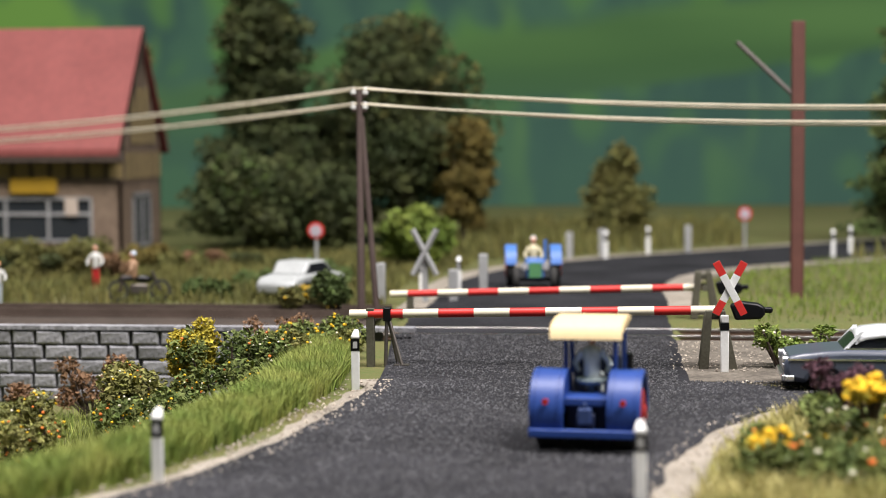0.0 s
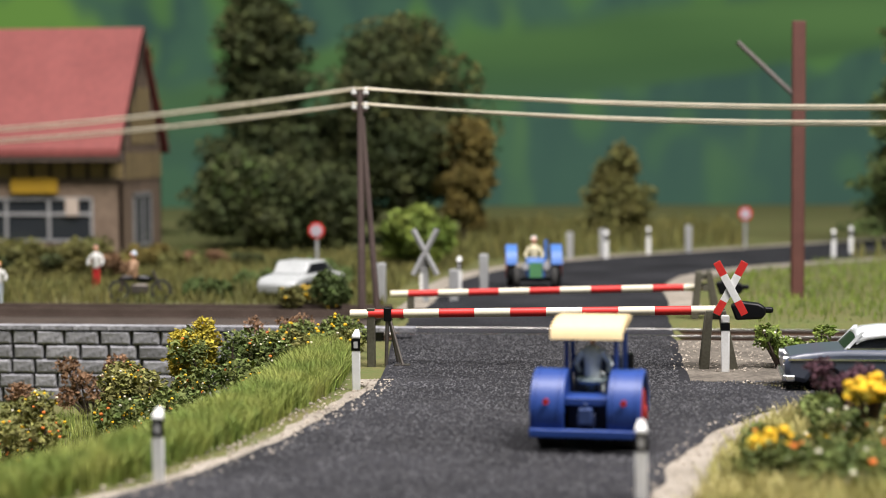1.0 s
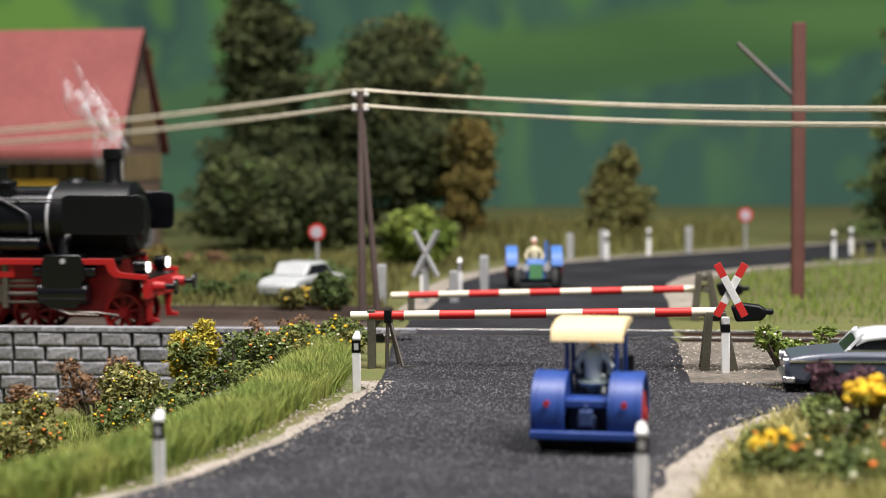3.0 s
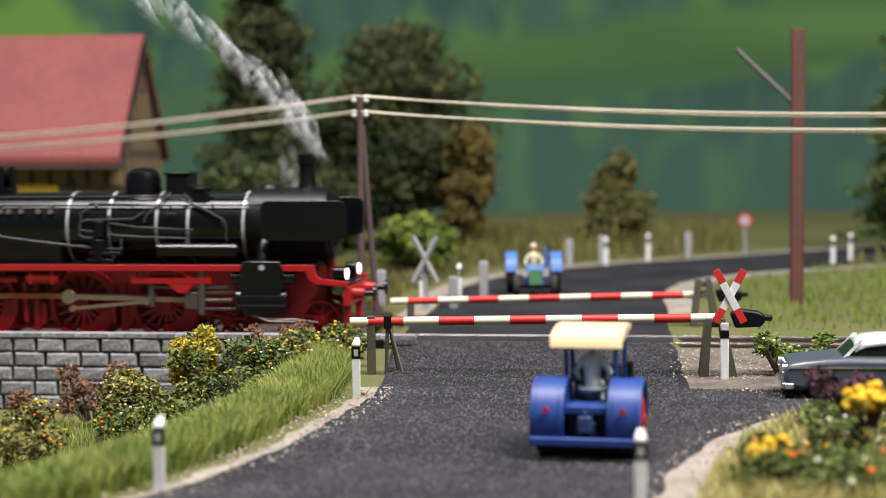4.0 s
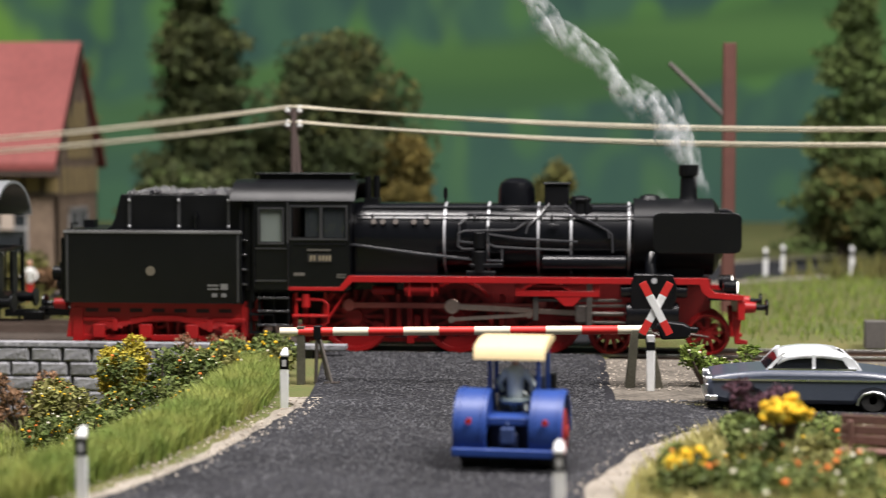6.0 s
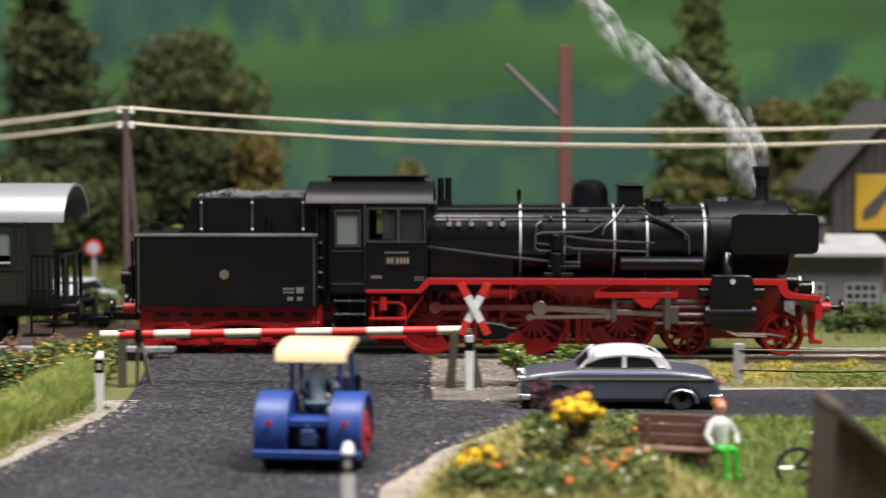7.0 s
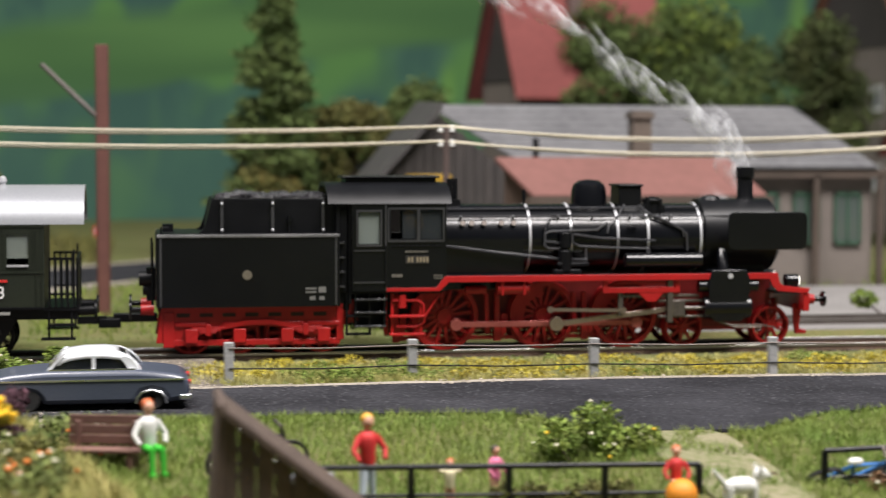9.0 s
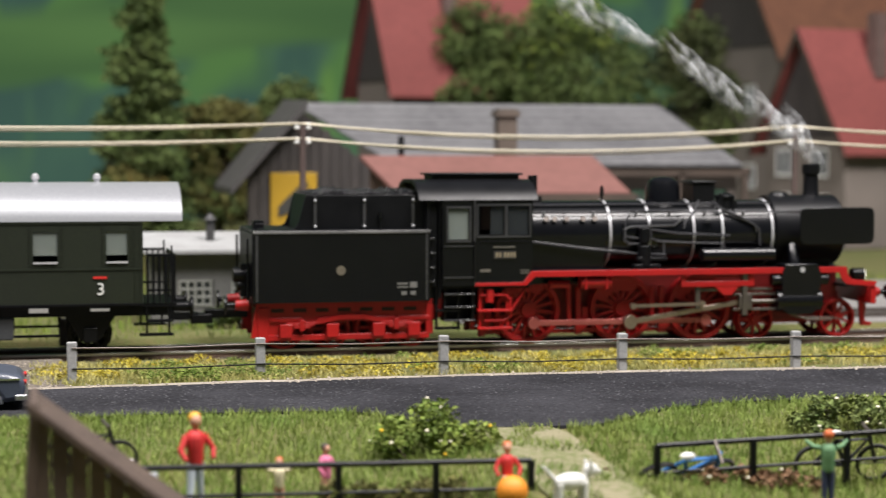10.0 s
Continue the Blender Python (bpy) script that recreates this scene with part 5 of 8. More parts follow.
def guide_post(x, y, z, lean=0):
    g = thing("guide_post", x, y, z, 0, "white roadside marker post with a black band", "marker post", "roadside marker posts")
    part("shaft", Shape().prism([(-0.95, -0.9), (0.95, -0.9), (0.6, 0.9), (-0.6, 0.9)], -0.5, 8.3, "z"), WHITE, g, bevel=0.2)
    part("band", Shape().prism([(-0.98, -0.93), (0.98, -0.93), (0.63, 0.93), (-0.63, 0.93)], 8.3, 10.9, "z"), BLACK_MATT, g, "black band")
    part("reflector", Shape().box(-0.45, 0.45, -1.0, -0.92, 8.9, 10.3), mat("reflector_grey", (0.5, 0.5, 0.5), rough=0.3), g)
    part("cap", Shape().add([(-0.95, -0.9, 10.9), (0.95, -0.9, 10.9), (0.6, 0.9, 10.9), (-0.6, 0.9, 10.9), (-0.95, -0.9, 11.6), (0.95, -0.9, 11.6), (0.5, 0.9, 12.9), (-0.5, 0.9, 12.9)], [(0, 1, 2, 3), (4, 5, 6, 7), (0, 1, 5, 4), (1, 2, 6, 5), (2, 3, 7, 6), (3, 0, 4, 7)]), WHITE, g, bevel=0.25)
    return g


for x, y, z in ((-93, -211, -1.0), (-79.2, -106.5, 0.0), (-17.4, -218.7, -0.8)):
    guide_post(x, y, z)
for x, y in ((-38, 300), (70, 335), (-20, 330), (60, 310), (100, 330), (-95, 120), (-84, 135)):
    guide_post(x, y, -1.0)


# ---- the road tractor
def tractor():
    t = thing("road_tractor", -25.6, -163, 0.3, -5, "blue road tractor with cream canopy roof, waiting at the barrier", "tractor")
    for s in (-1, 1):
        ctr = s * 6.6
        arc_ = [(-11.6 + 7.6 * math.cos(a), 6.5 + 7.0 * math.sin(a)) for a in [math.radians(k) for k in range(-12, 205, 12)]]
        arc_ = arc_ + [(-19.1, 3.3), (-18.4, 3.3)] + [(-11.6 + 6.9 * math.cos(a), 6.5 + 6.3 * math.sin(a)) for a in [math.radians(k) for k in range(200, -13, -12)]]
        w = Shape()
        w.prism([(y, z) for y, z in arc_], ctr - 2.9, ctr + 2.9, "x")
        part("mudguard", w, BLUE, t, "rounded blue mudguard", bevel=0.2)
        for e in (-2.0, 2.0):
            part("mudguard_rib", Shape().prism([(-11.6 + 7.8 * math.cos(a), 6.5 + 7.2 * math.sin(a)) for a in [math.radians(k) for k in range(60, 200, 10)]] + [(-11.6 + 7.4 * math.cos(a), 6.5 + 6.8 * math.sin(a)) for a in [math.radians(k) for k in range(190, 59, -10)]], ctr + e - 0.1, ctr + e + 0.1, "x"), BLUE, t)
        part("side_cheek", Shape().prism([(-11.6 + 7.3 * math.cos(a), 6.5 + 6.7 * math.sin(a)) for a in [math.radians(k) for k in range(0, 181, 12)]], s * 4.0 - 0.25, s * 4.0 + 0.25, "x"), BLUE, t)
        part("tail_lamp", Shape().cyl((ctr, -19.2, 8.8), (ctr, -19.8, 8.8), 0.55, n=14), LAMP_RED, t, "red tail lamp")
        wh = part("rear_wheel", Shape().cyl((ctr - 2.3, -11.6, 6.1), (ctr + 2.3, -11.6, 6.1), 6.1, n=30), RUBBER, t, "black rubber tyre", bevel=0.5)
        part("wheel_disc", Shape().cyl((ctr + s * 2.2, -11.6, 6.1), (ctr + s * 2.7, -11.6, 6.1), 4.2, n=24).cyl((ctr + s * 2.6, -11.6, 6.1), (ctr + s * 3.2, -11.6, 6.1), 1.4, n=14), mat("wheel_red", (0.4, 0.02, 0.02)), wh, "red wheel disc", bevel=0.2)
        fw = part("front_wheel", Shape().cyl((s * 5.6 - 1.2, 10, 4.3), (s * 5.6 + 1.2, 10, 4.3), 4.3, n=26), RUBBER, t, "black rubber tyre", bevel=0.4)
        part("wheel_disc", Shape().cyl((s * 6.7, 10, 4.3), (s * 7.1, 10, 4.3), 2.6, n=20), mat("wheel_red_b", (0.4, 0.02, 0.02)), fw, "red wheel disc")
        part("roof_post", Shape().box(s * 4.3 - 0.35, s * 4.3 + 0.35, -10.6, -9.7, 9, 20.6), BLUE, t, bevel=0.08)
        part("roof_post", Shape().add([(s * 4.7 + e * 0.35, 1.2 + a + k, z) for z, a in ((11.0, 0), (21.3, -1.4)) for e in (-1, 1) for k in (-0.45, 0.45)], [(0, 1, 3, 2), (4, 6, 7, 5), (0, 4, 5, 1), (2, 3, 7, 6), (0, 2, 6, 4), (1, 5, 7, 3)]), BLUE, t)
    part("rear_beam", Shape().box(-9.5, 9.5, -19.9, -18.4, 2.7, 4.1), BLUE, t, bevel=0.2)
    part("rear_panel", Shape().box(-4.0, 4.0, -17.4, -16.8, 7.9, 8.7).box(-4.2, 4.2, -17.4, -8, 8.6, 9.2), BLUE, t, bevel=0.15)
    part("rear_housing", Shape().box(-3.6, 3.6, -15, -4, 2.6, 8.4).box(-1.6, 1.6, -17.6, -15, 3.6, 6.6), mat("dark_blue_housing", (0.01, 0.02, 0.07)), t, bevel=0.3)
    part("tow_coupling", Shape().box(-1.1, 1.1, -19.2, -17.2, 5.0, 7.6).cyl((0, -18.4, 7.2), (0, -18.4, 8.6), 0.35), mat("coupling_blue", (0.03, 0.06, 0.18)), t, bevel=0.15)
    part("bonnet", Shape().prism([(-3.6, 5), (3.6, 5), (3.6, 11), (2.6, 12.6), (-2.6, 12.6), (-3.6, 11)], 0.5, 14.5, "y"), BLUE, t, bevel=0.4)
    part("dashboard", Shape().box(-4.4, 4.4, 0.2, 1.4, 8, 14.4), mat("dash_dark", (0.02, 0.03, 0.06)), t, bevel=0.2)
    part("steering_wheel", Shape().ring((0, 0, 0), 2.0, 1.6, -0.2, 0.2, 20), BLACK_MATT, t, at=(0, -2.5, 13.2))
    part("floor_plate", Shape().box(-4.2, 4.2, -12, 1, 6.2, 7.0).box(-3, 3, 1, 15, 3, 5.2), mat("chassis_dark", (0.012, 0.02, 0.05)), t)
    part("exhaust", Shape().cyl((5.1, 3.5, 11), (5.1, 3.5, 14.5), 0.9), BLACK_MATT, t)
    part("seat", Shape().lathe((0, -9.0, 10.6), [(2.2, 0), (2.9, 0.7), (2.7, 1.1), (0.4, 0.9)]).cyl((0, -9, 7), (0, -9, 10.8), 0.5), mat("seat_grey", (0.25, 0.32, 0.32)), t)
    ra = [(-12.6, 18.6), (-12.3, 19.9), (-11.6, 20.8), (-9, 21.4), (-5, 21.9), (0, 21.9), (2.2, 21.5), (3.0, 20.8), (2.2, 20.8), (-1, 21.1), (-8, 20.7), (-10.6, 20.1), (-11.4, 19.4), (-11.6, 18.6)]
    part("canopy_roof", Shape().prism(ra, -6.9, 5.7, "x").prism(ra[1:8] + [(2.6, 20.9), (-11.6, 19.6)], -6.95, -6.6, "x").prism(ra[1:8] + [(2.6, 20.9), (-11.6, 19.6)], 5.4, 5.75, "x"), CREAM, t, "cream moulded canopy roof", bevel=0.3)
    return t


tractor()


def figure(x, y, z, rz, shirt, legs, hair, label, pose_="stand", scale=1.0, parent_seat=None):
    """A painted plastic figurine in one plain mesh, in three painted zones."""
    body, zones = Shape(), []

    def zone(k):
        zones.extend([k] * (len(body.f) - len(zones)))

    if pose_ == "sit":
        for s in (-1, 1):
            body.cyl((s * 0.9, -0.2, 5.6), (s * 1.2, -4.6, 5.5), 0.95, 0.75, 8).cyl((s * 1.2, -4.4, 5.6), (s * 1.3, -4.8, 0.2), 0.7, 0.55, 8).box(s * 1.3 - 0.5, s * 1.3 + 0.5, -6.2, -4.2, 0, 0.7)
        hip = 5.2
    else:
        st = 1.7 if pose_ == "walk" else 0.9
        for s in (-1, 1):
            body.cyl((s * 0.8, 0, 9.6), (s * st, s * (1.0 if pose_ == "walk" else 0), 0.4), 1.05, 0.6, 8).box(s * st - 0.5, s * st + 0.5, s * (1 if pose_ == "walk" else 0) - 1.4, s * (1 if pose_ == "walk" else 0) + 0.6, 0, 0.7)
        hip = 9.2
    zone(1)
    body.lathe((0, 0, hip), [(1.5, 0), (1.75, 1.2), (1.7, 3.2), (2.1, 5.2), (1.7, 6.6), (0.7, 7.2)], 12)
    sh_z = hip + 6.0
    for s in (-1, 1):
        out = pose_ == "point" and s > 0 or pose_ == "arms"
        elbow = (s * 3.6, -0.8, sh_z + (0.2 if out else -2.8))
        hand = (s * (5.4 if out else 3.0), -2.2, sh_z + (1.6 if pose_ == "arms" else 0.2 if out else -4.6))
        body.cyl((s * 1.9, 0, sh_z), elbow, 0.75, 0.6, 8).cyl(elbow, hand, 0.6, 0.45, 8)
    zone(0)
    body.cyl((0, 0, hip + 6.8), (0, 0, hip + 8.0), 0.6, n=8).ball((0, -0.1, hip + 9.0), 1.25, 1.35, 1.5)
    zone(3)
    body.ball((0, 0.25, hip + 9.5), 1.4, 1.35, 1.3)
    zone(2)
    body.v = [(a * scale, b * scale, c * scale) for a, b, c in body.v]
    me = body.mesh("figurine", [shirt, legs, hair, SKIN], fix=False, smooth=60)
    for pgn, k in zip(me.polygons, zones):
        pgn.material_index = k
    ob = new("figurine", me)
    ob.matrix_basis = pose(x * MM, y * MM, z * MM, 0, 0, rz)
    return tagged(ob, label, "figurine")


paint = lambda n_, c: mat(n_, c, tuple(v * 0.8 for v in c), rough=0.6, coarse=3)
P_RED, P_WHITE, P_GREEN, P_JEANS, P_PALE = paint("paint_red", (0.6, 0.03, 0.03)), paint("paint_white", (0.75, 0.75, 0.72)), paint("paint_green", (0.05, 0.5, 0.04)), paint("paint_navy", (0.03, 0.04, 0.1)), paint("paint_pale_blue", (0.55, 0.62, 0.7))
P_GINGER, P_BLOND, P_DARK, P_PINK, P_CREAM, P_TEAL = paint("hair_ginger", (0.6, 0.14, 0.04)), paint("hair_blond", (0.75, 0.4, 0.05)), paint("hair_dark", (0.05, 0.035, 0.03)), paint("paint_pink", (0.75, 0.2, 0.35)), paint("paint_cream", (0.75, 0.68, 0.45)), paint("paint_moss", (0.12, 0.25, 0.12))
P_OVERALL = paint("paint_overall", (0.75, 0.82, 0.8))
figure(-26.3, -172.4, 7.4, 174, P_OVERALL, P_OVERALL, P_DARK, "seated plastic figurine in pale overalls", "sit", 0.84)

# ---- wayside vegetation helpers
def bush(x, y, z, blobs, n, size, leaf, label, flowers=(), name="bush", seed=1, cat="bush"):
    r = random.Random(seed)
    b = thing(name, x, y, z, 0, label, cat)
    st = Shape()
    for q in blobs:
        st.cyl((q[0] * 0.4, q[1] * 0.4, -1.5), (q[0], q[1], q[2]), 0.5, 0.25, 6)
    part("stem_frame", st, WOOD_BROWN, b)
    part("foliage", Shape().leaves(r, blobs, n, size), LEAF[leaf], b, fix=False, smooth=0)
    for fm, count, fs in flowers:
        s = Shape()
        for q in r.choices(blobs, k=count):
            d = Vector((r.gauss(0, 1), r.gauss(0, 1) - 0.6, r.gauss(0, 1) + 0.4)).normalized() * r.uniform(0.9, 1.1)
            k = fs * r.uniform(0.7, 1.3)
            s.ball((q[0] + d.x * q[3], q[1] + d.y * q[4], q[2] + d.z * q[5]), k, k, k * 0.8, 6, 4)
        part("blossoms", s, fm, b, "yellow blossoms" if fm is YELLOW_FLOWER else "orange blossoms" if fm is ORANGE_FLOWER else "cream-white blossoms", fix=False)
    return b


def blob_set(r, w, d, h, n, size, base=0.0):
    return [(r.uniform(-w, w), r.uniform(-d, d), base + size * 0.6 + r.uniform(0, max(0.1, h - size * 1.2)), size * r.uniform(0.7, 1.2), size * r.uniform(0.7, 1.2), size * r.uniform(0.6, 1.0)) for _ in range(n)]


rb = random.Random(21)
mixed_fl = [(ORANGE_FLOWER, 34, 0.34), (WHITE_FLOWER, 40, 0.28), (YELLOW_FLOWER, 60, 0.3)]
bush(-101, -58, -3, blob_set(rb, 11, 8, 10, 14, 3.8), 3000, 0.7, "shrub_pale", "green hedge with pale yellow tips at the wall's end", [(YELLOW_FLOWER, 26, 0.4), (WHITE_FLOWER, 30, 0.4)], "hedge", 2, "hedge")
bush(-115, -72, -9, blob_set(rb, 11, 9, 17, 20, 4.4), 4600, 0.7, "shrub", "flowering shrub with orange and cream blossom by the wall", mixed_fl, "flowering_shrub", 3)
bush(-126, -70, -3, blob_set(rb, 5, 3, 14, 11, 3.8), 3200, 0.65, "yellow", "rounded bush with yellow leaves by the wall", (), "bush", 4)
bush(-131, -84, -14, blob_set(rb, 9, 9, 16, 16, 4.2), 3600, 0.7, "shrub_pale", "green ground shrub with pale blossom in the hollow", mixed_fl, "flowering_shrub", 5)
bush(-127, -104, -13, blob_set(rb, 9, 9, 12, 14, 4.2), 3200, 0.7, "shrub", "low green shrub with pale blossom in the hollow", mixed_fl, "flowering_shrub", 6)
bush(-147, -134, -15, blob_set(rb, 10, 9, 17, 16, 4.0), 3600, 0.7, "shrub_pale", "upright shrub with orange blossom on the bank", mixed_fl, "flowering_shrub", 66)
bush(-158, -42, -15, blob_set(rb, 8, 4, 14, 8, 3.2), 800, 0.7, "brown", "dry russet weeds against the stone wall", (), "weeds", 7, "weeds")
bush(-180, -44, -16, blob_set(rb, 5, 4, 9, 5, 2.6), 400, 0.7, "brown", "dry russet weeds against the stone wall", (), "weeds", 67, "weeds")
bush(-100, -38, -1, blob_set(rb, 9, 6, 9, 10, 3.6), 2000, 0.75, "shrub", "green bush with yellow tips beside the wall's end", [(YELLOW_FLOWER, 40, 0.45)], "bush", 8)
bush(-114, -26, 1, blob_set(rb, 8, 2, 7, 8, 2.4), 420, 0.55, "brown", "dry feathery weeds on top of the wall", (), "weeds", 9, "weeds")

# flower bed in the garden
bush(15, -207, -1, blob_set(rb, 16, 11, 9, 24, 4.2), 5200, 0.7, "shrub", "flower bed with white, orange and yellow blossom", [(ORANGE_FLOWER, 24, 0.5), (WHITE_FLOWER, 60, 0.4)], "flower_bed", 10, "flower bed")
bush(21, -192, -2, blob_set(rb, 9, 12, 8, 16, 4), 3600, 0.7, "shrub_pale", "low garden shrub with scattered blossom", [(ORANGE_FLOWER, 14, 0.5), (YELLOW_FLOWER, 34, 0.35)], "flower_bed", 11, "flower bed")
bush(18.8, -191, 10, blob_set(rb, 3.6, 2.5, 5, 7, 1.9), 700, 0.5, "yellow", "tall yellow dahlia head above the flower bed", [(YELLOW_FLOWER, 40, 0.75)], "yellow_flowers", 12, "flowers")
bush(2.5, -209, 5, blob_set(rb, 2.6, 2, 5, 6, 1.7), 300, 0.5, "yellow", "yellow flower clump at the road's edge", [(YELLOW_FLOWER, 34, 0.7)], "yellow_flowers", 13, "flowers")
bush(17.5, -164, 4, blob_set(rb, 4.5, 3, 11, 11, 2.2), 1200, 0.55, "purple", "purple-leaved bush behind the flower bed", (), "bush", 14)
bush(28, -160, -1, blob_set(rb, 17, 9, 9, 20, 3.6), 3600, 0.65, "shrub", "leafy garden shrub beside the lane", [(WHITE_FLOWER, 20, 0.4), (ORANGE_FLOWER, 8, 0.5)], "bush", 68)
bush(16, -64, 0, blob_set(rb, 8, 5, 10, 11, 2.6), 1000, 0.7, "bright", "leafy green creeper bush beside the gate stand", [(WHITE_FLOWER, 14, 0.35)], "bush", 15)
bush(131, -158, -5, [(0, 0, 9, 5, 4, 4)] + blob_set(rb, 10, 7, 9, 14, 3.8), 3600, 0.65, "bright", "bushy green shrub at the lane's edge", [(WHITE_FLOWER, 16, 0.4), (YELLOW_FLOWER, 10, 0.35)], "bush", 16)
bush(222, -156, -4, blob_set(rb, 11, 6, 9, 10, 3.4), 2200, 0.7, "shrub", "low green shrub with pink tips beside the lane", [(WHITE_FLOWER, 14, 0.4)], "bush", 17)
rbed = random.Random(77)
bush(20, -180, -2, blob_set(rbed, 8, 7, 11, 15, 3.2), 3600, 0.62, "shrub", "tall leafy part of the flower bed beside the bench", [(WHITE_FLOWER, 22, 0.4), (ORANGE_FLOWER, 8, 0.5)], "flower_bed", 90, "flower bed")
bush(20, -186, -2, blob_set(rbed, 9, 7, 10, 12, 3.2), 2400, 0.62, "shrub_pale", "pale green leaves of the flower bed under yellow blossom", [(WHITE_FLOWER, 18, 0.4), (YELLOW_FLOWER, 16, 0.4)], "flower_bed", 91, "flower bed")


# grass fibres
def bank_spot(r):
    y = r.uniform(-245, -50)
    e = along(ROAD_LEFT, y) - 8
    x = e - (abs(r.gauss(0, 1)) * 11 if r.random() < 0.8 else r.uniform(0, 90))
    return (x, y, ground_z(x, y) - 0.3)


def garden_spot(r):
    x, y = r.uniform(-14, 290), r.uniform(-262, -118)
    if x < along(ROAD_RIGHT, y) + 11 or y > along(SIDE_NEAR, x) - 1.0:
        return None
    if 141 < x < 160 and noise.noise((x * 0.1, y * 0.1, 1)) > 0.05:
        return None
    return (x, y, ground_z(x, y) - 0.3)


def rail_spot(r):
    x, y = r.uniform(55, 420), r.uniform(-64, -26)
    return (x, y, -0.4) if noise.noise((x * 0.05, y * 0.08, 5)) > -0.35 else None


rg = random.Random(31)
tagged(part("bank_grass", Shape().blades(rg, 64000, bank_spot, 2.4, 5.8, 0.13, 0.75), GRASS, fix=False, smooth=0), "fresh green static grass on the road bank", "grass", kind="stuff")
tagged(part("garden_grass", Shape().blades(rg, 90000, garden_spot, 0.9, 2.5, 0.13, 0.8), LAWN, fix=False, smooth=0), "short green garden lawn grass", "grass", kind="stuff")
tagged(part("dry_grass", Shape().blades(rg, 24000, lambda r: (lambda x, y: (x, y, ground_z(x, y) - 0.3) if along(ROAD_RIGHT, y) + 7 < x < 26 + 0.3 * (-150 - y) else None)(r.uniform(-16, 50), r.uniform(-265, -125)), 2.0, 4.6, 0.14, 0.8), GRASS_DRY, fix=False, smooth=0), "straw-coloured long grass at the bed's edge", "grass", kind="stuff")
tagged(part("railside_grass", Shape().blades(rg, 20000, rail_spot, 0.8, 2.3, 0.15, 0.9), GRASS_DRY, fix=False, smooth=0), "yellow-green grass strip beside the track", "grass", kind="stuff")
moss = Shape()
cover = Shape()
for i in range(260):
    mx, my = rg.uniform(58, 400), rg.uniform(-62, -28)
    golden = noise.noise((mx * 0.025, my * 0.05, 9)) > -0.12
    (moss if golden else cover).leaves(rg, [(mx, my, 0.4, rg.uniform(2, 6), rg.uniform(1.5, 3), rg.uniform(0.8, 2.0))], 110, 0.42)
tagged(part("green_cover", cover, LEAF["bright"], fix=False, smooth=0), "low yellow-green ground cover beside the track", "ground cover", kind="stuff")
tagged(part("ground_cover", moss, LEAF["yellow"], fix=False, smooth=0), "bright yellow flowering ground cover beside the track", "ground cover", kind="stuff")

# ---- the fence beside the lane
fence = thing("wire_fence", 0, 0, 0, 0, "grey concrete-post wire fence beside the lane", "fence")
fx = [64.8 + 45.4 * i for i in range(8)]
fy = [-56.7, -56.1, -60, -64, -68, -70, -71, -72]
for i, (x, y) in enumerate(zip(fx, fy)):
    part("fence_post", Shape().box(x - 1.15, x + 1.15, y - 1.0, y + 1.0, -1.4, 9.4), CONCRETE, fence, bevel=0.25)
for h in (8.0, 3.0):
    for (xa, ya), (xb, yb) in zip(zip(fx, fy), list(zip(fx, fy))[1:]):
        part("fence_wire", Shape().tube([(xa, ya - 1.1, h), ((xa + xb) / 2, (ya + yb) / 2 - 1.1, h - 0.4), (xb, yb - 1.1, h)], 0.2, 6), DULL_STEEL if h > 5 else BLACK_MATT, fence)

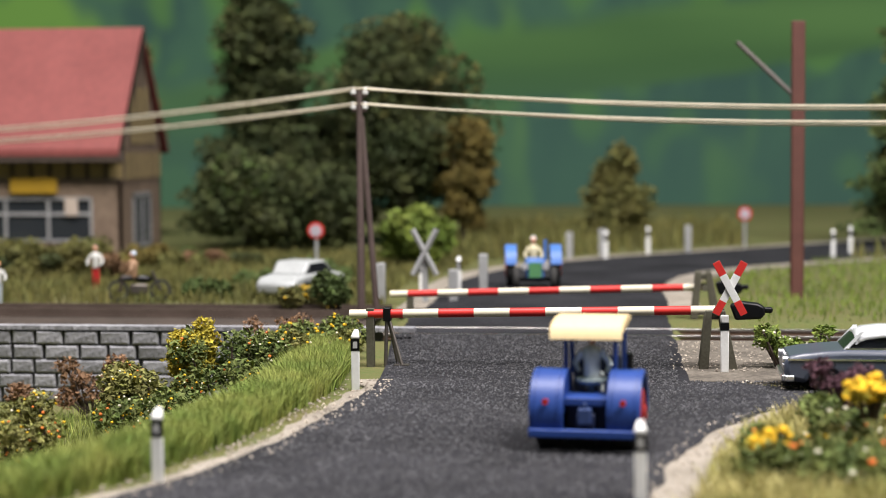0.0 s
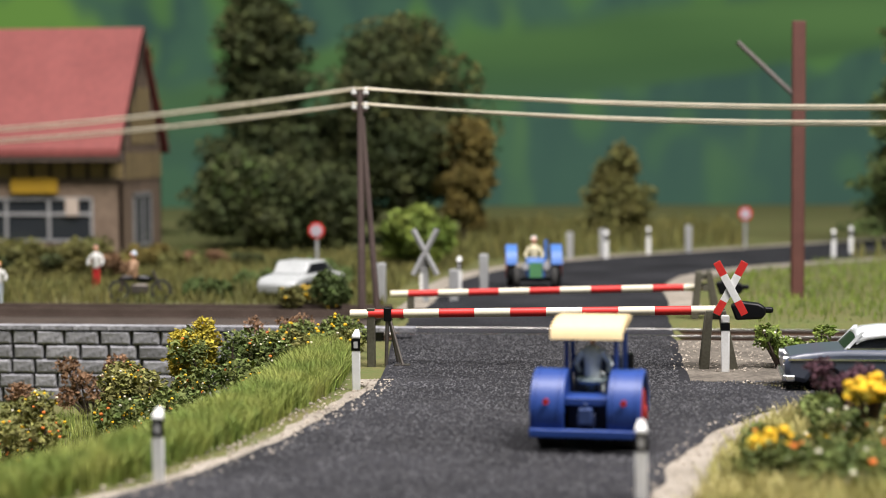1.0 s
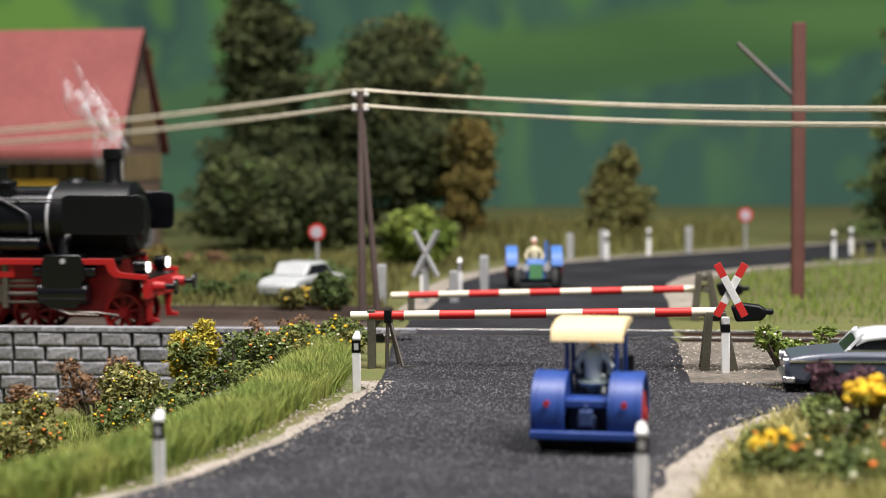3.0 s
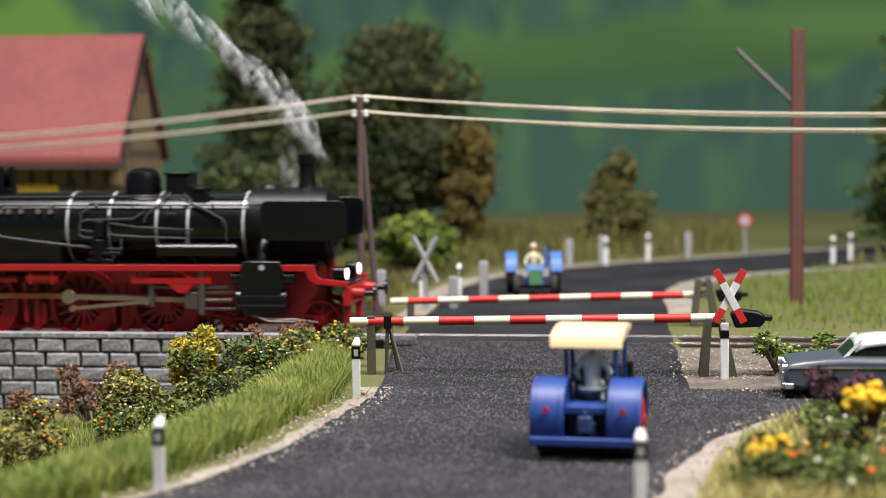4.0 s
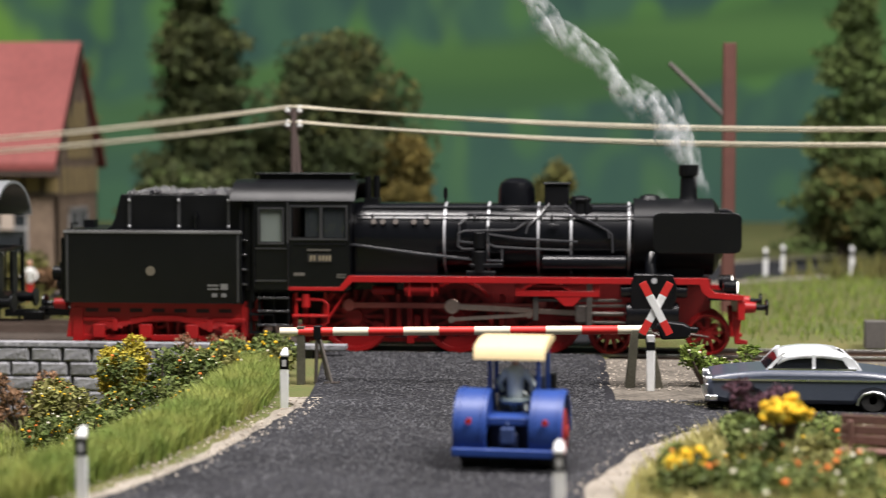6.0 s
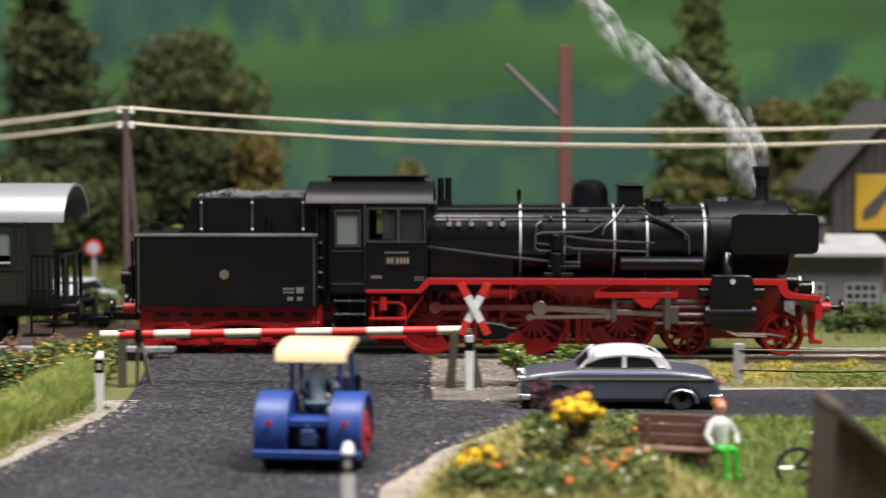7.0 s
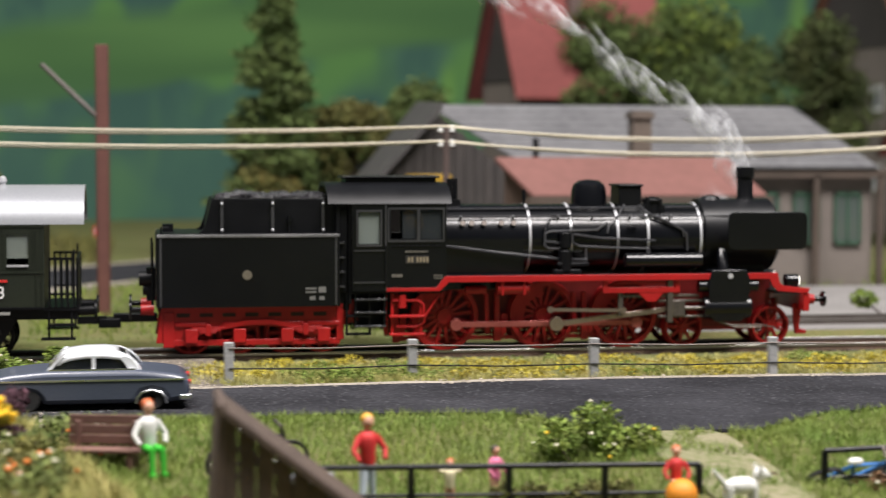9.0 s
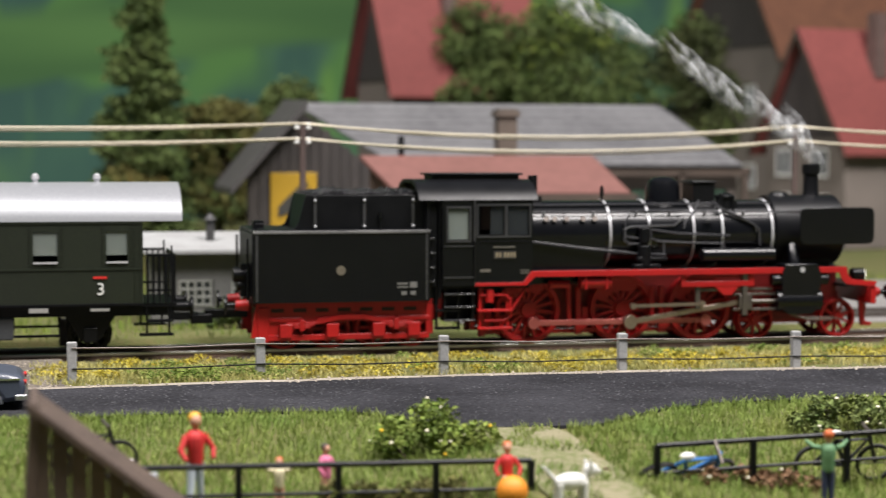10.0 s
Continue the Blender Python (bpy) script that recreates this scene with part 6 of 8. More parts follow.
# ---- the saloon car
def car():
    c = thing("saloon_car", 32.6, -96, 0.05, 0, "grey-blue saloon car with white roof parked on the lane", "car")
    # side profile, nose to the left
    arch = lambda x: [(x + 3.3, 1.7), (x + 3.0, 3.0), (x + 2.0, 4.1), (x, 4.6), (x - 2.0, 4.1), (x - 3.0, 3.0), (x - 3.3, 1.7)]
    low = [(-21.0, 2.6), (-21.4, 4.6), (-21.2, 6.4), (-20.2, 7.6), (-17, 8.2), (-13, 8.6), (-9.0, 8.9), (10, 8.9), (14, 8.6), (18, 8.1), (20.6, 7.4), (21.3, 6.2), (21.4, 4.4), (20.8, 2.4)] + arch(13.2) + arch(-13.2)
    part("body", Shape().prism(low, -9.0, 9.0), CAR_BLUE, c, "grey-blue lacquered body", bevel=1.1)
    # rounded white roof that runs down into the rear pillars
    roof = Shape()
    crown = [(-6.6, 11.7), (-5.6, 12.3), (-4.2, 12.8), (-1, 13.2), (3, 13.25), (6.2, 12.9), (8.4, 12.0), (9.8, 10.8), (11.0, 9.2)]
    for k, (cx, cz) in enumerate(crown):
        hw = 6.9 if k < 6 else 6.9 - 0.15 * (k - 5)
        drop = 0.9 if k < 6 else 0.5
        roof.v += [(cx, -hw - 0.25, cz - drop - 0.9), (cx, -hw, cz - drop), (cx, -hw + 1.4, cz - 0.25), (cx, 0, cz + 0.15), (cx, hw - 1.4, cz - 0.25), (cx, hw, cz - drop), (cx, hw + 0.25, cz - drop - 0.9)]
    n_ = 7
    roof.f = [(k * n_ + q, k * n_ + q + 1, (k + 1) * n_ + q + 1, (k + 1) * n_ + q) for k in range(5) for q in range(n_ - 1)]
    roof.f += [(k * n_ + q, k * n_ + q + 1, (k + 1) * n_ + q + 1, (k + 1) * n_ + q) for k in range(5, 8) for q in (0, 1, 4, 5)]
    ro = part("roof", roof, CAR_WHITE, c, "white roof", smooth=60)
    sol = ro.modifiers.new("sheet", "SOLIDIFY")
    sol.thickness, sol.offset = 0.45 * MM, 0
    for s in (-1, 1):
        y0, y1 = s * 7.2 - 0.25, s * 7.2 + 0.25
        part("pillar", Shape().add([(x + a, y, z) for x, z in ((-9.2, 8.8), (-5.6, 12.6)) for a in (0, 0.8) for y in (y0, y1)], [(0, 1, 3, 2), (4, 6, 7, 5), (0, 4, 5, 1), (2, 3, 7, 6), (0, 2, 6, 4), (1, 5, 7, 3)]).box(0.6, 1.3, y0, y1, 8.8, 12.2).prism([(8.6, 8.8), (10.8, 8.8), (9.2, 11.2), (7.4, 12.0), (6.6, 11.6)], y0, y1), CAR_WHITE, c, "white roof pillar")
        part("side_window", Shape().prism([(-8.0, 9.0), (-5.4, 11.6), (0.7, 12.0), (0.7, 9.0)], s * 7.0 - 0.1, s * 7.0 + 0.1).prism([(1.2, 9.0), (1.2, 12.0), (6.4, 11.7), (8.6, 9.0)], s * 7.0 - 0.1, s * 7.0 + 0.1), CAR_GLASS, c)
        part("chrome_strip", Shape().box(-20.6, 20.4, s * 9.05 - 0.15, s * 9.05 + 0.15, 6.7, 7.1).box(-8.6, 9.8, s * 7.6 - 0.3, s * 7.6 + 0.3, 8.8, 9.25), CHROME, c)
        part("arch_trim", Shape().tube([(x + 13.2, s * 9.0, z) for x, z in [(p - 13.2, q) for p, q in arch(13.2)][::-1]], 0.3, 6), CHROME, c, "chrome wheel-arch trim")
        for x in (-13.2, 13.2):
            wh = part("wheel", Shape().cyl((x, s * 7.6 - 1.1, 2.8), (x, s * 7.6 + 1.1, 2.8), 2.8, n=24), RUBBER, c, "black tyre", bevel=0.4)
            part("hubcap", Shape().cyl((x, s * 8.4, 2.8), (x, s * 8.7, 2.8), 1.3, 0.9, 18), DULL_STEEL, wh)
        part("headlight", Shape().cyl((-21.6, s * 6.4, 6.4), (-20.4, s * 6.4, 6.4), 1.1, n=16), CHROME, c)
        part("tail_light", Shape().cyl((21.0, s * 6.8, 6.0), (21.7, s * 6.8, 6.0), 0.6, n=12), LAMP_RED, c)
    part("windscreen", Shape().add([(-9.0, -6.8, 9.0), (-9.0, 6.8, 9.0), (-6.2, 6.4, 11.8), (-6.2, -6.4, 11.8), (-8.8, -6.8, 9.0), (-8.8, 6.8, 9.0), (-6.0, 6.4, 11.8), (-6.0, -6.4, 11.8)], [(0, 1, 2, 3), (4, 5, 6, 7), (0, 1, 5, 4), (2, 3, 7, 6)]), CAR_GLASS, c)
    part("rear_window", Shape().add([(10.2, -6.8, 9.0), (10.2, 6.8, 9.0), (7.8, 6.2, 12.2), (7.8, -6.2, 12.2), (10.0, -6.8, 9.0), (10.0, 6.8, 9.0), (7.6, 6.2, 12.2), (7.6, -6.2, 12.2)], [(0, 1, 2, 3), (4, 5, 6, 7), (0, 1, 5, 4), (2, 3, 7, 6)]), CAR_GLASS, c)
    for x in (-21.4, 21.4):
        part("bumper", Shape().box(x - 0.5, x + 0.5, -8.6, 8.6, 2.3, 3.6).box(min(x, x * 0.9), max(x, x * 0.9), -9.3, -8.6, 2.3, 3.6).box(min(x, x * 0.9), max(x, x * 0.9), 8.6, 9.3, 2.3, 3.6), CHROME, c, "chrome bumper", bevel=0.3)
    part("car_seat", Shape().box(-3, 0, -6, 6, 5, 9.6).box(4, 7, -6, 6, 5, 9.8), mat("seat_tan", (0.3, 0.22, 0.15)), c, bevel=0.5)


car()

# ---- telegraph line
def telegraph_pole(x, y, z, h, strut=True):
    p = thing("telegraph_pole", x, y, z, 0, "brown wooden telegraph pole with white insulators", "telegraph pole", "telegraph poles")
    part("pole", Shape().cyl((0, 0, -1), (0, 0, h), 1.25, 0.9, 12), POLE_WOOD, p)
    if strut:
        part("strut", Shape().cyl((4.8, 0, -1), (0.6, 0, h - 8), 1.0, 0.8, 12), POLE_WOOD, p)
    for zz in (h - 0.8, h - 5.2):
        part("crossarm", Shape().box(-2.2, 2.2, -0.5, 0.5, zz - 1.2, zz - 0.5), POLE_WOOD, p)
        for s in (-1, 1):
            part("insulator", Shape().lathe((s * 1.8, 0, zz - 0.5), [(0.5, 0), (0.95, 0.3), (0.9, 1.0), (0.6, 1.2), (0.75, 1.8), (0.3, 2.2)], 12), PORCELAIN, p, "white porcelain insulator")
    return p


poles = [(-420, 330, 54.5), (-104.2, 50, 67.6), (136.6, 50, 62.6), (298, 50, 62.4), (480, 50, 64)]
for x, y, h in poles:
    telegraph_pole(x, y, 0, h, x < 0)
line = thing("telegraph_wires", 0, 0, 0, 0, "slack cream telegraph wires between the poles", "wires")
for (xa, ya, ha), (xb, yb, hb) in zip(poles, poles[1:]):
    for dz in (0.6, -4.0):
        for s, sag in ((-1, 3.6), (1, 4.6)):
            k = 1.0
            pts = [(xa + s * 1.8 + (xb - xa) * q / 30, ya + s * 0.4 + (yb - ya) * q / 30, ha + dz + (hb - ha) * q / 30 - k * sag * 4 * (q / 30) * (1 - q / 30)) for q in range(31)]
            part("wire", Shape().tube(pts, 0.34, 7), WIRE, line)

# the rust-red catenary mast
mast = thing("lattice_mast", 31.2, 130, -2, 0, "rust-red steel mast with a leaning stay", "mast")
part("mast_pole", Shape().box(-1.9, 1.9, -1.6, 1.6, -1, 93.2), MAST_RED, mast, bevel=0.2)
part("mast_flange", Shape().box(-2.3, 2.3, -0.5, 0.5, -1, 93.2), MAST_RED, mast)
part("stay_arm", Shape().cyl((-20.3, 0, 86.5), (0, 0, 67.0), 0.8, n=8), mat("stay_grey", (0.16, 0.14, 0.13)), mast, "thin grey stay arm")

# ---- behind the railway: trees
def conifer(x, y, z, h, r, leaf, label, seed):
    rr = random.Random(seed)
    t = thing("conifer_tree", x, y, z, 0, label, "tree")
    part("trunk", Shape().cyl((0, 0, -2), (0, 0, h * 0.92), r * 0.09, r * 0.02, 10), WOOD_BROWN, t)
    limbs = Shape()
    blobs = []
    tiers = int(h / 7)
    for i in range(tiers):
        q = i / tiers
        rad = r * (1 - q) ** 0.6 * rr.uniform(0.8, 1.1)
        for k in range(6):
            a = rr.uniform(0, 6.283)
            d = rad * rr.uniform(0.35, 0.8)
            zz = h * (0.08 + 0.9 * q) + rr.uniform(-2, 2)
            limbs.cyl((0, 0, zz), (d * math.cos(a), d * math.sin(a), zz - 1.5), 0.6, 0.2, 5)
            blobs.append((d * math.cos(a), d * math.sin(a), zz - 1, rad * 0.5 + 2.5, rad * 0.5 + 2.5, 5.5))
    part("branch_frame", limbs, WOOD_BROWN, t)
    part("crown", Shape().leaves(rr, blobs, int(420 * h * r / 100) + 2500, 1.7, 0.3), LEAF[leaf], t, fix=False, smooth=0)
    return t


def broadleaf(x, y, z, h, r, leaf, label, seed, second=None, n=9000):
    rr = random.Random(seed)
    t = thing("broadleaf_tree", x, y, z, 0, label, "tree")
    part("trunk", Shape().cyl((0, 0, -2), (rr.uniform(-2, 2), 0, h * 0.55), r * 0.1, r * 0.05, 10), WOOD_BROWN, t)
    limbs, blobs = Shape(), []
    for k in range(40):
        a, e = rr.uniform(0, 6.283), rr.uniform(-1.3, 1.5)
        d = Vector((math.cos(a) * math.cos(e), math.sin(a) * math.cos(e), math.sin(e))) * rr.uniform(0.45, 0.85)
        c = (d.x * r, d.y * r, h * 0.52 + d.z * h * 0.42)
        limbs.cyl((0, 0, h * 0.35), c, r * 0.035, 0.3, 6)
        s = r * rr.uniform(0.26, 0.46)
        blobs.append((*c, s, s, s * 0.85))
    part("branch_frame", limbs, WOOD_BROWN, t)
    part("crown", Shape().leaves(rr, blobs, int(n * 1.5), 1.7, 0.4), LEAF[leaf], t, fix=False, smooth=0)
    if second:
        part("leaf_tip_layer", Shape().leaves(rr, rr.sample(blobs, 9), n // 7, 1.7, 0.85), LEAF[second], t, "paler leaf tips", fix=False, smooth=0)
    return t


conifer(-212, 400, -1, 155, 40, "dark", "tall dark green conifer behind the house", 41)
broadleaf(-141, 410, -1, 124, 47, "dark", "large dark broadleaf tree behind the crossing", 42, "olive", 14000)
broadleaf(-110, 392, -1, 70, 16, "amber", "small amber-leaved tree beside a large dark one", 43, None, 3500)
broadleaf(-178, 430, -1, 70, 34, "dark", "dark tree filling the gap behind the crossing", 57, "olive", 7000)
broadleaf(-205, 340, -1, 50, 30, "dark", "dark rounded bush beside the house", 44, "mid", 7000)
broadleaf(-172, 345, -1, 42, 26, "dark", "dark rounded bush before the large tree", 45, None, 5000)
broadleaf(-115, 250, -1, 25, 15, "bright", "bright green round bush beyond the crossing", 46, None, 4200)
conifer(-36, 440, -1, 52, 20, "olive", "small olive-green conical tree by the far road", 47)
conifer(108, 400, -1, 145, 29, "mid", "tall slender conifer beside the barn", 48)
broadleaf(104, 392, -1, 60, 17, "olive", "low yellow-green tree at the conifer's foot", 49, "amber", 4500)
broadleaf(150, 430, -1, 92, 26, "olive", "olive broadleaf tree behind the barn", 50, "mid", 6500)
broadleaf(186, 440, -1, 100, 26, "mid", "green broadleaf tree behind the barn", 51, "olive", 6500)
broadleaf(308, 510, -1, 150, 36, "mid", "large green tree behind the barn roof", 52, "mid", 9000)
broadleaf(362, 500, -1, 160, 46, "mid", "large green tree above the barn roof", 53, "bright", 12000)
broadleaf(425, 490, -1, 150, 36, "dark", "dark green tree between the red-roofed houses", 54, "mid", 8000)
broadleaf(-305, 480, -1, 125, 18, "olive", "olive tree showing above the house roof", 55, None, 4000)
bush(-258, 200, -1, blob_set(rb, 22, 10, 15, 14, 7), 3800, 1.4, "olive", "clipped yellow-green hedge before the house", (), "hedge", 61, "hedge")
bush(-124, 74, -1, blob_set(rb, 9, 5, 8, 8, 3.6), 1800, 0.9, "olive", "yellow-green bush beside the far barrier", [(YELLOW_FLOWER, 30, 0.6)], "bush", 62)
bush(-112, 60, -1, blob_set(rb, 6, 4, 14, 8, 3.4), 1300, 0.9, "mid", "green shrub at the foot of the telegraph pole", (), "bush", 63)
bush(300, 75, -1, blob_set(rb, 16, 6, 10, 10, 4), 2600, 0.9, "bright", "low green bush beyond the track", (), "bush", 64)
bush(120, 70, -1, blob_set(rb, 10, 5, 9, 8, 4), 1600, 0.9, "mid", "low green bush beside the grey shed", (), "bush", 65)

wild = random.Random(77)
for i in range(22):
    bx, by = wild.uniform(-330, -118), wild.uniform(98, 270)
    kind_, word = wild.choice((("olive", "olive-green"), ("mid", "green"), ("brown", "dry brown"), ("dark", "dark green"), ("amber", "amber")))
    bush(bx, by, -1.5, blob_set(wild, 8, 6, wild.uniform(6, 12), 7, 3.6), 1000, 1.1, kind_, "low " + word + " shrub in the rough ground beyond the track", (), "shrub", 200 + i, "shrub")
# undergrowth beyond the line
def rough_spot(x0, x1, y0, y1):
    def spot(r):
        x, y = r.uniform(x0, x1), r.uniform(y0, y1)
        if along(ROAD_LEFT, y) - 12 < x < along(ROAD_LEFT, y) + 100 or (x > -40 and y > 150 and abs(x - along([(150, -50), (215, -44), (285, -5), (360, 70), (465, 190), (600, 400)], y)) < 52):
            return None
        if x > 186 and y < 210:
            return None
        return (x, y, -1.6)
    return spot


tagged(part("rough_grass", Shape().blades(rg, 14000, rough_spot(-330, -95, 90, 330), 2, 6, 0.45), LEAF["olive"], fix=False, smooth=0), "rough olive undergrowth beyond the railway", "grass", kind="stuff")
tagged(part("meadow_grass", Shape().blades(rg, 12000, rough_spot(-5, 420, 36, 330), 1.5, 4.0, 0.35), LEAF["bright"], fix=False, smooth=0), "green meadow grass beside the far road", "grass", kind="stuff")
tagged(part("far_grass", Shape().blades(rg, 9000, rough_spot(-120, 300, 300, 560), 4, 12, 0.8), LEAF["olive"], fix=False, smooth=0), "yellow-green grass below the painted hills", "grass", kind="stuff")
tagged(part("station_yard", strip([(x, 40) for x in range(190, 760, 30)], [(x, 205) for x in range(190, 760, 30)], -0.2, 2, 1.0), mat("pale_yard", (0.24, 0.23, 0.22), (0.18, 0.17, 0.165), rough=0.9, fine=2, coarse=30, bump=0.3)), "pale grey paved yard before the barn", "yard", kind="structure")

# ---- the station house with the red roof
def house():
    h = thing("station_house", -343, 300, -1.5, 0, "half-timbered brick house with a red tiled roof", "house")
    W, Dp, ev, rg_ = 88, 64, 50, 103
    body = Shape().box(-W, W, 0, 1.5, 0, 8).box(-W, W, 0, 1.5, 28, ev)
    for a, b in ((-88, -62), (-8, 14), (74, 88)):
        body.box(a, b, 0, 1.5, 8, 28)
    part("front_wall", body, BRICK_TAN, h)
    part("gable_wall", Shape().prism([(0, 0), (Dp, 0), (Dp, ev), (Dp / 2, rg_ - 3), (0, ev)], W - 1.5, W, "x"), BRICK_TAN, h)
    part("gable_wall", Shape().prism([(0, 0), (Dp, 0), (Dp, ev), (Dp / 2, rg_ - 3), (0, ev)], -W, -W + 1.5, "x"), BRICK_TAN, h)
    part("back_wall", Shape().box(-W, W, Dp - 1.5, Dp, 0, ev), BRICK_TAN, h)
    for s in (0, 1):
        y0, y1 = (-9, Dp / 2) if s == 0 else (Dp + 9, Dp / 2)
        zs = ev - 3
        part("roof_slope", Shape().add([(-W - 8, y0, zs), (W + 2, y0, zs), (W + 2, y1, rg_), (-W - 8, y1, rg_), (-W - 8, y0, zs + 3), (W + 2, y0, zs + 3), (W + 2, y1, rg_ + 3), (-W - 8, y1, rg_ + 3)], [(0, 1, 2, 3), (4, 5, 6, 7), (0, 1, 5, 4), (1, 2, 6, 5), (2, 3, 7, 6), (3, 0, 4, 7)]), ROOF_TILE, h, "red tiled roof slope")
    part("eaves_board", Shape().box(-W - 6, W + 4, -8.5, -7.5, ev - 5.5, ev - 1), TIMBER, h)
    part("verge_board", Shape().add([(W + 2, -9, ev - 5), (W + 2, -9, ev - 1), (W + 2, Dp / 2, rg_ + 3), (W + 2, Dp / 2, rg_ - 2), (W + 3.2, -9, ev - 5), (W + 3.2, -9, ev - 1), (W + 3.2, Dp / 2, rg_ + 3), (W + 3.2, Dp / 2, rg_ - 2)], [(0, 1, 2, 3), (4, 5, 6, 7), (0, 1, 5, 4), (2, 3, 7, 6)]), TIMBER, h)
    for i in range(20):
        x = -84 + i * 8.7
        part("infill_panel", Shape().box(x + 1.0, x + 7.6, -0.6, 0.2, 36.5, 43.5), OCHRE, h)
        part("timber_stud", Shape().box(x - 0.8, x + 0.8, -1.0, 0.2, 36, 44.5), TIMBER, h)
    for z in (35.2, 44):
        part("timber_rail", Shape().box(-W, W, -1.1, 0.2, z, z + 1.6), TIMBER, h)
    for i in range(6):
        y = 4 + i * 10
        for z in (36, 52, 66):
            if z < ev + (rg_ - ev) * (1 - abs(y + 4 - Dp / 2) / (Dp / 2)) - 12:
                part("infill_panel", Shape().box(W - 0.2, W + 0.6, y + 1, y + 8.6, z, z + 12), OCHRE, h)
        part("timber_stud", Shape().box(W - 0.2, W + 1.0, y - 0.8, y + 0.8, 34, ev + (rg_ - ev) * (1 - abs(y - Dp / 2) / (Dp / 2)) - 5), TIMBER, h)
    # wide front openings: near-black sheets hold the shade inside as colour
    for x0, x1, nm in ((-62, -8, 5), (14, 74, 3)):
        wdw = part("window", Shape().box(x0, x1, 0.6, 1.0, 8, 28), glass("opening_shade", (0.03, 0.035, 0.04), 0.95), h)
        fr = Shape().box(x0, x1, -0.4, 0.6, 27, 28.4).box(x0, x1, -0.4, 0.6, 8, 9.2).box(x0, x1, -0.2, 0.5, 20, 21.4)
        for k in range(nm + 1):
            xx = x0 + (x1 - x0) * k / nm
            fr.box(xx - 0.6, xx + 0.6, -0.4, 0.6, 8, 28)
        part("window_frame", fr, mat("frame_grey", (0.36, 0.36, 0.36)), wdw, "pale grey frame")
    gw = part("window", Shape().box(W - 0.2, W + 0.5, 18, 44, 5, 28), glass("gable_pane", (0.1, 0.11, 0.12), 0.95), h)
    part("window_frame", Shape().box(W, W + 1.0, 17, 45, 27.5, 29.5).box(W, W + 1.0, 17, 45, 4, 5.5).box(W, W + 1.0, 17, 18.5, 4, 29).box(W, W + 1.0, 43.5, 45, 4, 29).box(W, W + 1.0, 30.4, 31.6, 4, 29), mat("gable_frame", (0.3, 0.3, 0.3)), gw)
    part("yellow_sign", Shape().box(37, 59, -2.2, -1.2, 30, 37), SIGN_YELLOW, h, "blank yellow name board", bevel=0.3)
    part("poster", Shape().box(62, 68, -1.0, -0.3, 20, 28), mat("poster_pale", (0.6, 0.5, 0.42)), h)
    part("chimney", Shape().box(-30, -20, Dp / 2 - 5, Dp / 2 + 5, rg_ - 6, rg_ + 18), BRICK_TAN, h)


house()


def red_house(x, y, z, w, d, ev, rdg, rz, label, tiles=ROOF_TILE):
    h = thing("village_house", x, y, z, rz, label, "house")
    prof = [(-w, 0), (w, 0), (w, ev), (0, rdg - 3), (-w, ev)]
    part("wall", Shape().prism(prof, 0, d, "y"), PALE_WALL, h, bevel=0.3)
    part("gable_cladding", Shape().prism([(-w + 1, ev + 2), (w - 1, ev + 2), (0, rdg - 5)], -0.8, 0.0, "y"), GREY_BOARD, h, "weathered grey boarded gable")
    for s in (-1, 1):
        part("roof_slope", Shape().add([(s * (w + 7), -7, ev - 8), (s * (w + 7), d + 7, ev - 8), (0, d + 7, rdg), (0, -7, rdg), (s * (w + 7), -7, ev - 5), (s * (w + 7), d + 7, ev - 5), (0, d + 7, rdg + 3), (0, -7, rdg + 3)], [(0, 1, 2, 3), (4, 5, 6, 7), (0, 1, 5, 4), (1, 2, 6, 5), (2, 3, 7, 6), (3, 0, 4, 7)]), tiles, h, "tiled roof slope")
        part("verge_board", Shape().add([(s * (w + 7), -8, ev - 10), (s * (w + 7), -8, ev - 5), (0, -8, rdg + 3), (0, -8, rdg - 2), (s * (w + 7), -7, ev - 10), (s * (w + 7), -7, ev - 5), (0, -7, rdg + 3), (0, -7, rdg - 2)], [(0, 1, 2, 3), (4, 5, 6, 7), (0, 1, 5, 4), (2, 3, 7, 6)]), TIMBER, h)
    for xx in (-w * 0.5, w * 0.4):
        for zz in (ev * 0.25, ev * 0.68):
            wd = part("window", Shape().box(xx - 6, xx + 6, -0.6, 0.2, zz, zz + 14), glass("house_pane", (0.06, 0.07, 0.08), 0.95), h)
            part("window_frame", Shape().box(xx - 7, xx + 7, -1.0, -0.4, zz - 1, zz + 0.5).box(xx - 7, xx + 7, -1.0, -0.4, zz + 14, zz + 15.2).box(xx - 7, xx - 6, -1.0, -0.4, zz, zz + 15).box(xx + 6, xx + 7, -1.0, -0.4, zz, zz + 15).box(xx - 0.5, xx + 0.5, -1.0, -0.4, zz, zz + 15), WHITE, wd)
    part("chimney", Shape().box(w * 0.3, w * 0.3 + 8, d * 0.4, d * 0.4 + 8, rdg - 25, rdg + 12), mat("chimney_dark", (0.15, 0.1, 0.09)), h)
    return h


red_house(250, 525, -1, 26, 90, 92, 158, -76, "tall village house with steep red roof and grey boarded gable")
red_house(484, 455, -1, 34, 90, 60, 121, -74, "village house with red roof and dark gable")
red_house(514, 640, -1, 60, 170, 120, 215, -80, "large brown-roofed house far behind the village", mat("brown_tiles", (0.17, 0.07, 0.035), (0.12, 0.05, 0.028), rough=0.8))

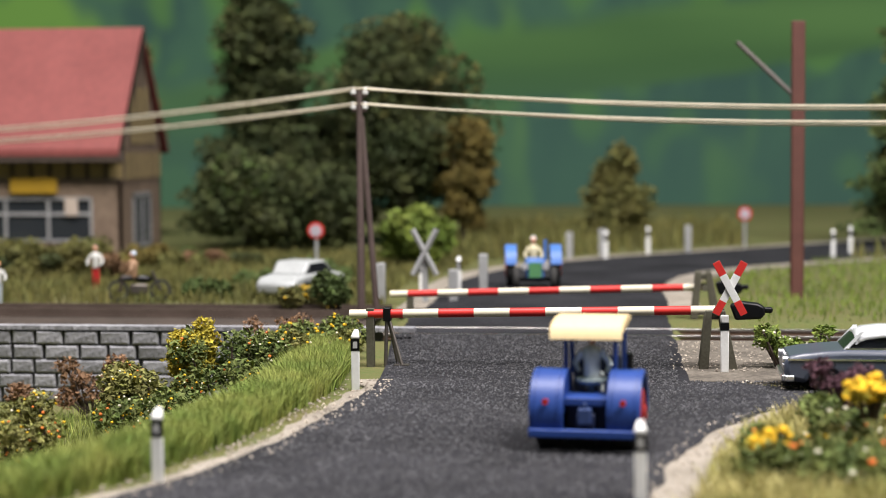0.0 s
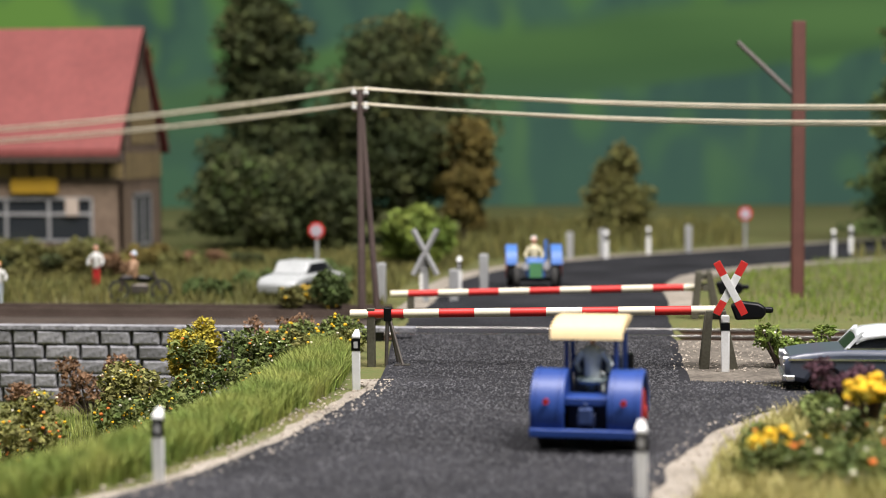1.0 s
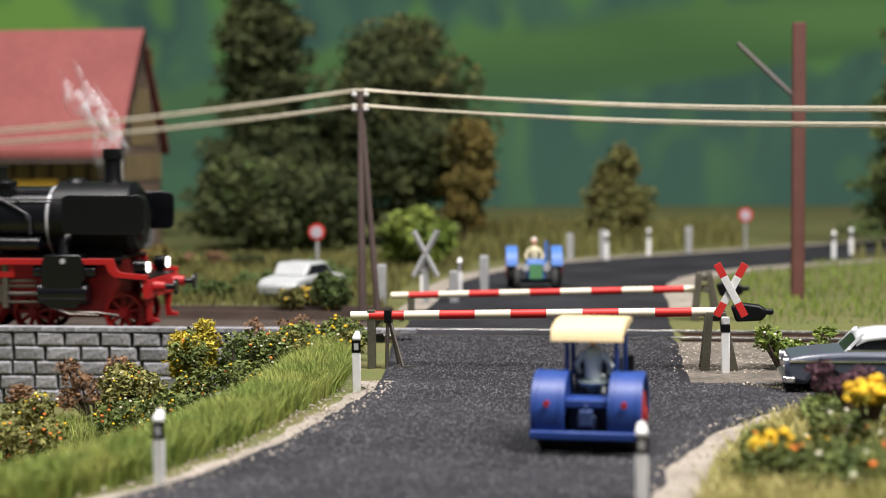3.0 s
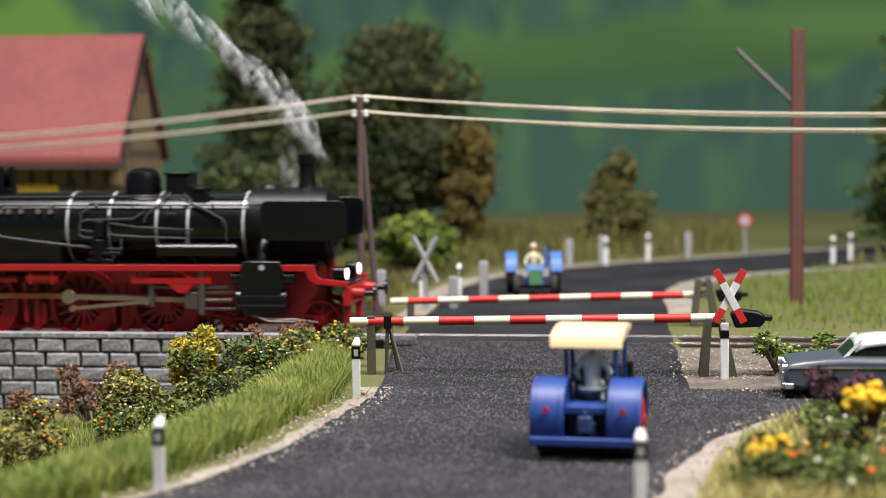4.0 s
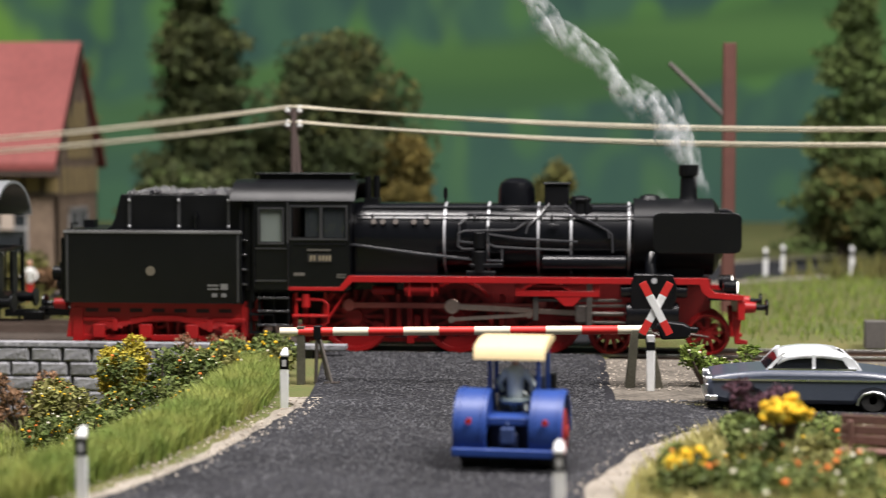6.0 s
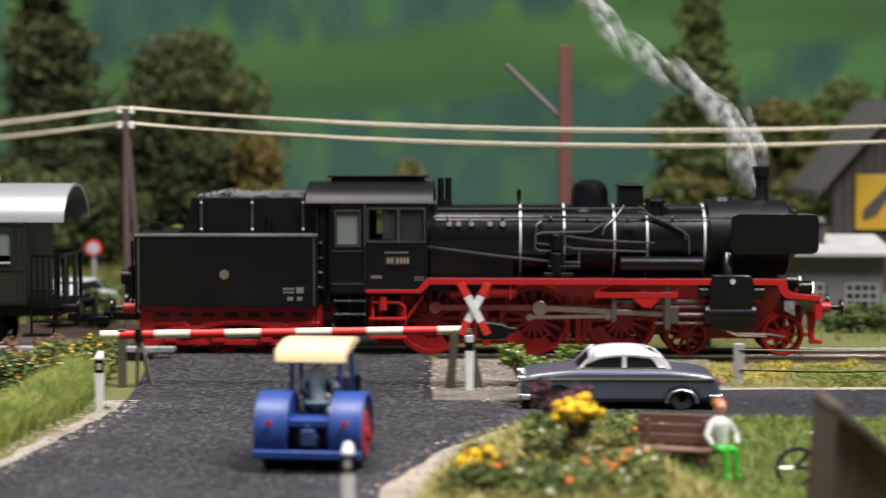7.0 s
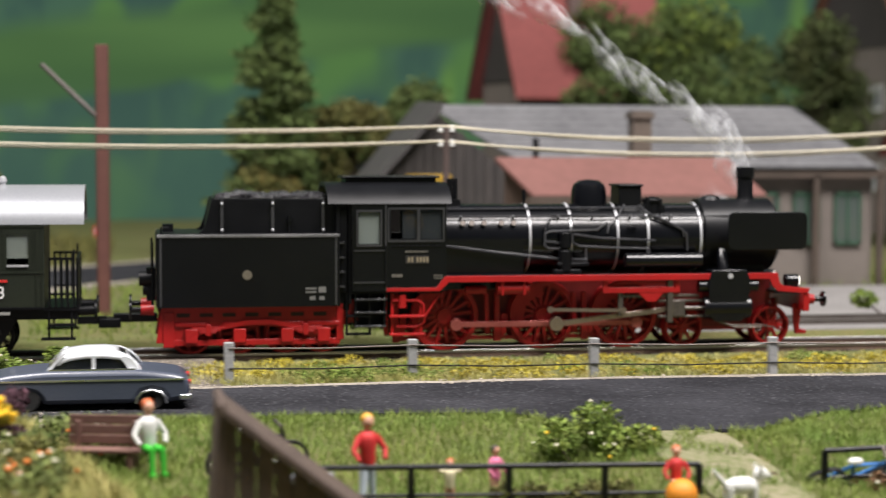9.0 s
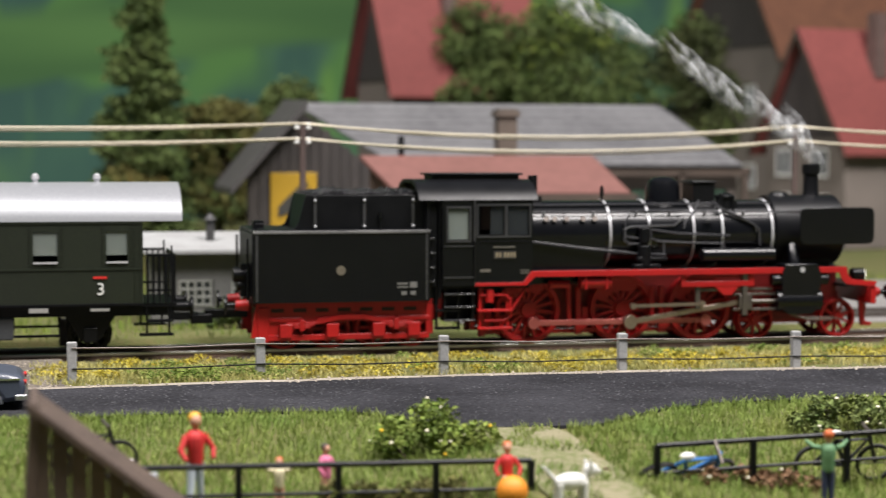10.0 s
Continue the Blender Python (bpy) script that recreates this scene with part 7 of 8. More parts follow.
# ---- the goods barn
def barn():
    b = thing("goods_barn", 160, 215, -1, 0, "grey boarded goods barn with a broad slate roof", "barn")
    L = 190
    part("barn_wall", Shape().box(2, L, 40, 42, 0, 50).box(0, L, 90, 92, 0, 50), GREY_BOARD, b)
    gable = [(-21, 0), (36, 0), (36, 42), (2, 70), (-21, 47)]
    part("gable_wall", Shape().prism(gable, 0, 2.0, "y"), GREY_BOARD, b, "dark boarded gable wall")
    for i in range(14):
        x = -20.5 + i * 4.1
        top = 47 + (x + 21) * 1.0 if x < 2 else 70 - (x - 2) * 28 / 34
        part("board", Shape().box(x, x + 3.7, -0.7, 0.0, 0, top - 1.5), GREY_BOARD, b)
    part("gable_roof", Shape().add([(-28, -8, 38), (2, -8, 72), (2, 60, 74), (-28, 60, 38), (-28, -8, 40.5), (2, -8, 75), (2, 60, 77), (-28, 60, 40.5)], [(0, 1, 2, 3), (4, 5, 6, 7), (0, 1, 5, 4), (1, 2, 6, 5), (2, 3, 7, 6), (3, 0, 4, 7)]), mat("dark_slate", (0.07, 0.065, 0.065)), b)
    # main slope, hipped at its far end, in courses of slates
    n = 9
    for k in range(n):
        q0, q1 = k / n, (k + 1) / n + 0.03
        z0, z1 = 49 + 25 * q0, 49 + 25 * q1
        y0, y1 = -4 + 44 * q0, -4 + 44 * q1
        xa0, xa1 = 38 - 34 * q0, 38 - 34 * q1
        xb0, xb1 = 186 - 22 * q0, 186 - 22 * q1
        part("slate_course", Shape().add([(xa0, y0, z0), (xb0, y0, z0), (xb1, y1, z1), (xa1, y1, z1), (xa0, y0, z0 + 1.2), (xb0, y0, z0 + 1.2), (xb1, y1, z1 + 0.5), (xa1, y1, z1 + 0.5)], [(0, 1, 2, 3), (4, 5, 6, 7), (0, 1, 5, 4), (1, 2, 6, 5), (2, 3, 7, 6), (3, 0, 4, 7)]), SLATE, b)
    part("hip_slope", Shape().add([(186, -4, 48), (164, 40, 74), (164, 60, 74), (186, 100, 48), (186, -4, 50), (164, 40, 76), (164, 60, 76), (186, 100, 50)], [(0, 1, 2, 3), (4, 5, 6, 7), (0, 1, 5, 4), (2, 3, 7, 6)]), SLATE, b)
    part("eaves_beam", Shape().box(34, 190, -3, -1, 45, 48.5), TIMBER, b)
    part("canopy_roof", Shape().add([(30, -48, 38), (122, -48, 38), (114, -24, 52), (20, -24, 52), (30, -48, 39.5), (122, -48, 39.5), (114, -24, 53.5), (20, -24, 53.5)], [(0, 1, 2, 3), (4, 5, 6, 7), (0, 1, 5, 4), (1, 2, 6, 5), (2, 3, 7, 6), (3, 0, 4, 7)]), SALMON, b, "salmon-red lower roof")
    part("canopy_fascia", Shape().box(28, 124, -49.5, -48, 35, 39), TIMBER, b)
    part("canopy_wall", Shape().box(24, 116, -24, -22, 0, 52), mat("canopy_brown", (0.16, 0.11, 0.09), (0.11, 0.08, 0.065), coarse=20), b)
    part("front_room", Shape().box(126, 186, 2, 4, 0, 46), PALE_WALL, b, "pale rendered front room")
    for x in (134, 152, 170):
        wd = part("window", Shape().box(x, x + 10, 1.2, 1.8, 18, 38), glass("barn_pane", (0.08, 0.1, 0.09), 0.95), b)
        part("window_frame", Shape().box(x - 1, x + 11, 0.6, 1.2, 37.5, 39).box(x - 1, x + 11, 0.6, 1.2, 17, 18.5).box(x - 1, x, 0.6, 1.2, 17, 39).box(x + 10, x + 11, 0.6, 1.2, 17, 39).box(x + 4.5, x + 5.5, 0.6, 1.2, 17, 39), mat("shutter_green", (0.04, 0.1, 0.06)), wd, "green window frame")
    for x in (28, 70, 112, 128, 160, 188):
        part("canopy_post", Shape().box(x - 1.2, x + 1.2, -47 if x < 120 else -3, -44.6 if x < 120 else -0.6, 0, 38 if x < 120 else 46), TIMBER, b)
    part("chimney", Shape().box(76.5, 84, -20, -12, 40, 72).box(75.5, 85, -21, -11, 69, 71), mat("chimney_brown", (0.14, 0.11, 0.09)), b)
    part("vent_pipe", Shape().cyl((37, -20, 40), (37, -20, 61), 1.2), BLACK_MATT, b)
    part("yellow_sign", Shape().box(-12, 6.5, -2.0, -1.0, 25, 46.5), SIGN_YELLOW, b, "yellow advertising board", bevel=0.3)
    part("sign_picture", Shape().prism([(-9, 29), (-4, 31), (3, 41), (2, 44), (-5, 37), (-9, 33)], -2.4, -2.0, "y"), mat("sign_dark", (0.05, 0.05, 0.045)), b)


barn()


def shed():
    s = thing("grey_shed", 91, 86, -1, 0, "small grey lineside shed with paned windows", "shed")
    part("wall", Shape().box(2, 40, 0, 1, 0, 6).box(2, 40, 0, 1, 14, 24).box(2, 11, 0, 1, 6, 14).box(22, 28, 0, 1, 6, 14).box(38, 40, 0, 1, 6, 14).box(2, 3, 1, 26, 0, 24).box(39, 40, 1, 26, 0, 24).box(2, 40, 25, 26, 0, 24), SHED_GREY, s)
    part("flat_roof", Shape().add([(-1, -4, 22.6), (43, -4, 22.6), (43, 28, 27), (-1, 28, 27), (-1, -4, 24), (43, -4, 24), (43, 28, 28.4), (-1, 28, 28.4)], [(0, 1, 2, 3), (4, 5, 6, 7), (0, 1, 5, 4), (1, 2, 6, 5), (2, 3, 7, 6), (3, 0, 4, 7)]), CONCRETE, s, "pale grey felt roof", bevel=0.2)
    for x in (11, 28):
        wd = part("window", Shape().box(x, x + 11 if x < 20 else x + 10, 0.5, 0.8, 6, 14), glass("shed_pane", (0.05, 0.06, 0.06), 0.95), s)
        fr = Shape()
        for k in range(5):
            fr.box(x + k * 2.5 - 0.3, x + k * 2.5 + 0.3, -0.3, 0.5, 6, 14)
        for k in range(4):
            fr.box(x, x + 10.4, -0.3, 0.5, 6 + k * 2.6 - 0.3, 6 + k * 2.6 + 0.3)
        part("window_bars", fr, mat("bars_pale", (0.42, 0.43, 0.4)), wd)
    part("flue", Shape().cyl((22, 12, 24), (22, 12, 33), 1.4).cyl((22, 12, 33), (22, 12, 35), 2.2, 0.6), mat("flue_dark", (0.06, 0.06, 0.06)), s, "dark capped flue")


shed()

# ---- beyond the crossing: second tractor, white car, motorcycle, signs
def farm_tractor():
    t = thing("farm_tractor", -59, 150, -0.4, 186, "light blue farm tractor waiting beyond the crossing", "tractor")
    lb = mat("light_blue", (0.08, 0.2, 0.55), (0.06, 0.16, 0.45), rough=0.4)
    for s in (-1, 1):
        wh = part("rear_wheel", Shape().cyl((s * 8 - 1.6, -8, 7), (s * 8 + 1.6, -8, 7), 7, n=24), RUBBER, t, "black rubber tyre", bevel=0.4)
        part("wheel_disc", Shape().cyl((s * 9.5, -8, 7), (s * 10, -8, 7), 4, n=18), mat("disc_red", (0.4, 0.04, 0.03)), wh)
        part("mudguard", Shape().prism([(-8 + 8 * math.cos(a), 7 + 8 * math.sin(a)) for a in [math.radians(k) for k in range(10, 171, 16)]] + [(-8 + 7.2 * math.cos(a), 7 + 7.2 * math.sin(a)) for a in [math.radians(k) for k in range(170, 9, -16)]], s * 8 - 2, s * 8 + 2, "x"), lb, t)
        part("front_wheel", Shape().cyl((s * 6.5 - 1, 12, 4.2), (s * 6.5 + 1, 12, 4.2), 4.2, n=20), RUBBER, t, bevel=0.3)
        part("head_lamp", Shape().cyl((s * 3.6, 14, 8.8), (s * 3.6, 15.5, 8.8), 1.2), SILVER_BAND, t)
    part("bonnet", Shape().box(-3.2, 3.2, 0, 15, 4.5, 11), lb, t, bevel=0.8)
    part("grille", Shape().box(-2.2, 2.2, 15, 15.4, 5, 10), mat("grille_green", (0.1, 0.3, 0.12)), t)
    part("front_axle", Shape().box(-6.5, 6.5, 11, 13, 3.4, 4.8), BLACK_MATT, t)
    part("gearbox", Shape().box(-3, 3, -10, 1, 4, 8), mat("gearbox_blue", (0.04, 0.1, 0.3)), t, bevel=0.4)
    part("exhaust", Shape().cyl((-3.8, 6, 10), (-3.8, 6, 17.5), 0.6), lb, t)
    part("seat", Shape().box(-2.6, 2.6, -9, -5, 8, 9.6), BLACK_MATT, t, bevel=0.5)


farm_tractor()
figure(-59.5, 155.5, 4.2, 6, P_CREAM, P_JEANS, P_WHITE, "seated plastic figurine in a cream shirt", "sit", 0.85)

CAR_SILVER = mat("car_silver_white", (0.5, 0.52, 0.52), rough=0.3, coarse=20)
wc = thing("white_car", -137, 122, -1.6, 72, "small white car parked beyond the track", "car")
part("body", Shape().prism([(-18, 2.5), (-18.5, 6), (-16, 8), (-9, 8.8), (10, 8.8), (17, 7.6), (18.5, 5), (18, 2.5), (14.5, 2.5), (13, 5), (10, 6), (7, 5), (5.8, 2.5), (-6, 2.5), (-7, 5), (-10, 6), (-13, 5), (-14, 2.5)], -7.5, 7.5), CAR_SILVER, wc, bevel=0.9)
part("cabin", Shape().prism([(-10, 8.6), (-6, 13), (5, 13), (11, 8.6)], -6.4, 6.4), CAR_SILVER, wc, bevel=0.8)
for s in (-1, 1):
    part("side_window", Shape().prism([(-8, 9.2), (-5.2, 12.2), (4.4, 12.2), (8.6, 9.2)], s * 6.5 - 0.1, s * 6.5 + 0.1), CAR_GLASS, wc)
    for x in (-10, 10):
        part("wheel", Shape().cyl((x, s * 6.8 - 1, 3.2), (x, s * 6.8 + 1, 3.2), 3.2, n=20), RUBBER, wc, bevel=0.3)

mc = thing("motorcycle", -188, 100, -1, 15, "dark motorcycle standing beyond the track", "motorcycle")
for x in (-7, 7):
    part("wheel", Shape().ring((x, 0, 3.6), 3.6, 2.7, -0.7, 0.7, 22), RUBBER, mc)
part("tank", Shape().ball((1.5, 0, 7.4), 3.4, 1.5, 1.4), BLACK, mc)
part("engine", Shape().box(-3, 3, -1.4, 1.4, 2.4, 5.8), DULL_STEEL, mc, bevel=0.5)
part("saddle", Shape().ball((-4, 0, 7.6), 3.2, 1.4, 0.9), BLACK_MATT, mc)
part("fork", Shape().cyl((7, 0, 3.6), (4.4, 0, 9.6), 0.6).cyl((4.4, -2.8, 9.8), (4.4, 2.8, 9.8), 0.4), DULL_STEEL, mc)
figure(-190, 100, 2.4, -75, paint("paint_tan", (0.4, 0.24, 0.14)), P_DARK, P_PALE, "seated plastic rider in a pale helmet", "sit", 0.85)
figure(-219, 150, -1, 0, P_WHITE, P_RED, P_DARK, "small plastic figurine in red trousers by the house", "stand", 0.8)
figure(-234, 92, -1, 20, P_WHITE, P_PALE, P_BLOND, "small pale plastic figurine beyond the track", "stand", 0.7)

gx = thing("warning_cross", -90.6, 95, -1, 0, "grey back of a warning cross beyond the track", "warning sign")
part("post", Shape().box(-0.9, 0.9, -0.6, 0.6, -0.5, 15), CONCRETE, gx)
for a in (62, -62):
    d = Vector((math.cos(radians(a)), 0, math.sin(radians(a)))) * 8.4
    part("cross_arm", Shape().cyl((-d.x, -1, 17 - d.z), (d.x, -1, 17 + d.z), 1.0, n=6), CONCRETE, gx)


def round_sign(x, y, h, label):
    s = thing("road_sign", x, y, -1, 0, label, "road sign", "road signs")
    part("post", Shape().cyl((0, 0, -0.5), (0, 0, h), 0.7), CONCRETE, s)
    part("disc", Shape().cyl((0, -0.9, h), (0, -0.5, h), 3.2, n=24), SIGN_RED, s, "red-rimmed disc")
    part("disc_face", Shape().cyl((0, -1.2, h), (0, -0.9, h), 2.3, n=24), mat("sign_face", (0.5, 0.45, 0.5)), s)


round_sign(-146.8, 200, 18.3, "round red-rimmed road sign on a grey post")
round_sign(25, 373, 16.8, "round red-rimmed road sign by the far road")
for x, y, h in ((-54, 300, 12), (-40, 310, 13), (-2, 340, 13), (-75, 130, 14), (-106, 100, 13), (-82, 100, 11)):
    st_ = thing("stone_post", x, y, -1, 0, "short grey stone post by the road", "post", "stone posts")
    part("shaft", Shape().box(-1.5, 1.5, -1.2, 1.2, -0.5, h), CONCRETE, st_, bevel=0.4)
box_ = thing("relay_box", 66, 30, -1, 0, "dark lineside equipment box beside the track", "box")
part("case", Shape().box(-3, 3, -2, 2, 0, 8), mat("case_dark", (0.12, 0.11, 0.1)), box_, bevel=0.3)

# ---- the garden
BENCH_WOOD = mat("bench_wood", (0.17, 0.085, 0.065), (0.11, 0.055, 0.045), rough=0.7, stretch=(0.4, 3, 3), bump=0.1)
bench = thing("garden_bench", 37.0, -172, ground_z(37, -172) - 1.2, -14, "brown wooden garden bench on the lawn", "bench")
for k in range(3):
    part("back_slat", Shape().box(-6.9, 6.9, 1.6 + 0.25 * k, 2.3 + 0.25 * k, 4.8 + k * 1.75, 6.45 + k * 1.75), BENCH_WOOD, bench, bevel=0.12)
    part("seat_slat", Shape().box(-6.9, 6.9, -2.6 + k * 1.45, -1.35 + k * 1.45, 3.8, 4.4), BENCH_WOOD, bench, bevel=0.12)
for s in (-1, 1):
    part("bench_leg", Shape().box(s * 5.2 - 0.5, s * 5.2 + 0.5, -2.4, 2.4, -0.3, 3.9).box(s * 5.2 - 0.5, s * 5.2 + 0.5, 1.4, 2.2, 3.8, 9.0), BENCH_WOOD, bench, bevel=0.15)
figure(44.8, -173.5, ground_z(44, -171) - 0.2, 25, P_WHITE, P_GREEN, P_GINGER, "plastic figurine in white shirt and green trousers on the bench", "sit", 0.84)
figure(83, -183, ground_z(83, -183) - 0.3, 20, P_RED, P_PALE, P_BLOND, "plastic figurine in red jumper walking on the lawn", "walk", 0.86)
figure(105.8, -184, ground_z(105, -184) - 0.3, 40, P_PINK, SKIN, P_DARK, "small plastic figurine in a pink dress", "stand", 0.58)
figure(97.3, -186, ground_z(97, -186) - 0.3, -10, P_CREAM, SKIN, P_GINGER, "small plastic figurine in a cream dress", "arms", 0.5)
figure(136.5, -193, ground_z(136, -193) + 0.5, 0, P_RED, SKIN, P_GINGER, "small plastic figurine in a red shirt seated on a ball", "sit", 0.62)
figure(194, -200, ground_z(194, -200) - 0.3, 170, P_TEAL, P_JEANS, P_GINGER, "plastic figurine in green jacket with raised arms", "arms", 0.7)
ball_ = thing("play_ball", 136.5, -196.5, ground_z(136, -196), 0, "orange toy ball on the lawn", "ball")
part("ball_skin", Shape().ball((0, 0, 2.6), 2.8, n=16, m=10), mat("ball_orange", (0.8, 0.28, 0.02)), ball_)

dog = thing("dog", 146, -200, ground_z(146, -200), 10, "white plastic dog standing on the lawn", "dog")
part("body", Shape().ball((0, 0, 4.2), 3.6, 1.5, 1.6), P_WHITE, dog)
part("head", Shape().ball((3.9, 0, 6.0), 1.5, 1.1, 1.2).ball((5.1, 0, 5.7), 0.8, 0.6, 0.6), P_WHITE, dog)
for s in (-1, 1):
    part("ear", Shape().cyl((3.6, s * 0.8, 6.6), (3.2, s * 1.1, 7.9), 0.5, 0.1, 6), P_WHITE, dog)
    for x in (-2.4, 2.4):
        part("leg", Shape().cyl((x, s * 0.8, 4), (x, s * 0.8, -0.2), 0.65, 0.45, 8), P_WHITE, dog)
part("tail", Shape().cyl((-3.2, 0, 4.8), (-5.4, 0, 7.2), 0.5, 0.25, 8), P_WHITE, dog)


def rail_fence(xa, ya, xb, yb, n, top):
    f = thing("rail_fence", 0, 0, 0, 0, "dark metal tube fence round the garden", "fence", "garden rail fences")
    za, zb = top
    part("rail", Shape().cyl((xa, ya, za), (xb, yb, zb), 0.5, n=10), BLACK_MATT, f)
    part("lower_rail", Shape().cyl((xa, ya, za - 5), (xb, yb, zb - 5), 0.35, n=10), BLACK_MATT, f)
    for i in range(n):
        q = i / (n - 1)
        x, y = xa + (xb - xa) * q, ya + (yb - ya) * q
        part("fence_post", Shape().box(x - 0.55, x + 0.55, y - 0.55, y + 0.55, ground_z(x, y) - 0.8, za + (zb - za) * q), BLACK_MATT, f)


rail_fence(72.4, -190, 141.7, -190, 5, (2.2, 1.0))
rail_fence(166, -188, 222, -188, 4, (2.4, 3.8))
bush(154, -186, -8, blob_set(rb, 8, 3, 5, 7, 2.4), 700, 0.6, "brown", "low brown hedge under the garden rail", (), "hedge", 71, "hedge")
bush(185, -186, -8, blob_set(rb, 13, 3, 6, 9, 2.6), 1200, 0.6, "brown", "low brown hedge under the garden rail", [(WHITE_FLOWER, 10, 0.4)], "hedge", 72, "hedge")
bush(120, -187, -8, blob_set(rb, 16, 3, 6, 10, 2.6), 1400, 0.6, "olive", "low olive hedge under the garden rail", (), "hedge", 73, "hedge")


def bicycle(x, y, z, rz, tilt, frame_m, label):
    b = new("bicycle")
    b.empty_display_size = 0.005
    b.matrix_basis = pose(x * MM, y * MM, z * MM, tilt, 0, rz)
    tagged(b, label, "bicycle", "bicycles")
    for wx in (-6, 6):
        part("wheel", Shape().ring((wx, 0, 0), 3.8, 3.2, -0.35, 0.35, 24), RUBBER, b)
        part("spokes", Shape().tube([(wx - 3.2, 0, 0), (wx + 3.2, 0, 0)], 0.12, 5).tube([(wx, 0, -3.2), (wx, 0, 3.2)], 0.12, 5), STEEL, b)
    part("frame", Shape().tube([(-6, 0, 0), (-2, 0, 4.6), (4.2, 0, 5.0), (0, 0, -0.4), (-6, 0, 0)], 0.4, 8).tube([(-2, 0, 4.6), (0, 0, -0.4)], 0.4, 8).tube([(4.0, 0, 6.8), (6, 0, 0)], 0.4, 8), frame_m, b)
    part("saddle", Shape().ball((-2.4, 0, 6.2), 1.6, 0.8, 0.6), P_WHITE, b)
    part("handlebar", Shape().cyl((3.6, -2.4, 7.0), (3.6, 2.4, 7.0), 0.35), DULL_STEEL, b)


bicycle(173, -184.5, -3.2, 8, 52, mat("bike_blue", (0.04, 0.2, 0.55)), "blue bicycle leaning on the garden rail")
bicycle(64.5, -170, ground_z(62, -170) + 3.4, 12, 8, mat("bike_black", (0.02, 0.02, 0.022)), "dark bicycle standing behind the wooden hut")
bicycle(205, -183.5, -3.0, -6, 16, mat("bike_dark", (0.03, 0.03, 0.04)), "dark bicycle leaning on the garden rail")

hut = thing("wooden_hut", 58, -216, ground_z(62, -216) - 0.2, 0, "brown plank garden hut with a steep roof", "hut")
hz = 18.9 - ground_z(62, -216)
slope = Vector((22, 0, -17.0)).normalized()
nrm_ = Vector((17.0, 0, 22)).normalized()
for k in range(5):
    y0, y1 = -9 + k * 3.7, -5.5 + k * 3.7
    a, b = Vector((-2.6, 0, hz)), Vector((-2.6, 0, hz)) + slope * 31
    part("roof_plank", Shape().add([(p.x, y, p.z) for p in (a, b, b - nrm_ * 1.0, a - nrm_ * 1.0) for y in (y0, y1)], [(0, 1, 3, 2), (2, 3, 5, 4), (4, 5, 7, 6), (6, 7, 1, 0), (0, 2, 4, 6), (1, 3, 5, 7)]), WOOD_BROWN, hut, bevel=0.15)
    a, b = Vector((-2.4, 0, hz)), Vector((-8.5, 0, -0.5))
    part("wall_plank", Shape().add([(p[0], y, p[1]) for p in ((-2.8, hz), (-1.6, hz), (-3.2, -0.5), (-4.4, -0.5)) for y in (y0, y1)], [(0, 1, 3, 2), (2, 3, 5, 4), (4, 5, 7, 6), (6, 7, 1, 0), (0, 2, 4, 6), (1, 3, 5, 7)]), WOOD_BROWN, hut, bevel=0.15)
for q in range(8):
    ga, gb = -2.6 + q * 2.75, -2.6 + q * 2.75 + 2.6
    part("gable_plank", Shape().prism([(ga, -0.4), (gb, -0.4), (gb, max(0.2, hz - 1.2 - (gb + 2.6) * 0.773)), (ga, max(0.4, hz - 1.2 - (ga + 2.6) * 0.773))], -8.6, -7.8), WOOD_BROWN, hut, bevel=0.1)
part("ridge_board", Shape().add([(p.x, y, p.z) for p in (Vector((-3.4, 0, hz + 0.6)), Vector((-3.4, 0, hz + 0.6)) + slope * 33, Vector((-3.4, 0, hz - 0.9)) + slope * 33, Vector((-3.4, 0, hz - 0.9))) for y in (-10.4, -9.2)], [(0, 1, 3, 2), (2, 3, 5, 4), (4, 5, 7, 6), (6, 7, 1, 0), (0, 2, 4, 6), (1, 3, 5, 7)]), WOOD_BROWN, hut, bevel=0.15)
bush(64, -232, -4, blob_set(rb, 2.4, 2, 5, 5, 1.6), 250, 0.5, "yellow", "yellow flowers before the wooden hut", [(YELLOW_FLOWER, 40, 0.8)], "yellow_flowers", 74, "flowers")
bush(50, -222, -4, blob_set(rb, 4, 3, 8, 6, 2.4), 500, 0.6, "brown", "dry brown shrub beside the wooden hut", (), "bush", 75)
barrow = thing("garden_barrow", 72, -196, ground_z(72, -196), -10, "grey garden barrow beside the hut", "barrow")
part("tray", Shape().box(-3.5, 3.5, -2.4, 2.4, 7.2, 8.6), mat("barrow_grey", (0.4, 0.43, 0.47), rough=0.4), barrow, bevel=0.3)
part("barrow_frame", Shape().tube([(-6, 0, 9.5), (-3, 0, 7), (3, 0, 3), (5, 0, 0)], 0.5).tube([(-3, 0, 7), (-4, 0, 0)], 0.5).cyl((-6, -1.6, 10.2), (-6, 1.6, 10.2), 0.6), BLACK_MATT, barrow)

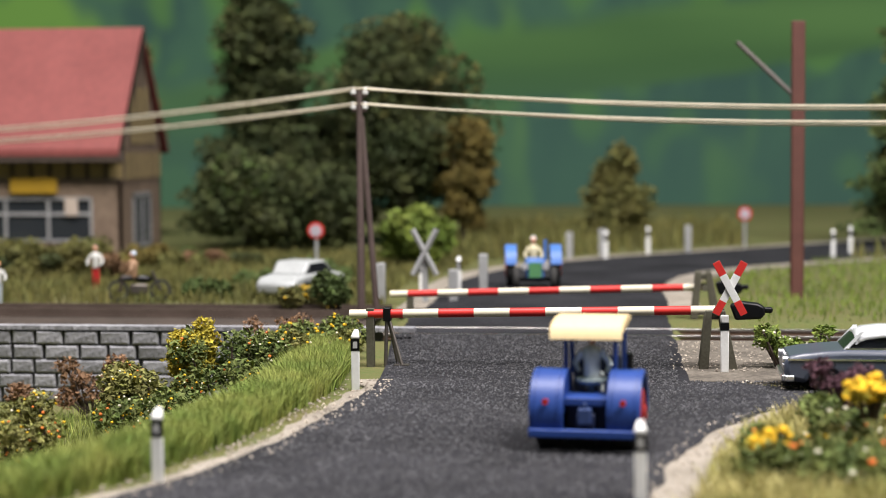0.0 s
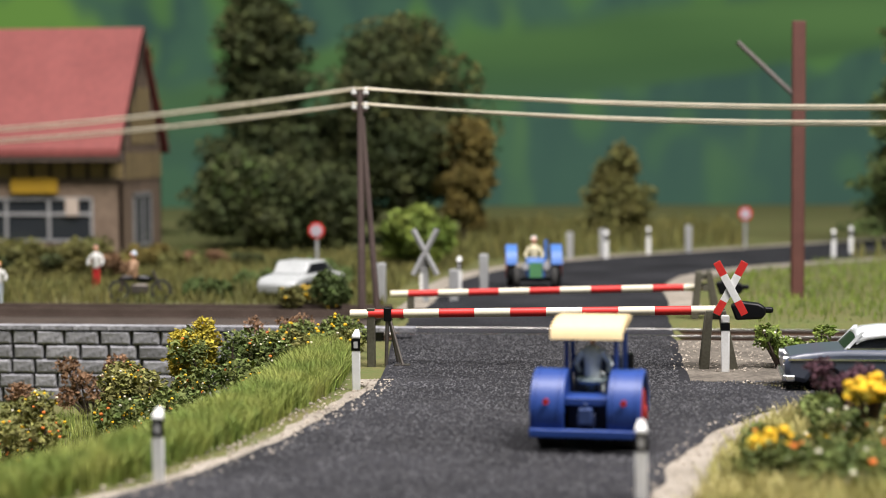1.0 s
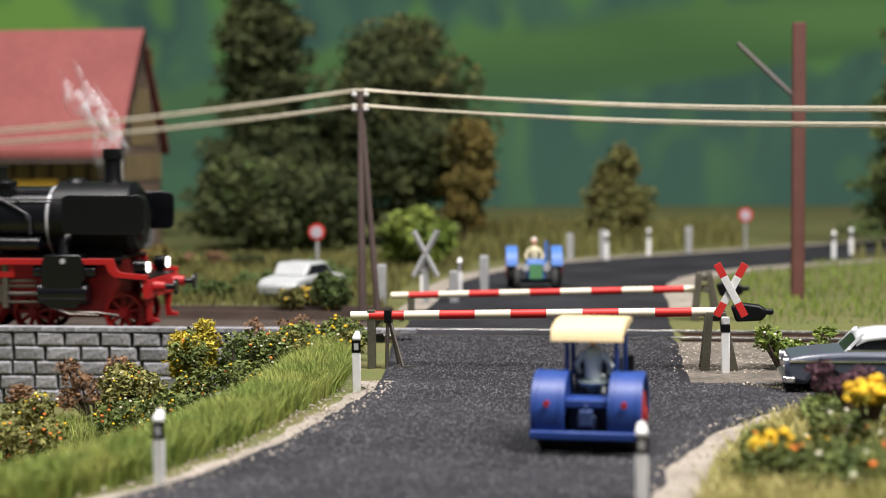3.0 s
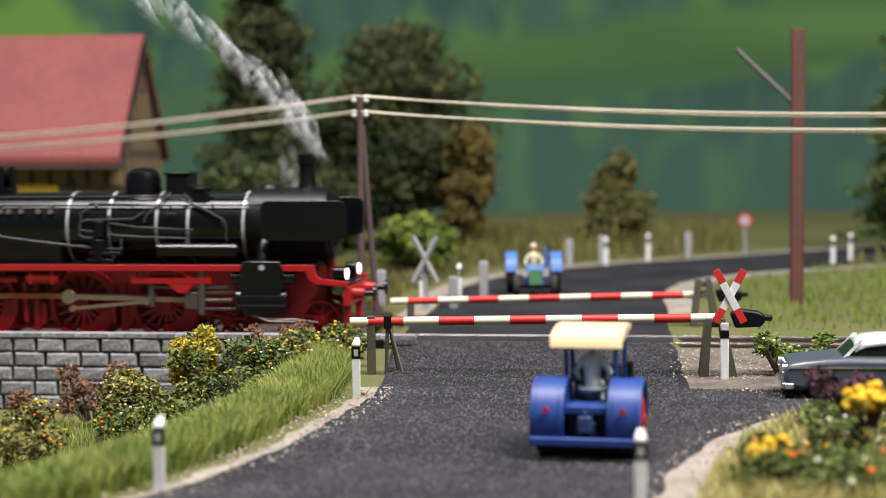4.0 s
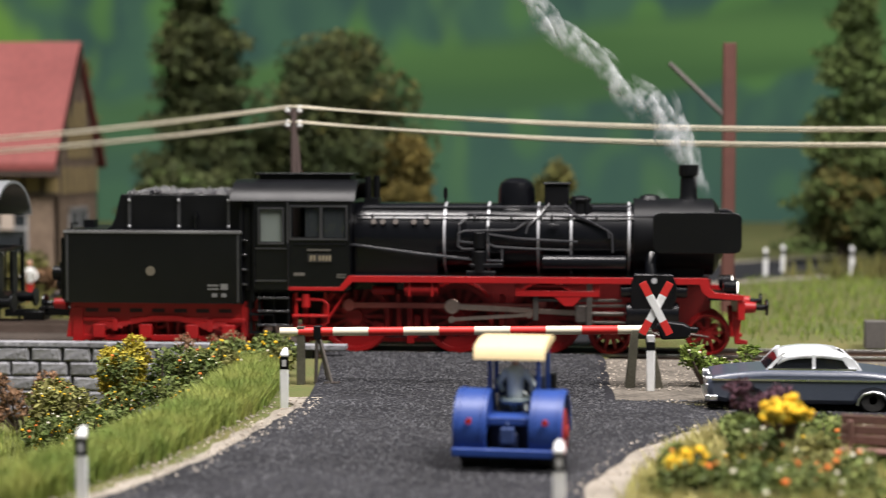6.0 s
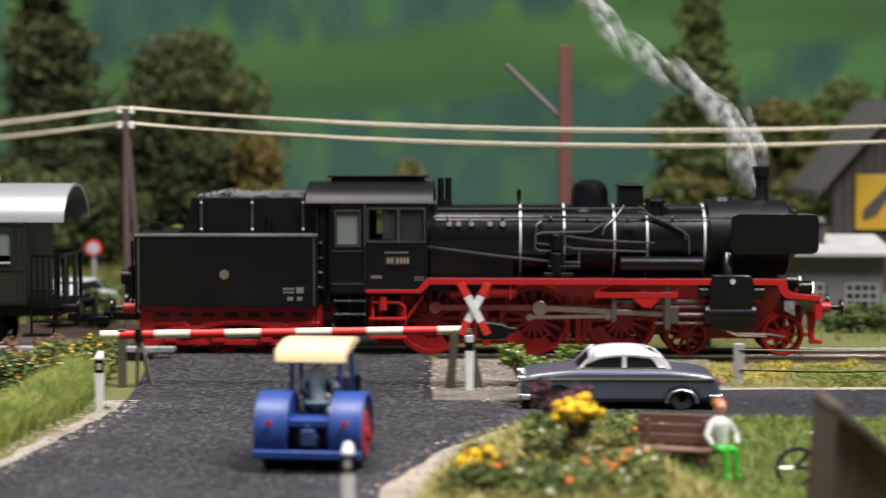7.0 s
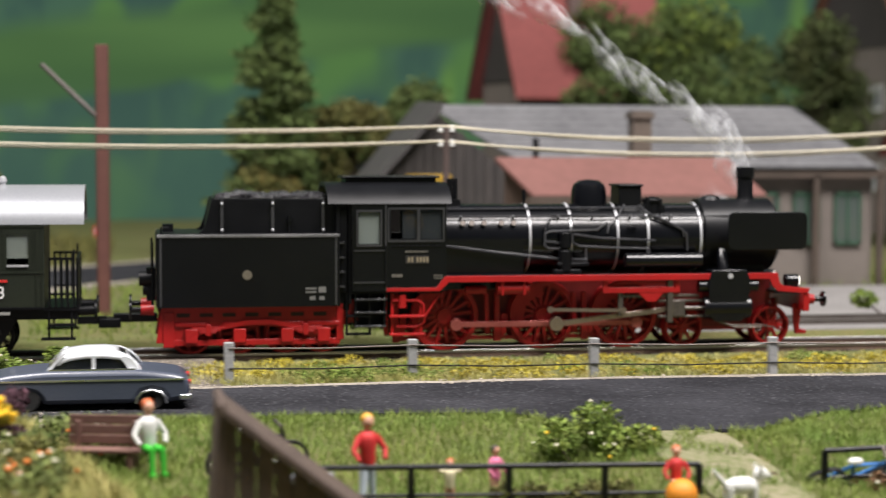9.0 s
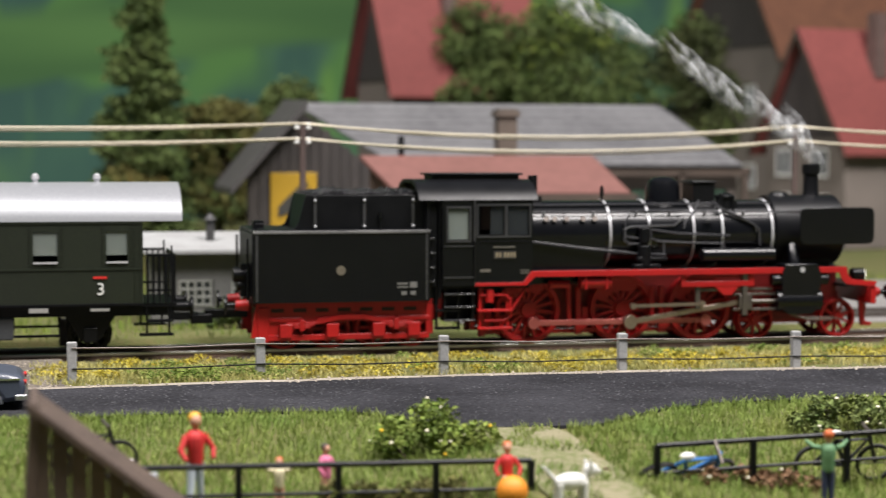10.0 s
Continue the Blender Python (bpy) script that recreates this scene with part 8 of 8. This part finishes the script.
# ---- smoke: rigid wisps that leave the chimney and rise
def smoke_material():
    """Thin haze: its density comes from soft noise and dies away towards both ends of a wisp."""
    m = bpy.data.materials.new("pale_smoke")
    m.use_nodes = True
    n, ln = m.node_tree.nodes, m.node_tree.links
    b = n["Principled BSDF"]
    b.inputs["Base Color"].default_value = (0.8, 0.82, 0.85, 1)
    b.inputs["Roughness"].default_value = 1.0
    b.inputs["Specular IOR Level"].default_value = 0.0
    tc, sep, tx = n.new("ShaderNodeTexCoord"), n.new("ShaderNodeSeparateXYZ"), n.new("ShaderNodeTexNoise")
    tx.inputs["Scale"].default_value, tx.inputs["Detail"].default_value = 300, 5
    ln.new(tc.outputs["Object"], sep.inputs[0])
    ln.new(tc.outputs["Object"], tx.inputs["Vector"])
    ends = n.new("ShaderNodeMath")
    ends.operation = "ABSOLUTE"
    ln.new(sep.outputs["Z"], ends.inputs[0])
    fade, thick, mul = n.new("ShaderNodeMapRange"), n.new("ShaderNodeMapRange"), n.new("ShaderNodeMath")
    fade.inputs["From Min"].default_value, fade.inputs["From Max"].default_value = 0.0125, 0.003
    thick.inputs["From Min"].default_value, thick.inputs["From Max"].default_value = 0.36, 0.68
    thick.inputs["To Max"].default_value = 0.46
    ln.new(ends.outputs[0], fade.inputs["Value"])
    ln.new(tx.outputs["Fac"], thick.inputs["Value"])
    mul.operation = "MULTIPLY"
    ln.new(fade.outputs["Result"], mul.inputs[0])
    ln.new(thick.outputs["Result"], mul.inputs[1])
    ln.new(mul.outputs[0], b.inputs["Alpha"])
    return m


SMOKE = smoke_material()
smoke = thing("smoke_plume", 0, TRACK_Y, 0, 0, "thin pale grey smoke drifting up from the chimney", "smoke")
WISPS = []
rs = random.Random(8)


def wisp_mesh(k):
    r = random.Random(100 + k)
    s = Shape()
    for strand in range(2):
        ox, oy, ph, wd = (strand - 0.5) * 2.4 + r.uniform(-0.6, 0.6), strand * 1.4, r.uniform(0, 6), r.uniform(1.6, 3.2)
        n, m = 26, 9
        base = len(s.v)
        # a curled veil, open to the back
        for i in range(n + 1):
            q = i / n
            c = (ox + 1.5 * math.sin(ph + 3.6 * q), oy + 0.9 * math.cos(ph * 1.7 + 2.6 * q), -12.5 + 25 * q)
            rad = wd * (0.15 + math.sin(math.pi * q) ** 0.7) * (0.8 + 0.3 * math.sin(9 * q + ph))
            s.v += [(c[0] + rad * math.cos(a), c[1] - 0.5 * rad * math.sin(a), c[2] + 0.8 * math.sin(3 * a + ph)) for a in [math.pi * j / (m - 1) for j in range(m)]]
        s.f += [(base + i * m + j, base + i * m + j + 1, base + (i + 1) * m + j + 1, base + (i + 1) * m + j) for i in range(n) for j in range(m - 1)]
    return s.mesh("wisp", SMOKE, fix=False, smooth=80)


wisps = [wisp_mesh(k) for k in range(6)]
for i in range(42):
    WISPS.append((part("wisp", wisps[i % 6], None, smoke), 2.5 + 0.175 * i))


def smoke_motion():
    for ob, t0 in WISPS:
        r = random.Random(int(t0 * 100))
        wind = along([(2.5, 1.05), (3.4, 0.95), (4.0, 0.85), (4.6, 1.0), (5.4, 1.05), (7.0, 1.3), (9.0, 1.5)], t0)
        inside = lambda t: (t, pose((run_x(t) - 4) * MM, 0, 30 * MM, 0, -78, 0))
        rows = [inside(q * 0.5) for q in range(30) if q * 0.5 < t0 - 0.3] or [inside(0.0)]
        if t0 - rows[-1][0] > 0.12:
            rows.append(inside(t0 - 0.1))
        lean, drift = -22 - 17 * wind + r.uniform(-6, 6), r.uniform(-2.5, 2.5)
        # seconds after leaving, height, how far the train has left it behind, lean
        for dt, z, lag, a in ((0.15, 50, -1, -20), (0.4, 61, -4, lean * 0.7), (0.75, 77, -21, lean), (1.15, 97, -45, lean - 3), (1.7, 124, -80, lean - 6), (2.6, 168, -140, lean - 8)):
            rows.append((t0 + dt, pose((run_x(t0 + dt) + lag * wind + drift * dt) * MM, 0, z * MM, 0, a, 0)))
        walk(ob, rows)

# ---- pieces of the setting, last
for i in range(240):
    sx_ = -330 + i * 5.4
    if -92 < sx_ < -9:
        continue
    part("sleeper", sleeper_mesh, None, track, at=(sx_, 0, 0))
for i in range(60):
    part("sleeper", sleeper_mesh, None, siding, at=(218 + i * 5.4, 0, 1.4))
rw = random.Random(5)
count = 0
for row in range(6):
    x = wall_x0 + rw.uniform(0, 4)
    z = 0.1 - row * 3.95
    while x < wall_x1 - 6 and count < 300:
        b, me = rw.choice(block_meshes)
        hw = max(v[0] for v in b.v[:4])
        o = part("stone_block", me, None, retaining)
        o.matrix_basis = pose((x + hw) * MM, -16.2 * MM, z * MM)
        x += 2 * hw + 0.55
        count += 1
x = wall_x0
while x < wall_x1:
    o = part("cap_stone", cap_mesh, None, retaining)
    o.matrix_basis = pose((x + 4.6) * MM, -14.2 * MM, 2.75 * MM, 0, 0, rw.uniform(-0.6, 0.6))
    x += 9.3


# ---- what moves
def motions():
    steps = [i * 0.2 for i in range(51)]
    for ob in (loco, tender, coach):
        walk(ob, [(t, pose(run_x(t) * MM, TRACK_Y * MM, 0)) for t in [i * 0.25 for i in range(41)]])
    # loco, tender and coach share one origin under the chimney
    for w, x, y, r in WHEELS:
        seq = [i * (0.1 if r < 7 else 0.2) for i in range(101 if r < 7 else 51)]
        walk(w, [(t, pose(x * MM, y * MM, r * MM, 0, math.degrees((run_x(t) - RUN[0][1]) / r), 0)) for t in seq])
    for rod, s, kind in RODS:
        rows = []
        for t in [i * 0.1 for i in range(101)]:
            a = -(run_x(t) - RUN[0][1]) / 9.6 + (0 if s < 0 else math.pi / 2)
            px, pz = CRANK * math.cos(a), 9.6 + CRANK * math.sin(a)
            if kind == "side":
                rows.append((t, pose(px * MM, 0, pz * MM)))
            elif kind == "main":
                tilt = math.asin((pz - 11.4) / 35.3)
                rows.append((t, pose((px - 62.3) * MM, 0, pz * MM, 0, math.degrees(tilt), 0)))
            elif kind == "cross":
                rows.append((t, pose((px - 62.3 + math.sqrt(35.3**2 - (pz - 11.4) ** 2)) * MM, 0, 11.4 * MM)))
            else:
                ex, ez = -62.3 + 1.6 * math.cos(a + 1.6), 10.2 + 1.6 * math.sin(a + 1.6)
                rows.append((t, pose(ex * MM, 0, ez * MM, 0, math.degrees(math.asin((ez - 11.0) / 21)), 0)))
        walk(rod, rows)
    smoke_motion()


motions()
